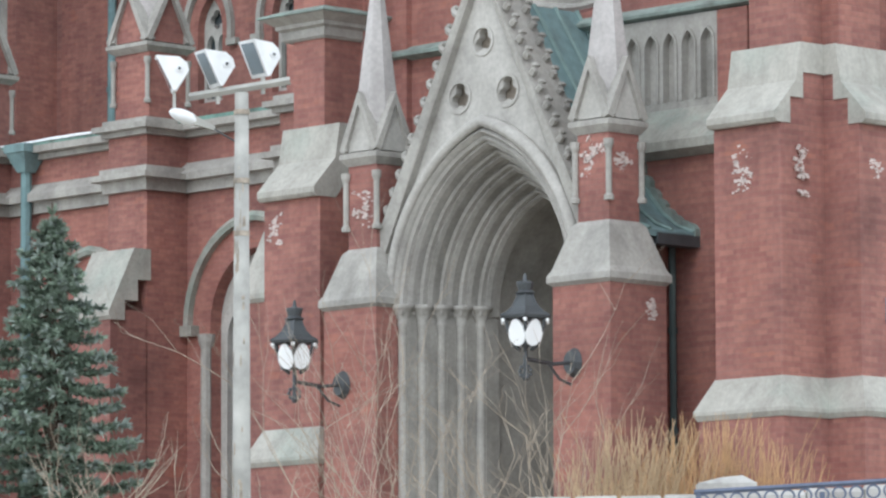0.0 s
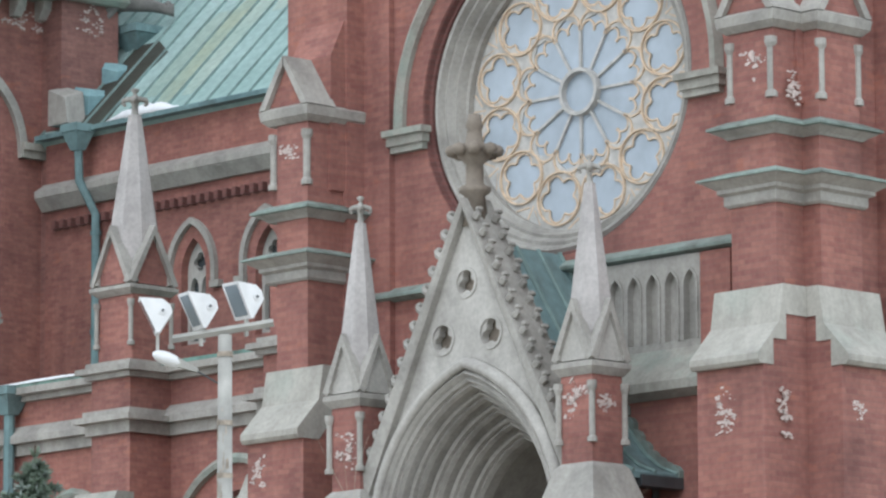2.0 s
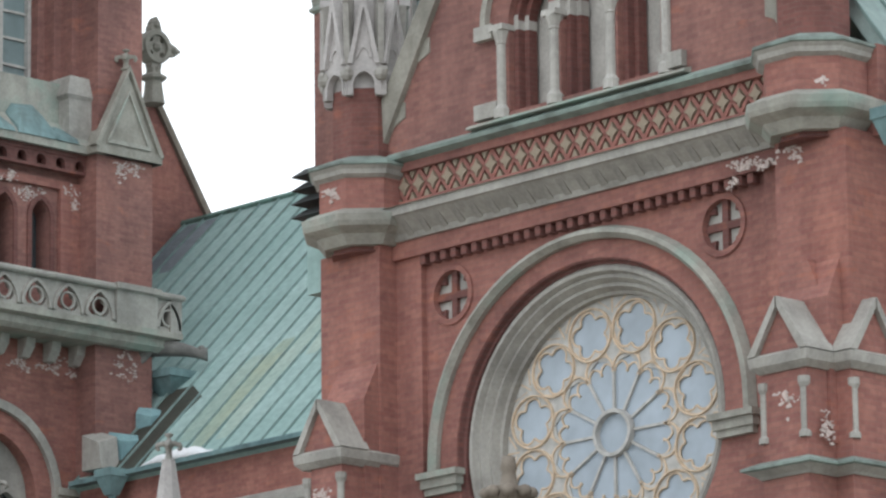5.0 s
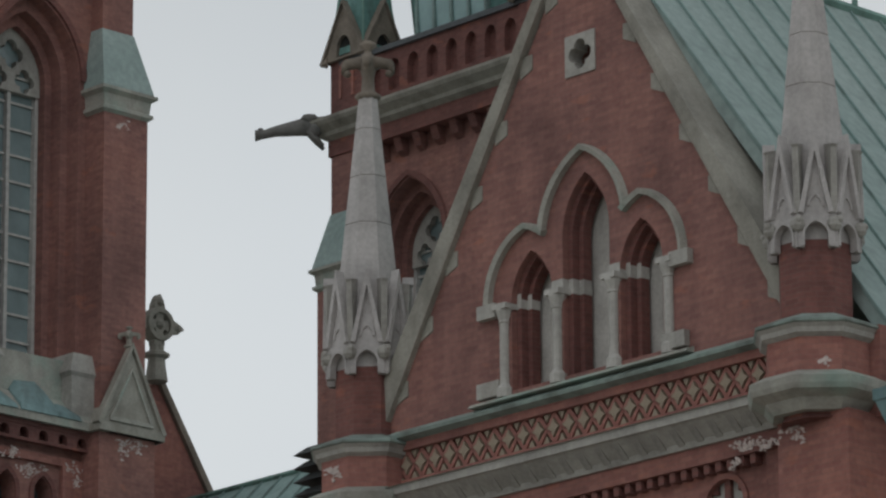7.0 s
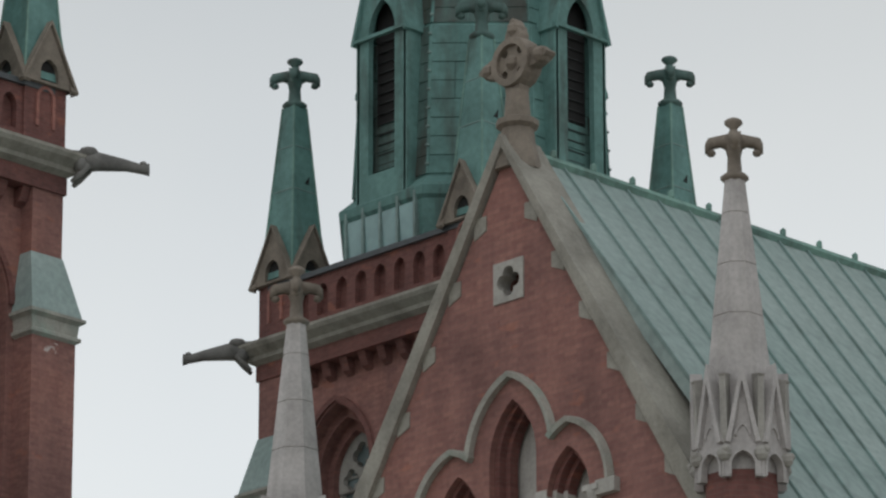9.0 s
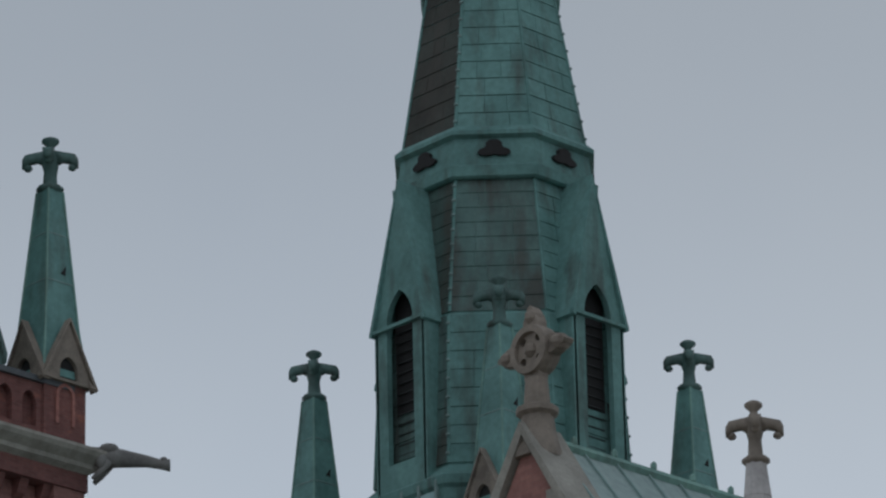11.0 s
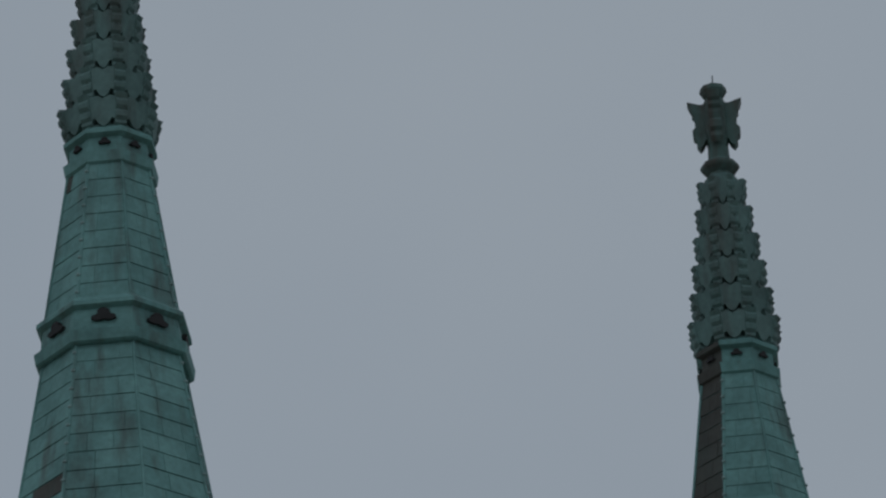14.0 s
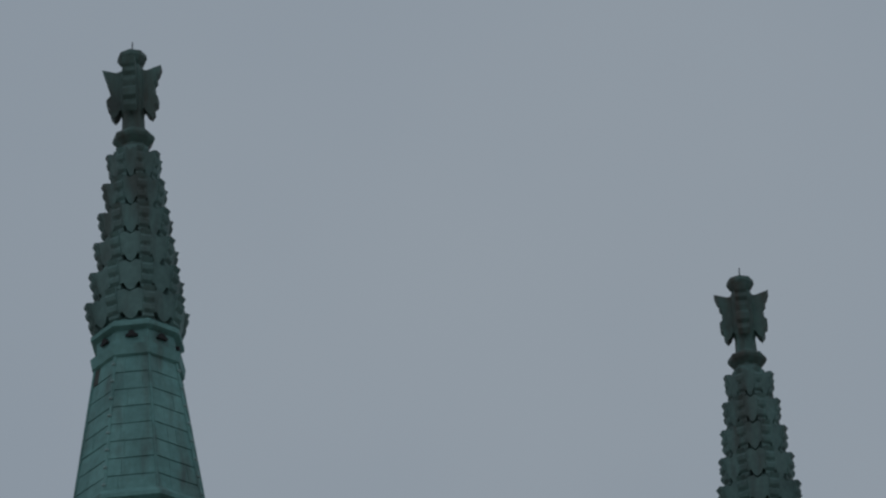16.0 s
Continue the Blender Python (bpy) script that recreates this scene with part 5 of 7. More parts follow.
for i in range(1, n):
    piece("frieze_star", tile, TR, Matrix.Translation((w * i, 0, 0)))
    piece("frieze_lattice", boss, TR, Matrix.Translation((w * i, 0, 0)))
    piece("frieze_half_star", dia, TR, Matrix.Translation((w * i, 0, 0)))
    piece("frieze_half_star", low_star, TR, Matrix.Translation((w * i, 0, 0)))
g = Geo()
g.loft([[(AX - 4.7, -o_, z), (AX + 4.7, -o_, z), (AX + 4.7, 0.4, z), (AX - 4.7, 0.4, z)] for o_, z in ((0.02, 22.48), (0.22, 22.53), (0.24, 22.59), (0.0, 22.72))])
part("frieze_coping", g, COPPER_THIN, TR, "verdigris copper coping")
# gable with three blind lancets
LX = AX + 0.1
LZ = [(LX - 1.3, 24.45, 0.5, 0.85), (LX + 0.02, 25.35, 0.56, 1.05), (LX + 1.32, 24.45, 0.5, 0.85)]
SILL = 22.9
g = Geo()
g.slab([(AX - 5.0, 22.6), (AX + 5.0, 22.6), (AX + 0.05, 30.75), (AX - 0.05, 30.75)],
       [lancet(x, SILL, s, h, r, 7) for x, s, h, r in LZ] + [foil(AX + 0.07, 28.53, 0.3, 4)], 0.0, 0.75)
GABLE = part("gable_wall", g, BRICK_SOOTY, TR)
# black sheet paints the shade behind the gable's quatrefoil
part("gable_room", Geo().prism([(AX - 4.4, 22.6), (AX + 4.4, 22.6), (AX, 29.8)], 1.2, 1.3), DARK, GABLE)
for x, s, h, r in LZ:
    win = part("blind_lancet", Geo().prism(lancet(x, SILL, s, h + 0.02, r + 0.02, 7), 0.56, 0.62), STONE_PALE, TR, "deep blind lancet with pale stone back")
    g = Geo()
    for k, (d0, d1, ww) in enumerate(((0.14, 0.3, 0.1), (0.3, 0.5, 0.2))):
        g.strip(arch_path(x, s, h - ww / 2, r - ww / 2, 7, SILL), [(-ww / 2, d0), (ww / 2, d0), (ww / 2, d1), (-ww / 2, d1)])
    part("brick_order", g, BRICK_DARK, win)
for x, z1 in ((LX - 1.95, 24.35), (LX - 0.66, 24.35), (LX + 0.68, 24.35), (LX + 1.97, 24.35)):
    g = Geo().lathe(x, -0.02, [(0.15, SILL - 0.1), (0.15, SILL + 0.06), (0.1, SILL + 0.12), (0.09, SILL + 0.16), (0.09, z1 - 0.24), (0.11, z1 - 0.22), (0.1, z1 - 0.19), (0.16, z1 - 0.03), (0.16, z1 + 0.01)], 10)
    g.box(x - 0.17, x + 0.17, -0.17, 0.15, z1, z1 + 0.1)
    part("lancet_column", g, STONE_PALE, GABLE, "pale stone column with carved capital")
for x, w in ((LX - 0.67, 0.135), (LX + 0.7, 0.125)):
    g = Geo().box(x - w, x + w, -0.006, 0.14, 24.37, 24.63)
    g.box(x - w - 0.106, x + w + 0.106, 0.134, 0.3, 24.37, 24.63).box(x - w - 0.206, x + w + 0.206, 0.294, 0.5, 24.37, 24.63)
    part("lancet_band", g, STONE_PALE, GABLE, "pale stone band across the pier")
for x, s in ((LX - 1.8, 1), (LX + 1.82, -1)):
    g = Geo().box(*sorted((x - s * 0.1, x + s * 0.106)), 0.134, 0.3, 24.37, 24.63).box(*sorted((x - s * 0.1, x + s * 0.206)), 0.294, 0.5, 24.37, 24.63)
    part("lancet_band", g, STONE_PALE, GABLE, "pale stone band across the pier")
pr = [(-0.02, -0.12), (0.07, -0.15), (0.1, -0.02), (0.1, 0.02), (-0.02, 0.02)]
for path in (arch_path(LZ[1][0], 25.35, 0.98, 1.45, 10)[1:-1], arch_path(LZ[0][0] - 0.08, 24.5, 0.9, 1.2, 10)[:14], arch_path(LZ[2][0] + 0.08, 24.5, 0.9, 1.2, 10)[7:]):
    part("lancet_hood", Geo().strip(path, pr), STONE_GREEN, GABLE, "stepped stone hood mould")
for s in (-1, 1):
    part("hood_stop", Geo().box(LX + s * 2.3 - 0.22, LX + s * 2.3 + 0.22, -0.14, 0.02, 24.25, 24.5), STONE, GABLE, "stone hood stop")
    g = Geo()
    g.box(LX + s * 2.2 - 0.35, LX + s * 2.2 + 0.2, -0.13, 0.1, SILL - 0.05, SILL + 0.22)
    part("column_base", g, STONE, GABLE)
g = Geo()
g.slab([(AX - 0.29, 28.16), (AX + 0.43, 28.16), (AX + 0.43, 28.9), (AX - 0.29, 28.9)], [foil(AX + 0.07, 28.53, 0.27, 4)], -0.03, 0.3)
part("quatrefoil_frame", g, STONE, GABLE, "square stone frame with quatrefoil")
part("lancet_sill", Geo().loft([[(AX - 2.6, -0.2, 22.72), (AX + 2.6, -0.2, 22.72), (AX + 2.6, 0.5, 22.72), (AX - 2.6, 0.5, 22.72)], [(AX - 2.6, -0.15, 22.78), (AX + 2.6, -0.15, 22.78), (AX + 2.6, 0.5, 23.0), (AX - 2.6, 0.5, 23.0)]]), STONE_GREEN, GABLE)
# coping of the gable, with toothed blocks into the brick
for s in (-1, 1):
    g = Geo()
    g.strip([((AX + s * 5.1, 22.75), (s * 0.85, 0.52)), ((AX, 31.1), (0, 0.55))], [(-0.22, -0.12), (0.2, -0.16), (0.24, 0.2), (0.24, 0.85), (-0.22, 0.85)])
    cop = part("gable_coping", g, STONE_COPE, TR, "sooty stone gable coping")
    for i in range(7):
        f = 0.1 + 0.125 * i
        x, z = AX + s * 5.1 * (1 - f) - s * 0.2, 22.75 + 8.35 * f - 0.1
        part("kneeler_block", Geo().prism([(x + s * 0.2, z - 0.3), (x - s * 0.1, z - 0.17), (x - s * 0.1, z + 0.1), (x + s * 0.2, z + 0.1)][::s], -0.02, 0.3), STONE_COPE, cop)
g = Geo()
g.lathe(AX, 0.3, [(0.44, 30.6), (0.32, 31.1), (0.29, 31.38), (0.38, 31.44), (0.38, 31.54), (0.24, 31.6), (0.2, 32.1)], 10)
carved_cross(g, AX, 32.62, 0.8, 0.3)
part("gable_finial", g, STONE_BROWN, TR, "weathered stone foliage cross")
# roof of the transept
sl = Vector((6.9, 0, -9.2))
seam_roof(TR, "east_roof", (AX, 0.6, 30.95), (0, 1, 0), sl, 24.0, sl.length, 0.8, COPPER_GREY, "verdigris copper roof with standing seams")
part("west_roof", Geo().loft([[(AX, 0.75, 30.7), (AX, 23, 30.7), (AX - 6.9, 23, 21.5), (AX - 6.9, 0.75, 21.5)], [(AX, 0.75, 30.95), (AX, 23, 30.95), (AX - 6.9, 23, 21.75), (AX - 6.9, 0.75, 21.75)]]), COPPER, TR)
g = Geo().tube([(AX, 0.75, 31.0), (AX, 24.5, 31.0)], 0.1, 6)
for i in range(24):
    g.ball(AX, 1.2 + i, 31.16, 0.07, 0.07, 0.1, 5, 3)
part("ridge_roll", g, COPPER_EDGE, TR)
for s in (-1, 1):
    x0, x1 = sorted((AX + s * 4.3, AX + s * 6.35))
    part("parapet_block", Geo().box(x0, x1, 0.35, 1.7, 21.0, 22.5), BRICK, TR)
part("east_wall", Geo().box(5.5, 6.1, 1.0, 20, GROUND, 21.2), BRICK, TR)
part("west_wall", Geo().box(-6.9, -6.3, 1.0, 15, GROUND, 21.2), BRICK, TR)
g = Geo()
g.loft([[(5.9, 1.0, z), (6.1 + o, 1.0, z), (6.1 + o, 20, z), (5.9, 20, z)] for o, z in ((0.02, 21.1), (0.4, 21.45), (0.5, 21.5), (0.5, 21.75), (0.1, 21.9))])
part("east_cornice", g, STONE_GREEN, TR)
part("east_gutter", Geo().box(6.3, 6.75, 0.8, 20, 21.85, 22.05), COPPER_EDGE, TR)


def turret(cx, cy):
    """Octagonal corner turret of the transept."""
    g = Geo().lathe(cx, cy, [(0.66, 20.95), (0.62, 21.0), (0.62, 23.9)], 8, math.pi / 8)
    t = part("corner_turret", g, BRICK_DARK, TR, "octagonal red-brick turret with stone spirelet")
    g = Geo().lathe(cx, cy, [(0.8, 21.05), (0.94, 21.22), (1.16, 21.32), (1.2, 21.4), (1.22, 21.52), (0.95, 21.66)], 8, math.pi / 8)
    low = part("turret_cornice", g, STONE_GREEN, t, "weathered stone cornice")
    g = Geo().lathe(cx, cy, [(0.84, 22.2), (0.98, 22.28), (1.0, 22.36), (1.06, 22.42)], 8, math.pi / 8)
    up = part("turret_cornice", g, STONE, t, "weathered stone cornice")
    part("copper_cap", Geo().lathe(cx, cy, [(1.06, 22.424), (1.09, 22.44), (1.09, 22.48), (0.66, 22.66)], 8, math.pi / 8), COPPER_THIN, up, "thin copper capping")
    part("turret_drum", Geo().lathe(cx, cy, [(0.88, 21.6), (0.88, 22.25)], 8, math.pi / 8), BRICK, t)
    g = Geo().lathe(cx, cy, [(0.6, 23.75), (0.62, 24.2), (0.66, 24.45), (0.56, 24.5)], 8, math.pi / 8)
    drum = [(0.6, 24.4), (0.54, 25.7)]
    for i in range(1, 4):
        z = 25.7 + 0.9 * i
        r = 0.54 - 0.36 * (z - 25.7) / 3.3
        drum += [(r + 0.002, z - 0.02), (r - 0.012, z - 0.012), (r - 0.012, z + 0.004), (r, z + 0.012)]
    g.lathe(cx, cy, drum + [(0.18, 29.0)], 8, math.pi / 8)
    part("spirelet", g, STONE_LILAC, t, "pale grey stone spirelet")
    for k in range(8):
        g = Geo(Matrix.Translation((cx, cy, 0)) @ pose(0, 0, 0, 0, 0, 45 * k))
        g.prism([(-0.29, 24.3), (-0.29, 23.74), (-0.19, 23.74)] + [(x, 23.92 + z) for x, z in arch(0.19, 0.24, 6)] + [(0.19, 23.74), (0.29, 23.74), (0.29, 24.3)], -0.72, -0.6)
        g.strip(arch_path(0, 23.92, 0.21, 0.26, 6, 23.76), [(-0.02, -0.75), (0.02, -0.75), (0.02, -0.71), (-0.02, -0.71)])
        g.strip([((-0.27, 24.3), (-0.97, 0.2)), ((0, 25.62), (0, 4.2)), ((0.27, 24.3), (0.97, 0.2))], [(-0.07, -0.8), (0.012, -0.8), (0.012, -0.6), (-0.07, -0.6)])
        g.prism([(-0.22, 24.3), (0.22, 24.3), (0, 25.4)], -0.7, -0.5)
        g.strip(arch_path(0, 24.42, 0.12, 0.2, 5), [(-0.02, -0.73), (0.02, -0.73), (0.02, -0.69), (-0.02, -0.69)])
        part("gablet", g, STONE_LILAC, t, "small stone arch and gablet")
        g = Geo(Matrix.Translation((cx, cy, 0)) @ pose(0, 0, 0, 0, 0, 45 * k + 22.5))
        g.loft([[(-0.06, -0.78, 24.3), (0.06, -0.78, 24.3), (0.06, -0.64, 24.3), (-0.06, -0.64, 24.3)], [(-0.05, -0.82, 25.4), (0.05, -0.82, 25.4), (0.05, -0.6, 25.4), (-0.05, -0.6, 25.4)], [(-0.06, -0.85, 25.44), (0.06, -0.85, 25.44), (0.06, -0.58, 25.5), (-0.06, -0.58, 25.5)]])
        g.ball(0, -0.77, 24.12, 0.13, 0.13, 0.13, 7, 5)
        g.ball(0.05, -0.84, 24.18, 0.07, 0.07, 0.07, 6, 4)
        part("shaftlet", g, STONE, t)
    g = Geo()
    cross_finial(g, cx, cy, 28.95, 1.15, 0.42)
    part("finial", g, STONE_BROWN, t, "", True)


turret(AX - 5.32, 0.0)
turret(AX + 5.32, 0.0)


def corner_buttress(cx, wy, turn, name, stepped=True, shift=0.0, dz=0.0, half=0.52, cols=(-0.5, 0.5)):
    """Stepped buttress with stone weatherings and a gabled head; local x along the wall, -y outwards."""
    m = Matrix.Translation((cx, wy, 0)) @ pose(0, 0, 0, 0, 0, turn)
    low = m @ Matrix.Translation((shift, 0, dz))
    b = part(name, Geo(low).box(-0.7, 0.7, -1.7, 0.6, GROUND - dz, 11.9), BRICK, TR, "stepped brick buttress with grey stone weatherings")
    part("upper_shaft", Geo(m).box(-half + shift * 0.5, half, -1.12, 0.6, 11.6, 17.2), BRICK, b)
    g = Geo(low @ pose(0, 0, 0, 0, 0, -90))
    if stepped:
        prof = [(1.8, 11.74), (1.85, 11.8), (1.85, 11.9), (1.36, 12.42), (1.26, 13.02), (-0.4, 13.02), (-0.4, 12.55), (1.2, 12.55), (1.2, 12.15), (1.5, 12.15), (1.5, 11.74)]
    else:
        prof = [(1.8, 11.74), (1.85, 11.8), (1.85, 11.9), (1.36, 12.42), (1.26, 13.02), (-0.4, 13.02), (-0.4, 12.62), (0.75, 12.62), (0.75, 12.5), (1.35, 11.74)]
    g.prism(prof, -0.72, 0.72)
    if stepped:
        part("stepped_brick", Geo(low).box(-0.69, 0.69, -1.19, 0.5, 12.17, 12.6).box(-0.69, 0.69, -1.49, 0.5, 11.86, 12.168), BRICK, b)
    else:
        part("stepped_brick", Geo(low).box(-0.69, 0.69, -0.97, 0.5, 12.142, 12.6).box(-0.69, 0.69, -1.39, 0.5, 11.86, 12.14), BRICK, b)
    part("weathering", g, STONE_CAP, b, "pale stone weathering")
    g = Geo(low)
    g.loft([[(-0.9, -1.92, 7.22), (0.9, -1.92, 7.22), (0.9, 0.5, 7.22), (-0.9, 0.5, 7.22)], [(-0.94, -1.97, 7.3), (0.94, -1.97, 7.3), (0.94, 0.5, 7.3), (-0.94, 0.5, 7.3)], [(-0.94, -1.97, 7.36), (0.94, -1.97, 7.36), (0.94, 0.5, 7.36), (-0.94, 0.5, 7.36)],
            [(-0.71, -1.72, 7.86), (0.71, -1.72, 7.86), (0.71, 0.5, 7.86), (-0.71, 0.5, 7.86)]])
    part("plinth_cap", g, STONE_CAP, b, "pale stone plinth")
    part("plinth", Geo(low).box(-0.88, 0.88, -1.9, 0.5, GROUND - dz, 7.22), BRICK, b)
    def ledge(stack):
        return Geo(m).loft([[(-half - 0.02 - o, -1.14 - o, z), (half + 0.02 + o, -1.14 - o, z), (half + 0.02 + o, 0.5, z), (-half - 0.02 - o, 0.5, z)] for o, z in stack])
    for lo, hi in ((((0.02, 14.34), (0.06, 14.38), (0.06, 14.52), (0.14, 14.56), (0.14, 14.62), (0.3, 14.72), (0.34, 14.74)), ((0.34, 14.744), (0.37, 14.75), (0.37, 14.78), (0.02, 14.9))),
                   (((0.02, 15.42), (0.06, 15.46), (0.2, 15.54)), ((0.2, 15.544), (0.25, 15.56), (0.25, 15.6), (0.02, 15.7)))):
        st = part("string_course", ledge(lo), STONE, b, "grey stone string course")
        part("copper_cap", ledge(hi), COPPER_THIN, st, "thin copper capping")
    g = Geo(m)
    g.loft([[(-half - 0.04 - o, -1.16 - o, z), (half + 0.04 + o, -1.16 - o, z), (half + 0.04 + o, 0.3, z), (-half - 0.04 - o, 0.3, z)] for o, z in ((0.0, 17.1), (0.1, 17.2), (0.12, 17.35), (0.05, 17.4))])
    for s in (-1, 1):
        g.loft([[(s * (half + 0.16), -1.28, 17.38), (s * 0.02, -1.28, 18.28), (s * 0.02, -1.28, 18.1), (s * half, -1.28, 17.38)],
                [(s * (half + 0.16), -0.6, 17.38), (s * 0.02, -0.6, 18.28), (s * 0.02, -0.6, 18.1), (s * half, -0.6, 17.38)]])
    part("gable_head", g, STONE, b, "small stone gabled head")
    part("gable_panel", Geo(m).prism([(-half - 0.03, 17.38), (half + 0.03, 17.38), (0, 18.14)], -1.18, -0.62), BRICK, b)
    part("backing", Geo(m).loft([[(-half - 0.06, -0.64, 15.95), (half + 0.06, -0.64, 15.95), (half + 0.06, 0.3, 15.95), (-half - 0.06, 0.3, 15.95)], [(-half - 0.06, -0.64, 18.3), (half + 0.06, -0.64, 18.3), (half + 0.06, 0.3, 18.3), (-half - 0.06, 0.3, 18.3)], [(-0.5, -0.28, 19.0), (0.5, -0.28, 19.0), (0.5, 0.3, 19.0), (-0.5, 0.3, 19.0)]]), BRICK, b)
    for x in cols:
        g = Geo(m).lathe(x, -1.1, [(0.1, 16.0), (0.1, 16.08), (0.065, 16.12), (0.065, 16.78), (0.1, 16.86), (0.1, 16.96)], 8)
        part("colonnette", g, STONE, b, "slim corner colonnette")


corner_buttress(5.1, 0.0, 0, "front_buttress", half=0.47, cols=(-0.45, 0.4))
corner_buttress(-5.65, 0.0, 0, "front_buttress", False, 0.28, -0.2, 0.46, (-0.42, 0.42))
corner_buttress(4.8, 0.0, 90, "side_buttress", half=0.48, cols=(-0.4, 0.46))
for z0, z1, o in ((14.1, 14.35, 0.1), (14.35, 14.6, 0.3), (15.24, 15.36, 0.12), (15.36, 15.5, 0.26)):
    part("east_string", Geo().box(6.1, 6.1 + o, 1.0, 20, z0, z1), STONE_GREEN, TR, "grey stone string course")
# strings and blind arcade beside the porch
part("upper_sill", Geo().loft([[(AX - 4.9, PY - o, z), (AX + 4.9, PY - o, z), (AX + 4.9, PY, z), (AX - 4.9, PY, z)] for o, z in ((0.02, 14.0), (0.25, 14.05), (0.26, 14.1), (0.02, 14.24))]), COPPER_THIN, TR, "copper-capped sill band")
g = Geo()
g.slab([(0.3, 12.5), (2.84, 12.5), (2.84, 14.0), (0.3, 14.0)], [lancet(0.55 + 0.416 * i, 12.62, 13.5, 0.13, 0.24, 5) for i in range(6)], PY - 0.16, PY)
part("arcade_end", Geo().box(2.844, AX + 3.9, PY - 0.16, PY, 12.5, 14.0), BRICK, TR)
part("arcade_back", Geo().box(0.3, 2.84, PY - 0.05, PY - 0.01, 12.5, 14.0), STONE, TR)
blind = part("blind_arcade", g, STONE, TR, "grey stone blind arcade panel")
for i in range(6):
    g = Geo().strip(arch_path(0.55 + 0.416 * i, 13.5, 0.155, 0.27, 5, 12.62), [(-0.025, PY - 0.19), (0.02, PY - 0.19), (0.02, PY - 0.15), (-0.025, PY - 0.15)])
    part("arch_moulding", g, STONE, blind)
part("arcade_slope", Geo().loft([[(AX - 4.9, PY - o, z), (AX + 4.9, PY - o, z), (AX + 4.9, PY, z), (AX - 4.9, PY, z)] for o, z in ((0.5, 11.65), (0.72, 11.75), (0.72, 11.9), (0.16, 12.5))]), STONE_GREEN, TR, "sloping verdigris-stained stone sill")
for s in (-1, 1):
    part("lower_wall", Geo().box(*sorted((AX + s * 1.5, AX + s * 4.9)), PY - 0.45, PY, GROUND, 11.7), BRICK, TR)
# roof vent
g = Geo()
for i in range(4):
    z = 22.0 + 0.25 * i
    g.loft([[(-7.62, -0.1, z), (-6.6, -0.1, z), (-6.6, 0.7, z), (-7.62, 0.7, z)], [(-7.4, 0.05, z + 0.15), (-6.6, 0.05, z + 0.15), (-6.6, 0.7, z + 0.15), (-7.4, 0.7, z + 0.15)]])
vent = part("roof_vent", g, BLACK, TR, "black louvred roof vent")
part("vent_casing", Geo().box(-7.4, -6.55, 0.1, 0.8, 20.6, 22.05), COPPER, vent, "copper-clad vent casing")
downpipe(TR, [(6.42, 0.15, 21.0), (6.42, 0.15, 19.9), (6.42, 0.15, 18.4)], 0.09)
downpipe(TR, [(6.5, 1.3, 21.6), (6.5, 1.3, 18.0), (6.4, 1.3, 17.4), (6.4, 1.3, 5.0)], 0.1)

# ---- porch ----
PO = thing("church_porch", (AX, -1.2, GROUND), "gabled grey stone Gothic porch with deep arch", "porch")
FY = -1.95
SP, W0 = 9.45, 2.28
g = Geo()
apex, foot, half = 14.75, 9.9, 2.42
g.slab([(AX - 2.55, GROUND), (AX - 1.98, GROUND), (AX - 1.98, SP)] + [(AX + x, SP + z) for x, z in arch(1.98, 2.62, 14)] + [(AX + 1.98, SP), (AX + 1.98, GROUND), (AX + 2.55, GROUND), (AX + 2.5, 10.2), (AX + 0.03, apex), (AX - 0.03, apex), (AX - 2.5, 10.2)],
       [circle(AX - 0.06, 13.67, 0.21, 16), circle(AX - 0.61, 12.8, 0.23, 16), circle(AX + 0.5, 12.8, 0.23, 16)], FY, FY + 0.4)
PG = part("gable_wall", g, STONE_PALE, PO, "pale limestone gable with three trefoils")
for x, z, r in ((AX - 0.06, 13.67, 0.22), (AX - 0.61, 12.8, 0.24), (AX + 0.5, 12.8, 0.24)):
    part("trefoil_back", Geo().prism(circle(x, z, r + 0.02, 16), FY + 0.18, FY + 0.24), STONE_BROWN, PG)
    g = Geo().slab(circle(x, z, r, 20), [foil(x, z, r * 0.95, 3, 7, math.pi / 2)], FY + 0.012, FY + 0.16)
    part("trefoil", g, STONE_PALE, PG, "carved stone trefoil")
    part("trefoil_rim", Geo().strip(ring_path(x, z, r, 20), [(-0.01, FY - 0.025), (0.035, FY - 0.025), (0.035, FY + 0.02), (-0.01, FY + 0.02)], True), STONE_PALE, PG)
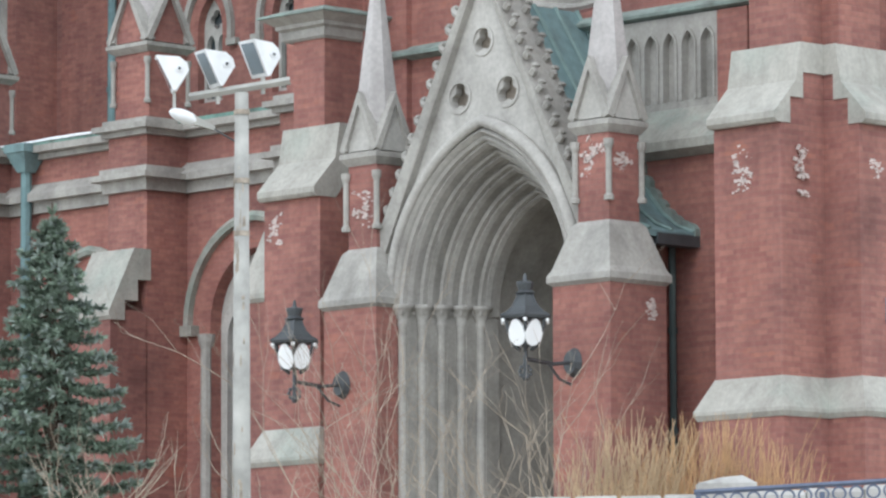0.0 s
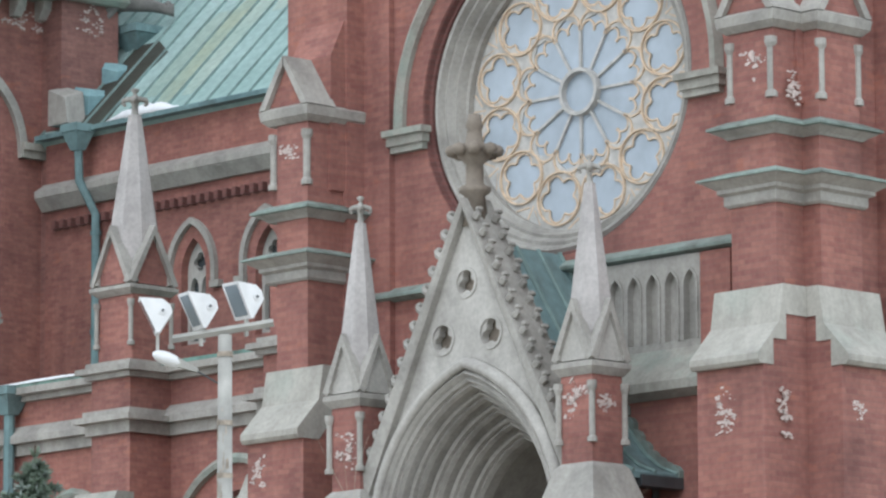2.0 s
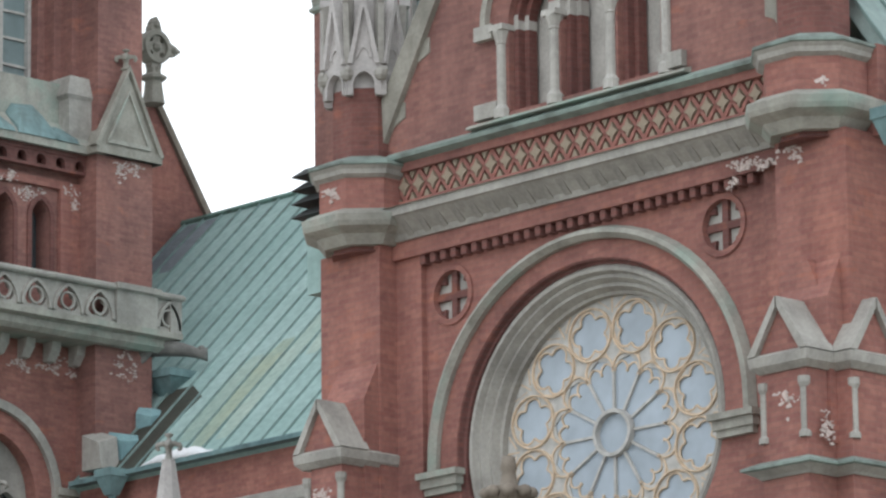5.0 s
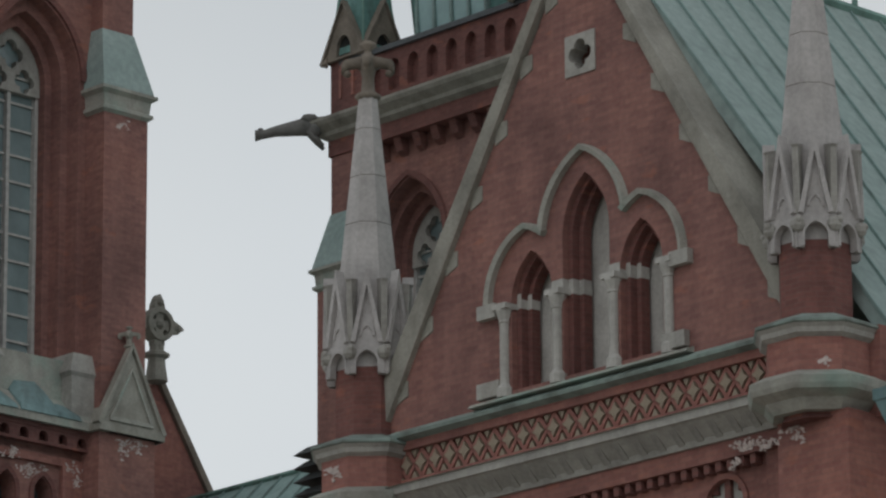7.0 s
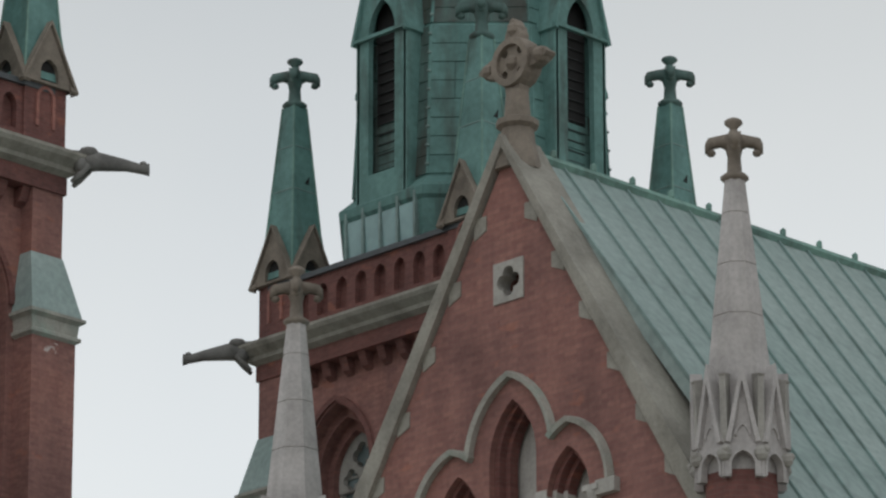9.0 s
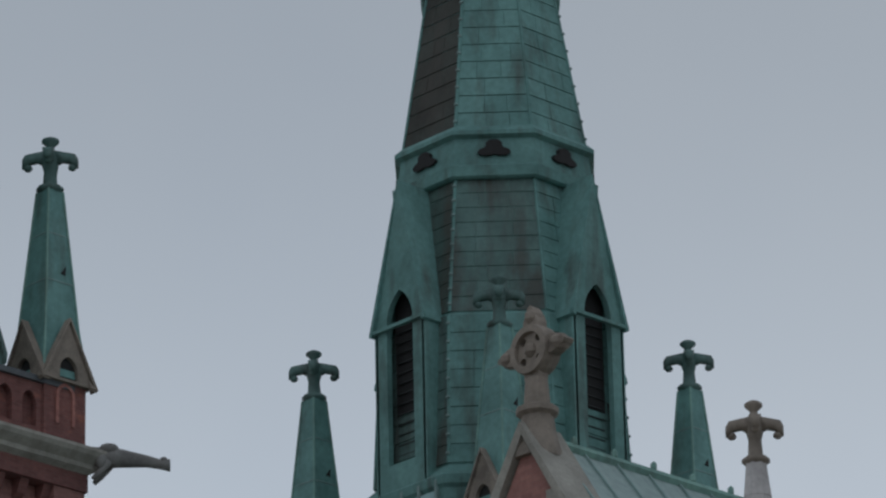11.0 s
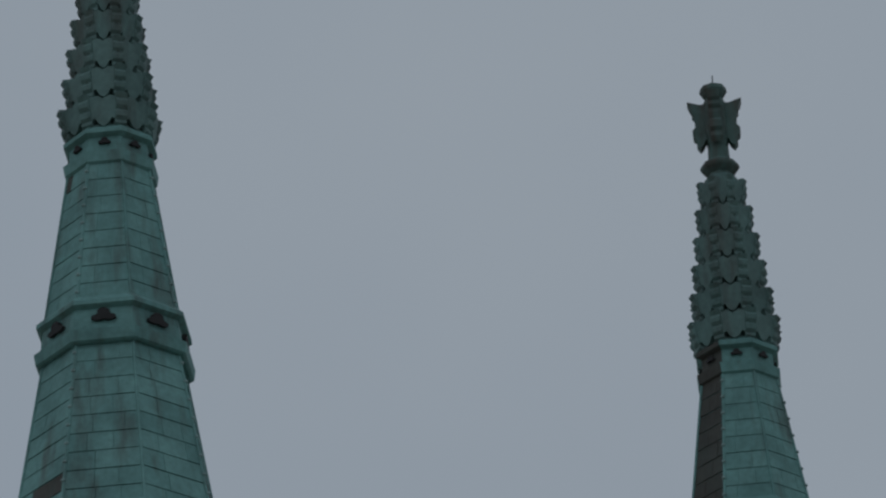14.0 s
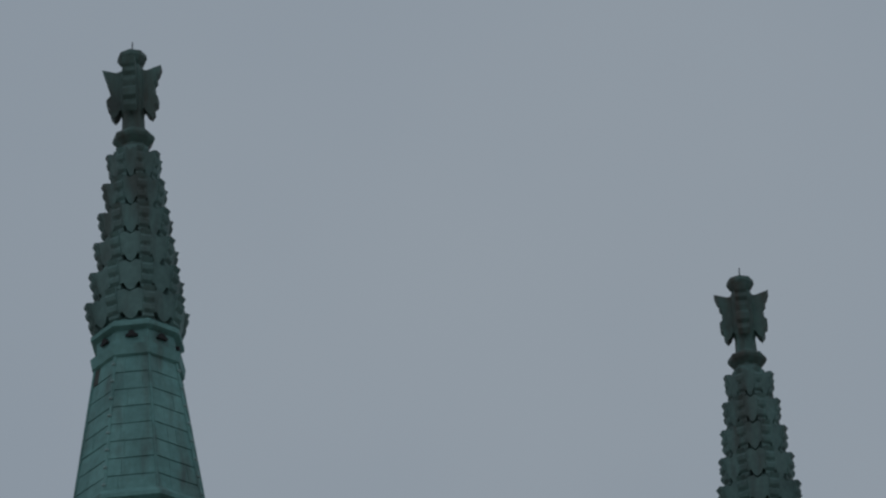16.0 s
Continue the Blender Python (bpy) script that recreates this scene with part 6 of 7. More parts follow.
# arch orders stepping back
for i in range(5):
    w = 2.0 - 0.15 * i
    y = FY - 0.08 + 0.3 * i
    rise = 2.66 - 0.19 * i
    prof = []
    for o, dd in ((0.12, 0.0), (0.07, -0.06), (0.03, 0.0), (0.01, 0.05), (-0.03, 0.0), (-0.07, 0.04), (-0.08, 0.12), (-0.12, 0.1), (-0.15, 0.18)):
        prof.append((o, y + dd))
    g = Geo().strip(arch_path(AX, SP, w, rise, 14), prof + [(-0.15, y + 0.4), (0.12, y + 0.4)])
    part("arch_order", g, STONE if i else STONE_PALE, PO, "moulded stone arch order")
    for s in (-1, 1):
        g = Geo()
        g.lathe(AX + s * (w - 0.03), y + 0.08, [(0.12, GROUND), (0.12, GROUND + 0.4), (0.085, GROUND + 0.5), (0.085, SP - 0.32), (0.1, SP - 0.28), (0.1, SP - 0.22), (0.09, SP - 0.2), (0.17, SP - 0.02), (0.19, SP), (0.19, SP + 0.06)], 10)
        part("jamb_shaft", g, STONE, PO, "slim stone jamb shaft with capital", True)
    g = Geo()
    for s in (-1, 1):
        xa, xb = sorted((AX + s * (w - 0.12), AX + s * (w + 0.2)))
        g = Geo().box(xa, xb, y + 0.1, y + 0.4, GROUND, SP - 0.1)
        g.box(xa - 0.03, xb + 0.03, y - 0.04, y + 0.4, SP - 0.1, SP)
        part("jamb_step", g, STONE, PO)
g = Geo().strip(arch_path(AX, SP, 2.14, 2.84, 14, SP - 0.3), [(-0.03, FY - 0.16), (0.08, FY - 0.2), (0.16, FY - 0.1), (0.16, FY + 0.02), (-0.03, FY + 0.02)])
part("outer_hood", g, STONE_PALE, PO, "pale stone outer hood", True)
# the shade deep in the arch is put into this wall's darker stone
part("door_wall", Geo().slab([(AX - 2.0, GROUND), (AX + 2.0, GROUND), (AX + 2.0, SP + 2.4), (AX - 2.0, SP + 2.4)], [lancet(AX, GROUND + 0.01, 8.3, 0.9, 1.2)], 0.9, 1.1), STONE_BROWN, PO, "stone tympanum wall, arch shade put into its brown colour")
WOOD = plain_material("dark_oak", (0.2, 0.165, 0.13), 0.7, 0, 0.25, 3)
for s in (-1, 1):
    x0, x1 = sorted((AX + s * 0.02, AX + s * 0.92))
    part("door_leaf", Geo().box(x0, x1, 0.95, 1.05, GROUND, 8.9), WOOD, PO, "dark oak door leaf")
part("porch_vault", Geo().strip(arch_path(AX, SP, 1.36, 1.96, 12, GROUND), [(0.0, -0.75), (0.085, -0.75), (0.085, 1.0), (0.0, 1.0)]), STONE, PO, "plain stone lining of the passage")
for xa in (AX - 2.55, AX + 2.1):
    part("porch_side", Geo().box(xa, xa + 0.45, FY + 0.3, -0.2, GROUND, 10.2), BRICK, PO)
# crocketed rake
for s in (-1, 1):
    g = Geo().strip([((AX + s * 2.62, 9.95), (s * 0.88, 0.48)), ((AX, 14.95), (0, 0.6))], [(-0.14, FY - 0.14), (0.14, FY - 0.18), (0.2, FY + 0.1), (0.2, FY + 0.5), (-0.14, FY + 0.5)])
    rk = part("rake_coping", g, STONE, PO, "grey stone rake with leaf crockets")
    for i in range(17):
        f = (i + 0.6) / 17.6
        x, z = AX + s * (2.62 * (1 - f) + 0.15), 9.95 + 5.0 * f + 0.08
        for y in (FY - 0.08, FY + 0.36):
            g = Geo().tube([(x - s * 0.05, y, z - 0.05), (x + s * 0.03, y - 0.01, z + 0.01), (x + s * 0.06, y, z + 0.08)], 0.07, 6, 0.055)
            g.ball(x + s * 0.02, y + 0.02, z + 0.08, 0.06, 0.08, 0.05, 6, 4)
            part("crocket", g, STONE, rk)
g = Geo()
g.lathe(AX, FY + 0.15, [(0.22, 14.6), (0.17, 15.1), (0.26, 15.16), (0.26, 15.24), (0.15, 15.3), (0.14, 15.62), (0.3, 15.76), (0.3, 15.92), (0.15, 15.98), (0.11, 16.2), (0.14, 16.25), (0.1, 16.45)], 8)
for k in range(8):
    a = k * math.pi / 4
    g.ball(AX + 0.36 * math.cos(a), FY + 0.15 + 0.36 * math.sin(a), 15.84, 0.13, 0.13, 0.11, 6, 4)
part("porch_finial", g, STONE_BROWN, PO, "carved stone finial", True)
# copper roof, bell-cast at the eaves
for s in (-1, 1):
    prof = [(0.0, 14.35), (1.66, 11.78), (2.02, 11.18), (2.39, 10.76), (2.72, 10.52), (3.08, 10.38)]
    g = Geo().loft([[(AX + s * x, FY + 0.35, z) for x, z in prof] + [(AX + s * x, FY + 0.35, z - 0.1) for x, z in prof[::-1]],
                    [(AX + s * x, PY, z) for x, z in prof] + [(AX + s * x, PY, z - 0.1) for x, z in prof[::-1]]])
    rf = part("porch_roof", g, APRON, PO, "verdigris copper porch roof")
    for i in range(4):
        y = FY + 0.6 + 0.5 * i
        part("standing_seam", Geo().tube([(AX + s * x, y, z + 0.02) for x, z in prof], 0.035, 5), SEAM, rf)
    for i in range(9):
        x = 1.62 + 0.165 * i
        z = float(np.interp(x, [p[0] for p in prof], [p[1] for p in prof]))
        part("flashing_step", Geo().prism([(AX + s * x, z - 0.02), (AX + s * (x + 0.165), z - 0.12), (AX + s * (x + 0.165), z + 0.03), (AX + s * (x + 0.1), z + 0.1), (AX + s * x, z + 0.14)], -0.34, -0.2), COPPER_THIN, rf, "stepped lead-grey wall flashing")
    part("gutter", Geo().box(*sorted((AX + s * 2.86, AX + s * 3.11)), FY + 0.75, -0.235, 10.16, 10.34), IRON, rf, "dark eaves gutter")
pipe = part("downpipe", Geo().tube([(AX + 2.74, -0.5, 10.3), (AX + 2.74, -0.5, 4.5)], 0.06, 8), PIPE_DARK, PO, "dark weathered downpipe")
for z in (5.6, 7.2, 8.8):
    part("pipe_clip", Geo().lathe(AX + 2.74, -0.5, [(0.08, z), (0.08, z + 0.1)], 8), PIPE_DARK, pipe)


def porch_buttress(cx):
    cy = FY + 0.1
    b = part("porch_buttress", Geo().square(cx, cy, [(0.63, GROUND), (0.63, 9.5)]), BRICK, PO, "brick buttress with stone cap and pinnacle")
    g = Geo().square(cx, cy, [(0.63, 9.46), (0.7, 9.52), (0.7, 9.62), (0.64, 9.72), (0.42, 10.4), (0.345, 10.48)])
    part("buttress_cap", g, STONE, b, "pyramidal grey stone cap")
    part("pinnacle_shaft", Geo().square(cx, cy, [(0.34, 10.3), (0.34, 11.95)]), BRICK, b)
    square_pinnacle(b, cx, cy, 12.0, 0.4, 3.3)


porch_buttress(AX + 2.66)
porch_buttress(AX - 2.68)


# ---- salt bloom and patched mortar on the brick ----
def salt(parent, m, w, h, n, seed):
    """A ragged patch of pale bricks and mortar, 3 mm proud; local x, z in the wall's plane, -y outwards."""
    rng = random.Random(seed)
    g = Geo(m)
    a = z = 0.0
    for i in range(n * 4):
        if i % 11 == 0:
            a, z = rng.gauss(0, w * 0.22), rng.gauss(0, h * 0.28)
        a, z = a + rng.gauss(0, 0.05), z + rng.gauss(0, 0.035)
        if abs(a) > w * 0.55 or abs(z) > h * 0.75:
            a, z = rng.gauss(0, w * 0.15), rng.gauss(0, h * 0.2)
        r, e = rng.uniform(0.006, 0.03), -0.004 - 0.0002 * i
        blob = [(a + 1.5 * r * rng.uniform(0.6, 1.2) * math.cos(v), z + r * rng.uniform(0.5, 1.2) * math.sin(v)) for v in (math.pi / 3 * q for q in range(6))]
        g.add([(p, e, q) for p, q in blob] + [(p, 0.02, q) for p, q in blob], [(0, 1, 2, 3, 4, 5)] + [(q, q + 6, (q + 1) % 6 + 6, (q + 1) % 6) for q in range(6)])
    ob = part("salt_patch", g, SALT, parent, "white salt bloom on the bricks")
    ob["kind"] = "stuff"


def wall_y(x, y, z):
    return Matrix.Translation((x, y, z))


def turret_face(cx, cy, z, deg):
    """The face of an eight-sided drum that looks towards that bearing, half a metre and more from its axis."""
    return Matrix.Translation((cx, cy, z)) @ pose(0, 0, 0, 0, 0, deg) @ Matrix.Translation((0, -0.815, 0))


def wall_x(x, y, z):
    return Matrix.Translation((x, y, z)) @ pose(0, 0, 0, 0, 0, 90)


for i, (pa, m, w, h, n) in enumerate((
        (TR, wall_y(-5.8, -1.7, 11.0), 0.35, 0.5, 16), (TR, wall_y(4.97, -1.7, 11.05), 0.4, 0.6, 22), (TR, wall_x(5.85, -1.3, 11.2), 0.3, 0.9, 20),
        (TR, wall_x(6.5, -0.3, 11.05), 0.3, 0.3, 8), (PO, wall_x(AX + 3.29, -1.55, 9.0), 0.3, 0.6, 16), (PO, wall_y(AX + 2.66, -2.19, 11.55), 0.5, 0.5, 26),
        (PO, wall_x(AX + 3.0, -1.85, 11.5), 0.4, 0.4, 18), (PO, wall_y(AX - 2.68, -2.19, 11.25), 0.5, 0.7, 26), (TR, wall_y(-5.75, -1.12, 16.6), 0.6, 0.25, 14),
        (TR, wall_y(5.1, -1.12, 16.6), 0.6, 0.4, 16), (TR, wall_x(5.67, -0.75, 16.2), 0.3, 0.7, 16), (TR, wall_y(AX + 3.7, -0.004, 20.95), 1.1, 0.14, 22),
        (TR, wall_y(AX - 5.3, -0.82, 22.05), 0.5, 0.3, 16), (TR, wall_y(AX + 3.5, -0.004, 20.6), 0.4, 0.3, 8),
        (TR, turret_face(AX + 5.32, 0, 21.8, 45), 0.6, 0.12, 7), (TR, wall_y(AX + 5.0, -0.3, 20.8), 0.7, 0.25, 18), (TR, wall_y(AX + 4.4, -0.1, 20.85), 0.7, 0.15, 14),
        (TOWER_A, wall_x(-31.85, 13.3, 29.1), 0.9, 0.35, 30), (TOWER_A, wall_x(-31.73, 14.5, 29.1), 0.5, 0.5, 20), (TOWER_A, wall_x(-31.14, 15.6, 29.85), 0.8, 0.4, 22),
        (TOWER_A, wall_x(-31.14, 15.7, 25.1), 0.9, 0.6, 26), (TOWER_A, wall_x(-31.32, 15.5, 37.9), 0.4, 0.4, 8), (TOWER_A, wall_x(-31.73, 12.6, 29.4), 0.6, 0.2, 14),
        (TOWER_A, wall_x(-31.85, 13.2, 24.95), 3.0, 0.2, 24), (TOWER_A, wall_x(-31.14, 15.9, 30.0), 0.6, 0.3, 16), (TOWER_A, wall_x(-31.85, 14.3, 25.0), 0.9, 0.5, 24))):
    salt(pa, m, w, h, n, i)

downpipe(TOWER_A, [(-31.1, 17.05, 24.88), (-31.1, 17.0, 23.7), (-31.1, 17.2, 22.9), (-30.6, 17.3, 22.2)], 0.17)

# ---- lanterns on the porch ----
OPAL = plain_material("opal_glass", (0.86, 0.87, 0.88), 0.3, 0, 0.05, 3)


def lantern(x, wall, z):
    """Bracketed iron lantern with four opal shades, held out from the wall."""
    y = wall - 1.05
    L = thing("wall_lantern", (x, wall, z - 0.6), "black iron wall lantern with white opal shades", "lantern", "porch lanterns")
    part("wall_plate", Geo().loft([[(x + 0.19 * math.cos(a), wall + 0.02, z - 0.5 + 0.24 * math.sin(a)) for a in (i * math.pi / 6 for i in range(12))],
                                   [(x + 0.14 * math.cos(a), wall - 0.08, z - 0.5 + 0.18 * math.sin(a)) for a in (i * math.pi / 6 for i in range(12))]]), IRON, L)
    g = Geo().tube([(x, wall - 0.05, z - 0.5), (x, wall - 0.45, z - 0.55), (x, y, z - 0.5)], 0.035, 6)
    g.tube([(x, wall - 0.05, z - 0.85), (x, wall - 0.3, z - 0.78), (x, wall - 0.55, z - 0.55)], 0.022, 6)
    for k in range(9):
        a = k * 0.7
        g.ball(x, y - 0.12 * math.cos(a), z - 0.7 + 0.1 * math.sin(a), 0.035, None, None, 5, 3)
    part("bracket", g, IRON, L, "scrolled iron bracket")
    g = Geo().lathe(x, y, [(0.03, z - 0.85), (0.06, z - 0.8), (0.035, z - 0.7), (0.035, z - 0.32), (0.1, z - 0.28), (0.12, z - 0.24)], 8)
    part("stem", g, IRON, L)
    eave = [(0.43, z + 0.12), (0.45, z + 0.16), (0.34, z + 0.215), (0.23, z + 0.31), (0.16, z + 0.43), (0.13, z + 0.52)]
    roof = part("roof", Geo().lathe(x, y, eave, 6, radians(15)), IRON, L, "concave six-sided iron lantern roof")
    g = Geo().lathe(x, y, [(0.13, z + 0.5), (0.17, z + 0.53), (0.11, z + 0.57), (0.12, z + 0.61), (0.14, z + 0.68), (0.14, z + 0.71), (0.04, z + 0.73), (0.02, z + 0.84)], 10)
    part("roof_crown", g, IRON, roof)
    for k in range(6):
        a = k * math.pi / 3 - radians(15)
        m = Matrix.Translation((x, y, z)) @ Matrix.Rotation(a + math.pi / 2, 4, "Z") @ Matrix.Translation((0, -0.245, -0.1)) @ Matrix.Rotation(radians(15), 4, "X")
        pane = [(0.142 * math.cos(q) * (1.0 - 0.12 * math.sin(q) + 0.1 * math.cos(4 * q) * (math.sin(q) > 0)), 0.215 * math.sin(q)) for q in (i * math.pi / 9 for i in range(18))]
        part("opal_pane", Geo(m).prism(pane, -0.03, 0.012), OPAL, L, "white opal glass pane")
        b = a + math.pi / 6
        c, n = math.cos(b), math.sin(b)
        part("glazing_rib", Geo().tube([(x + 0.1 * c, y + 0.1 * n, z - 0.36), (x + 0.22 * c, y + 0.22 * n, z - 0.28), (x + 0.31 * c, y + 0.31 * n, z - 0.05), (x + 0.36 * c, y + 0.36 * n, z + 0.14)], 0.028, 6), IRON, L)
        part("globe_knob", Geo().ball(x + 0.4 * c, y + 0.4 * n, z + 0.09, 0.036, None, None, 6, 4), OPAL, L)
        part("roof_rib", Geo().tube([(x + r * c, y + r * n, h) for r, h in eave[1:]], 0.018, 5), IRON, roof)
    L.scale = (0.99, 0.99, 0.99)


lantern(AX + 2.5, FY - 0.56, 8.74)
lantern(AX - 2.85, FY - 0.56, 8.72)

# ---- lamp post with floodlights ----
RIGHT = Vector((0.69, 0.722, 0))
PAINT = plain_material("worn_white_paint", (0.38, 0.375, 0.35), 0.7, 0.1, 0.28, 2.5)
WHITE = plain_material("white_lamp_housing", (0.72, 0.73, 0.74), 0.45, 0, 0.08, 5)
RUST = plain_material("rust", (0.33, 0.285, 0.235), 0.9, 0, 0.4, 9)
LENS = glass_material("lamp_glass", (0.2, 0.24, 0.27), 0.1)
px, py = 11.18, -17.38
pz = ground_height(px, py)
POST = thing("floodlight_post", (px, py, pz), "peeling white-painted steel post with three floodlights", "lamp post")
shaft = part("post", Geo().lathe(px, py, [(0.2, pz - 0.1), (0.2, pz + 0.15), (0.135, pz + 0.2), (0.115, 5.2), (0.085, 10.12)], 12), PAINT, POST, "", True)
g = Geo()
rng = random.Random(5)
for i in range(40):
    a, z = rng.uniform(-2.6, -0.4), rng.uniform(4.6, 9.2)
    r = np.interp(z, [5.2, 10.12], [0.117, 0.087])
    w, h = rng.uniform(0.04, 0.22), rng.uniform(0.015, 0.14)
    g.add([(px + r * math.cos(a + s * w), py + r * math.sin(a + s * w), z + q * h) for s, q in ((-1, -1), (1, -0.7), (0.7, 1), (-0.8, 0.8))], [(0, 1, 2, 3)])
rust = part("rust_patch", g, RUST, shaft, "brown rust patches")
rust["kind"] = "stuff"
d = RIGHT.to_tuple()
bar_c = Vector((11.17, -17.405, 10.17))
l, r = bar_c - RIGHT * 0.62 + Vector((0, 0, -0.1)), bar_c + RIGHT * 0.62 + Vector((0, 0, 0.1))
part("crossbar", Geo().tube([tuple(l), tuple(r)], 0.05, 4), PAINT, POST)
for z in (9.85, 9.0, 8.35):
    part("band", Geo().lathe(px, py, [(0.1, z), (0.1, z + 0.06)], 12), RUST, POST)
turn = math.degrees(math.atan2(RIGHT.y, RIGHT.x))
for off, dz, tw in ((-0.84, 0.22, 6), (-0.3, 0.28, 26), (0.26, 0.4, 40)):
    c = bar_c + RIGHT * off + Vector((0, 0, dz))
    m = Matrix.Translation(c) @ pose(0, 0, 0, 0, 0, turn + tw) @ Matrix.Scale(0.93, 4)
    out = [(-0.21, 0.2), (0.1, 0.18), (0.2, 0.1), (0.23, 0.0), (0.06, -0.27), (0.02, -0.27)]
    f = part("floodlight", Geo(m).prism(out, -0.13, 0.22), WHITE, POST, "white wedge-shaped floodlight")
    g = Geo(m)
    g.add([(-0.196, -0.09, 0.16), (-0.196, 0.18, 0.16), (-0.006, 0.18, -0.23), (-0.006, -0.09, -0.23)], [(0, 1, 2, 3)])
    part("lens", g, LENS, f, "dark glass front")
    part("pivot", Geo(m @ Matrix.Translation((0.1, 0, 0.02)) @ Matrix.Rotation(math.pi / 2, 4, "X")).lathe(0, 0, [(0.05, 0.12), (0.05, 0.15)], 10), WHITE, f)
    part("pivot_bolt", Geo(m @ Matrix.Translation((0.1, 0, 0.02)) @ Matrix.Rotation(math.pi / 2, 4, "X")).lathe(0, 0, [(0.02, 0.15), (0.02, 0.165)], 8), IRON, f)
    g = Geo(m)
    g.box(0.02, 0.06, -0.02, 0.03, -0.5, -0.18)
    part("yoke", g, PAINT, f)
e = Vector((10.73, -17.92, 9.82))
m = Matrix.Translation(e) @ pose(0, 0, 0, 0, 0, turn) @ Matrix.Rotation(radians(22), 4, "Y")
head = part("street_light", Geo(m).ball(0, 0, 0, 0.2, 0.12, 0.085, 12, 8), WHITE, POST, "white cobra-head street light", True)
part("light_tail", Geo(m).loft([[(0.12, -0.07, -0.05), (0.12, 0.07, -0.05), (0.12, 0.07, 0.06), (0.12, -0.07, 0.06)], [(0.4, -0.03, -0.02), (0.4, 0.03, -0.02), (0.4, 0.03, 0.03), (0.4, -0.03, 0.03)]]), PAINT, head)
part("light_arm", Geo().tube([tuple(m @ Vector((0.35, 0, 0))), (px - 0.06, py - 0.05, 9.52)], 0.012, 6), IRON, POST)

# ---- planting ----
NEEDLE = plain_material("blue_spruce_needles", (0.189, 0.245, 0.1875), 0.8, 0, 0.4, 3)
NEEDLE_TIP = plain_material("pale_spruce_tips", (0.25, 0.295, 0.265), 0.8, 0, 0.3, 3)
BARK = plain_material("spruce_bark", (0.1, 0.07, 0.05), 0.9, 0, 0.3, 6)


def spruce(x, y, top):
    z0 = ground_height(x, y)
    S = thing("spruce_tree", (x, y, z0), "blue-grey spruce with drooping needle branches", "tree")
    part("trunk", Geo().tube([(x, y, z0 - 0.1), (x, y, (z0 + top) / 2), (x, y, top + 0.05)], 0.14, 8, 0.012), BARK, S)
    rng = random.Random(11)
    dark, pale, wood = Geo(), Geo(), Geo()

    def tuft(p, d, l, n, geo):
        for _ in range(n):
            v = (d + Vector((rng.gauss(0, 0.55), rng.gauss(0, 0.55), rng.gauss(0, 0.5)))).normalized() * l * rng.uniform(0.6, 1.15)
            s = v.cross(Vector((rng.gauss(0, 1), rng.gauss(0, 1), rng.gauss(0, 1)))).normalized() * l * 0.14
            k = len(geo.v)
            geo.v += [tuple(p - s), tuple(p + s), tuple(p + v * 0.6 + s * 0.9), tuple(p + v)]
            geo.f += [(k, k + 1, k + 2, k + 3)]
    h = top - z0
    nb = 125
    for i in range(nb):
        f = (i / nb) ** 0.8
        z = z0 + 0.35 + (h - 0.5) * f
        reach = (1.38 * (1 - f) ** 0.8 + 0.1) * rng.uniform(0.62, 1.14)
        a = i * 2.399 + rng.uniform(-0.4, 0.4)
        d = Vector((math.cos(a), math.sin(a), 0))
        pts = [Vector((x, y, z)) + d * reach * u + Vector((0, 0, -0.28 * reach * u + 0.22 * reach * u * u)) for u in (0, 0.35, 0.7, 1.0)]
        wood.tube([tuple(q) for q in pts], 0.022, 4, 0.006)
        steps = max(4, int(reach * 13))
        for j in range(steps):
            u = 0.12 + 0.88 * (j + rng.random()) / steps
            q = pts[0].lerp(pts[-1], u) + Vector((0, 0, -0.08 * math.sin(u * 3.1) * reach))
            for sgn in (-1, 0, 1):
                t = (d * 0.7 + Vector((-d.y, d.x, 0)) * sgn * 0.9 + Vector((0, 0, -0.12 + 0.2 * u))).normalized()
                e = q + t * 0.12 * reach * (1.1 - u)
                tuft(e, t, 0.135, 11, pale if (u > 0.72 and rng.random() < 0.5) else dark)
    tuft(Vector((x, y, top - 0.1)), Vector((0, 0, 1)), 0.16, 20, dark)
    part("branch", wood, BARK, S)["kind"] = "stuff"
    part("crown", dark, NEEDLE, S, "blue-green needles")["kind"] = "stuff"
    part("crown_tip", pale, NEEDLE_TIP, S, "pale blue needle tips")["kind"] = "stuff"


spruce(7.42, -17.3, 9.05)
spruce(6.3, -18.7, 6.6)

TWIG = plain_material("bare_tan_twigs", (0.36, 0.30, 0.235), 0.85, 0, 0.3, 5)
SHOOT = plain_material("golden_shoots", (0.46, 0.29, 0.15), 0.85, 0, 0.35, 2)
SHOOT_TAN = plain_material("straw_shoots", (0.42, 0.31, 0.19), 0.85, 0, 0.3, 2)


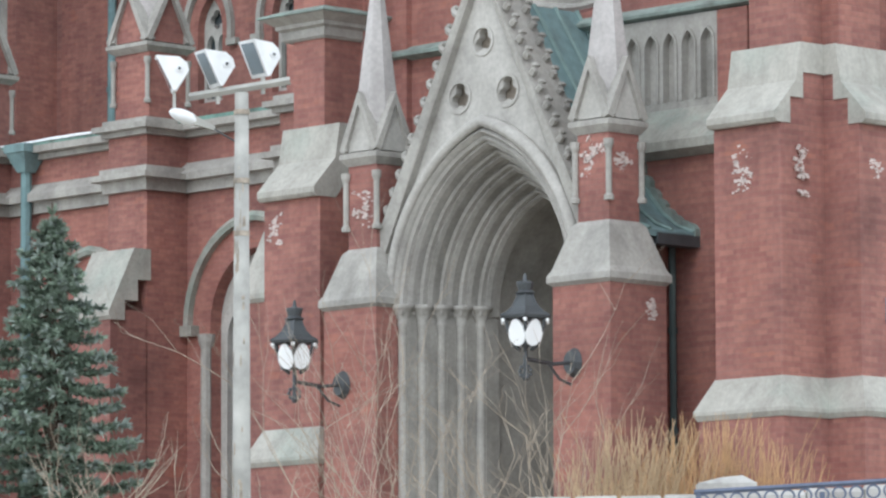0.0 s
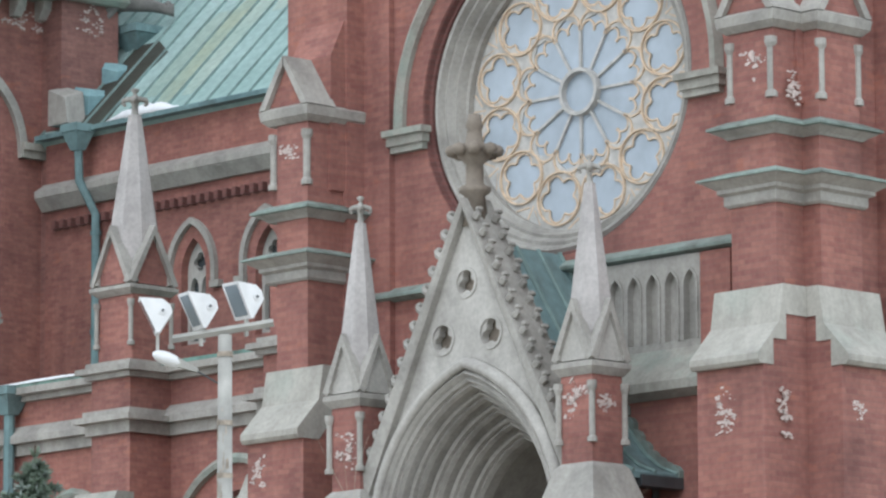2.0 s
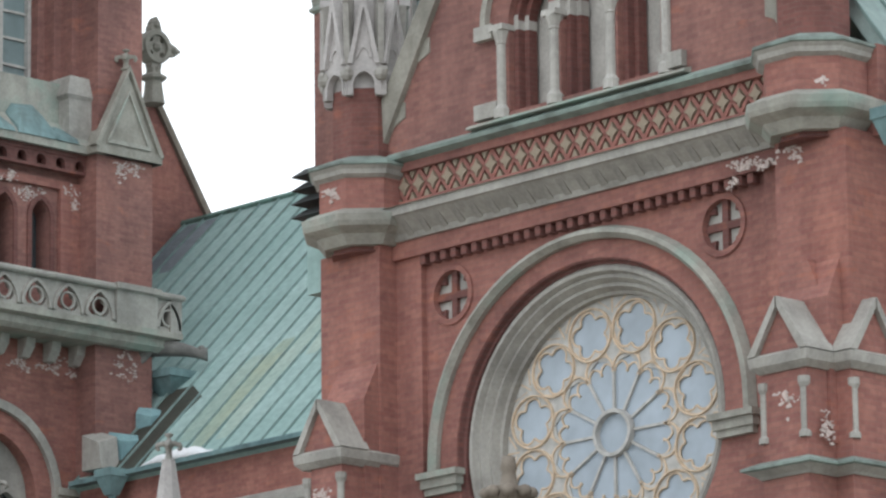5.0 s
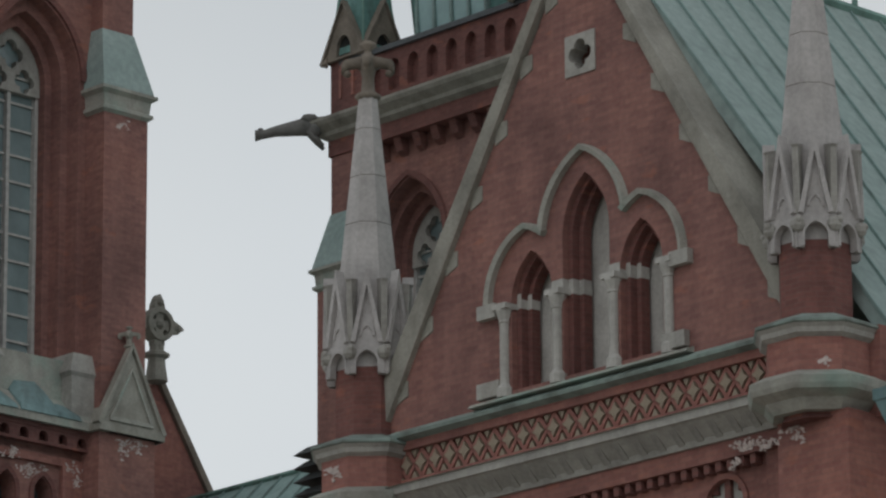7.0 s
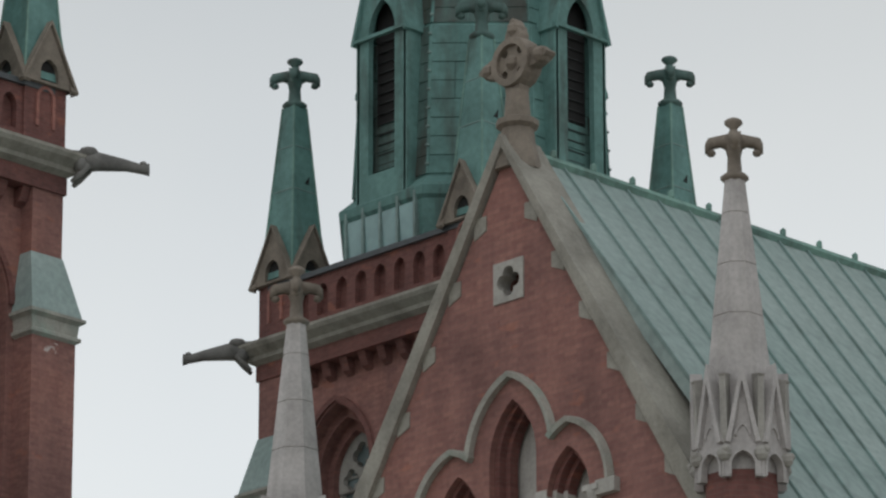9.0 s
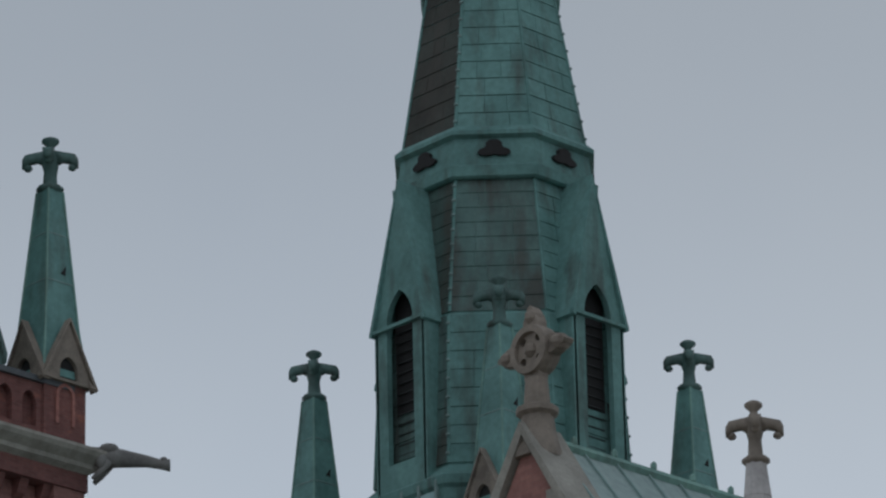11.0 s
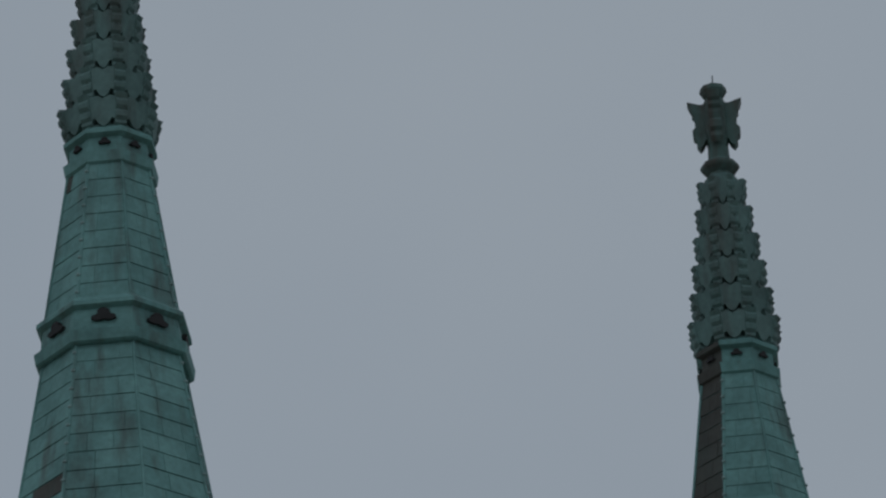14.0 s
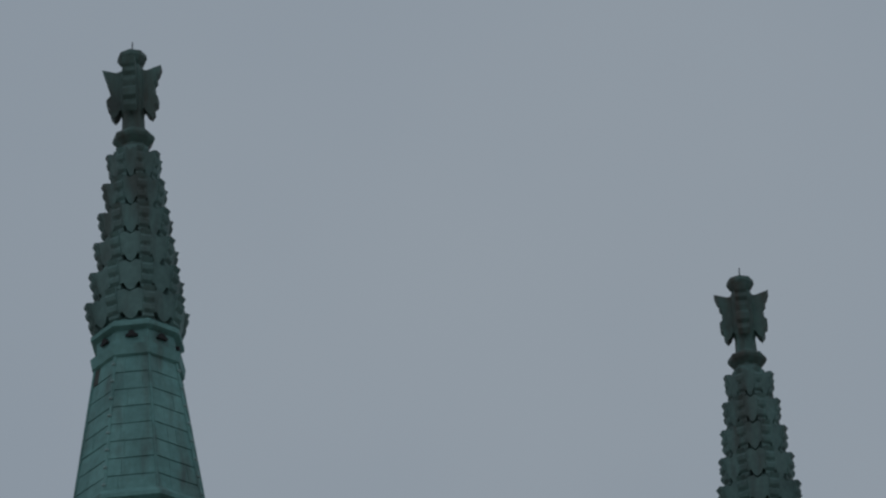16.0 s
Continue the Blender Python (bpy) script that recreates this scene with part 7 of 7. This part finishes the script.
def shrub(x, y, h, spread, n, seed, label):
    z0 = ground_height(x, y)
    S = thing("bare_shrub", (x, y, z0), label, "shrub", "bare shrubs")
    rng = random.Random(seed)
    g = Geo()

    def grow(p, d, l, r, depth):
        q = p
        pts = [p]
        for _ in range(4):
            d = (d + Vector((rng.gauss(0, 0.17), rng.gauss(0, 0.17), rng.gauss(0, 0.1) + 0.04))).normalized()
            q = q + d * l / 4
            pts.append(q)
            if depth and rng.random() < 0.75:
                side_d = (d + Vector((rng.gauss(0, 0.6), rng.gauss(0, 0.6), rng.uniform(0, 0.5)))).normalized()
                grow(q, side_d, l * rng.uniform(0.4, 0.65), r * 0.6, depth - 1)
        g.tube([tuple(v) for v in pts], r, 4, r * 0.45)
    for i in range(n):
        a = rng.uniform(0, 6.28)
        grow(Vector((x + rng.gauss(0, 0.12), y + rng.gauss(0, 0.12), z0)), Vector((math.cos(a) * spread, math.sin(a) * spread, 1)).normalized(), h * rng.uniform(0.6, 1.05), 0.0105, 2)
    part("twig", g, TWIG, S)["kind"] = "stuff"


lat = RIGHT
back = Vector((-0.722, 0.69, 0))
cam_xy = Vector((56.25, -57.0, 0))


def spot(px_right, dist):
    """A plan place so far to the right of the view's middle line, at that distance."""
    return cam_xy + back * dist + lat * px_right


for k, (o, dist, h, spread, n) in enumerate(((-1.25, 67, 3.3, 0.38, 9), (-0.55, 68, 2.6, 0.5, 6), (1.1, 69, 2.9, 0.45, 6), (-3.9, 62, 1.35, 0.45, 5), (0.3, 68, 2.2, 0.4, 6), (-4.6, 61.5, 1.5, 0.5, 5), (1.8, 66, 2.3, 0.4, 6), (-2.5, 67, 1.9, 0.5, 5))):
    q = spot(o, dist)
    shrub(q.x, q.y, h, spread, n, 40 + k, "leafless tan shrub with thin twigs")


def shoots(o0, o1, dist, n, h, mat, seed, name, label):
    rng = random.Random(seed)
    g = Geo()
    mid = spot((o0 + o1) / 2, dist)
    S = thing(name, (mid.x, mid.y, ground_height(mid.x, mid.y)), label, "shrub")
    for i in range(n):
        o = o0 + (o1 - o0) * rng.betavariate(2, 2)
        q = spot(o, dist + rng.uniform(-0.8, 0.8))
        z0 = ground_height(q.x, q.y)
        f = 1 - abs((o - (o0 + o1) / 2) / ((o1 - o0) / 2)) ** 2 * 0.45
        hh = h * f * rng.uniform(0.62, 1.1)
        lean = lat * rng.gauss(0.05, 0.16) * hh + back * rng.gauss(0, 0.1)
        p1 = Vector((q.x, q.y, z0 + hh * 0.5)) + lean * 0.35
        p2 = Vector((q.x, q.y, z0 + hh)) + lean
        g.tube([(q.x, q.y, z0), tuple(p1), tuple(p2)], 0.009, 3, 0.004)
    part("shoot", g, mat, S)["kind"] = "stuff"


shoots(1.9, 5.2, 66, 560, 2.05, SHOOT, 3, "golden_shrub", "clump of upright golden willow shoots")
shoots(1.2, 3.4, 65, 260, 2.0, SHOOT_TAN, 4, "straw_shrub", "clump of straw-coloured bare shoots")

# ---- terrace wall with an iron railing ----
GRANITE = stone_material("pale_granite", (0.46, 0.45, 0.43), (0.3, 0.29, 0.28))
a, b = spot(0.95, 60), spot(6.2, 60)
TW = thing("terrace_wall", tuple((a + b) / 2), "low pale granite terrace wall under the churchyard", "wall")
m = Matrix.Translation((a.x, a.y, 0)) @ pose(0, 0, 0, 0, 0, turn)
rng = random.Random(8)
x = 0.0
while x < 6.0:
    w = rng.uniform(0.5, 0.95)
    z = 5.12 + 0.035 * x + rng.uniform(-0.02, 0.02)
    st = Geo(m).loft([[(x, 0.0, 3.9), (x + w - 0.02, 0, 3.9), (x + w - 0.02, 0.5, 3.9), (x, 0.5, 3.9)], [(x, 0, z - 0.05), (x + w - 0.02, 0, z - 0.05), (x + w - 0.02, 0.5, z - 0.03), (x, 0.5, z - 0.03)],
                      [(x + 0.03, 0.05, z), (x + w - 0.05, 0.05, z + 0.01), (x + w - 0.05, 0.45, z + 0.02), (x + 0.03, 0.45, z + 0.02)]])
    part("granite_block", st, GRANITE, TW)
    x += w
g = Geo(m).loft([[(2.2 + dx, 0.0 + dy, z) for dx, dy in ((-0.1, -0.1), (0.62, -0.1), (0.62, 0.45), (-0.1, 0.45))] for z in (5.1, 5.3)] + [[(2.4, 0.05, 5.38), (2.65, 0.0, 5.4), (2.6, 0.3, 5.37), (2.35, 0.3, 5.36)]])
part("coping_lump", g, GRANITE, TW)
BLUE = plain_material("blue_grey_paint", (0.1, 0.12, 0.18), 0.5, 0.2, 0.2, 5)
a = spot(2.5, 58)
m = Matrix.Translation((a.x, a.y, 0)) @ pose(0, 0, 0, 0, 0, turn)
RA = thing("iron_railing", (a.x, a.y, ground_height(a.x, a.y)), "blue-grey painted iron railing with rings", "railing")
part("top_rail", Geo(m).tube([(0.4, -0.2, 5.06), (1.3, -0.2, 5.11), (3.6, -0.2, 5.24)], 0.035, 6), BLUE, RA)
part("lower_rail", Geo(m).tube([(0.4, -0.2, 4.84), (1.3, -0.2, 4.88), (3.6, -0.2, 5.0)], 0.025, 6), BLUE, RA)
for i in range(16):
    x = 0.5 + 0.2 * i
    z = np.interp(x, [0.4, 1.3, 3.6], [4.95, 5.0, 5.12])
    part("ring", Geo(m).strip(ring_path(x, float(z), 0.075, 14), [(-0.012, -0.215), (0.012, -0.215), (0.012, -0.185), (-0.012, -0.185)], True), BLUE, RA)
for x in (0.45, 1.9, 3.35):
    q = m @ Vector((x, -0.2, 0))
    part("post", Geo(m).box(x - 0.03, x + 0.03, -0.23, -0.17, ground_height(q.x, q.y) - 0.05, 5.06), BLUE, RA)

# ---- enamel sign on the side buttress ----
SIGN = thing("wall_sign", (6.5, 0.17, 8.7), "small pale-blue enamel sign fixed to the brick", "sign")
ENAMEL = plain_material("pale_blue_enamel", (0.27, 0.32, 0.4), 0.4, 0, 0.15, 5)
NAVY = plain_material("dark_blue_enamel", (0.08, 0.1, 0.17), 0.4)
part("plate", Geo().box(6.49, 6.55, -0.13, 0.5, 8.74, 9.08), ENAMEL, SIGN)
part("edge_strip", Geo().box(6.49, 6.556, -0.13, 0.5, 8.70, 8.738), NAVY, SIGN)
part("emblem", Geo(side(6.556, 0.1, 90)).strip(ring_path(0, 8.93, 0.09, 12), [(-0.025, -0.012), (0.025, -0.012), (0.025, 0.004), (-0.025, 0.004)], True), plain_material("red_enamel", (0.3, 0.17, 0.17), 0.5), SIGN, "red ring emblem")

# ---- stains, a painted shadow wedge and snow on the roofs ----
YELLOW = copper_material("lichen_copper", (0.385, 0.45, 0.35), (0.31, 0.41, 0.36), 0.3, 0.7)
def on_roof(xx, f):
    return Vector((xx, RIDGE_Y, RIDGE)).lerp(Vector((xx, CY, EAVE)), f) + Vector((0, -0.716, 0.698)) * 0.018


PAN = 40.0 / int(40.0 / 0.72)


def pan_stain(k, f0, f1, mat, label, u0=0.04, u1=0.96):
    """A stain within one roof pan, ragged at its upper and lower ends."""
    xa, xb = -39.0 + PAN * (k + u0), -39.0 + PAN * (k + u1)
    rows = []
    for i in range(9):
        f = f0 + (f1 - f0) * i / 8
        q = min(1.0, 0.35 + 1.6 * math.sin(math.pi * (i + 0.4) / 8.8))
        xm, hw = (xa + xb) / 2, (xb - xa) / 2 * q
        rows.append([tuple(on_roof(xm - hw, f)), tuple(on_roof(xm + hw, f)), tuple(on_roof(xm + hw, f) + Vector((0, 0.008, -0.008))), tuple(on_roof(xm - hw, f) + Vector((0, 0.008, -0.008)))])
    part("roof_stain", Geo().loft(rows), mat, NAVE, label)


TINGE = copper_material("tinged_copper", (0.375, 0.475, 0.425), (0.30, 0.42, 0.38), 0.3, 0.7)
LEADEN = copper_material("lead_grey_copper", (0.23, 0.27, 0.30), (0.17, 0.20, 0.23), 0.3, 0.7)
for k, f0, f1, mat in ((15, 0.62, 0.97, YELLOW), (14, 0.66, 0.93, TINGE), (16, 0.4, 0.95, TINGE), (17, 0.2, 0.7, TINGE)):
    pan_stain(k, f0, f1, mat, "yellow-green lichen stain on the copper")
for k, f1 in ((1, 0.3), (2, 0.28), (3, 0.2)):
    pan_stain(k, 0.012, f1, LEADEN, "lead-grey stained roof sheet", 0.03, 0.97)
# shadow wedge by the tower, laid on the roof as a dark sheet
rows = []
for f, xa, xb in ((0.72, -31.0, -30.2), (0.77, -31.0, -29.4), (0.86, -31.0, -29.6), (0.99, -30.7, -29.4)):
    rows.append([tuple(on_roof(xa, f)), tuple(on_roof(xb, f)), tuple(on_roof(xb, f) + Vector((0, 0.012, -0.012))), tuple(on_roof(xa, f) + Vector((0, 0.012, -0.012)))])
part("valley_sheet", Geo().loft(rows), COPPER_BROWN, NAVE, "dark copper sheet painting the shadow wedge in the roof valley")
# copper boxes and stone cap where the nave roof meets the tower
for y0, y1, z0, z1, x1 in ((15.0, 16.15, 22.35, 23.45, -30.5), (15.9, 16.5, 23.2, 24.15, -30.55)):
    g = Geo().loft([[(-31.06, y0, z0), (x1, y0, z0), (x1, y1, z0), (-31.06, y1, z0)], [(-31.06, y0, z1 - 0.1), (x1, y0 + 0.05, z1 - 0.25), (x1, y1 - 0.05, z1 - 0.1), (-31.06, y1, z1)], [(-31.06, y0 + 0.1, z1 + 0.05), (x1 - 0.2, y0 + 0.2, z1 - 0.05), (x1 - 0.2, y1 - 0.2, z1), (-31.06, y1 - 0.1, z1 + 0.08)]])
    part("valley_box", g, VERDIGRIS, NAVE, "blue-green copper valley box")
g = Geo().loft([[(-31.2, 14.4, 22.5), (-30.5, 14.4, 22.5), (-30.5, 14.95, 22.5), (-31.2, 14.95, 22.5)], [(-31.2, 14.4, 23.35), (-30.6, 14.4, 23.1), (-30.6, 14.95, 23.3), (-31.2, 14.95, 23.5)]])
part("offset_cap", g, STONE, NAVE, "grey stone offset cap")
SNOW = plain_material("old_snow", (0.8, 0.82, 0.85), 0.7, 0, 0.08, 6)
rng = random.Random(21)


def snow(x0, x1, y, z, depth, high, label):
    rows = []
    for i in range(13):
        f = i / 12
        h = high * (0.15 + math.sin(0.15 + 2.7 * f)) * rng.uniform(0.8, 1.1)
        d = depth * (0.4 + 0.6 * math.sin(0.3 + 2.5 * f)) * rng.uniform(0.85, 1.1)
        x = x0 + (x1 - x0) * f
        rows.append([(x, y - d * math.cos(a), z + h * math.sin(a) * (1 if a > 0 else 0.1)) for a in (math.pi * j / 6 for j in range(7))])
    tagged(part("snow_patch", Geo().loft(rows), SNOW, None, "", True), label, "snow")


snow(-29.1, -26.7, CY - 0.1, EAVE - 0.03, 0.3, 0.26, "old snow lying in the nave gutter")
snow(-28.8, -22.95, AY - 0.25, 15.56, 0.14, 0.07, "thin snow on the aisle roof edge")
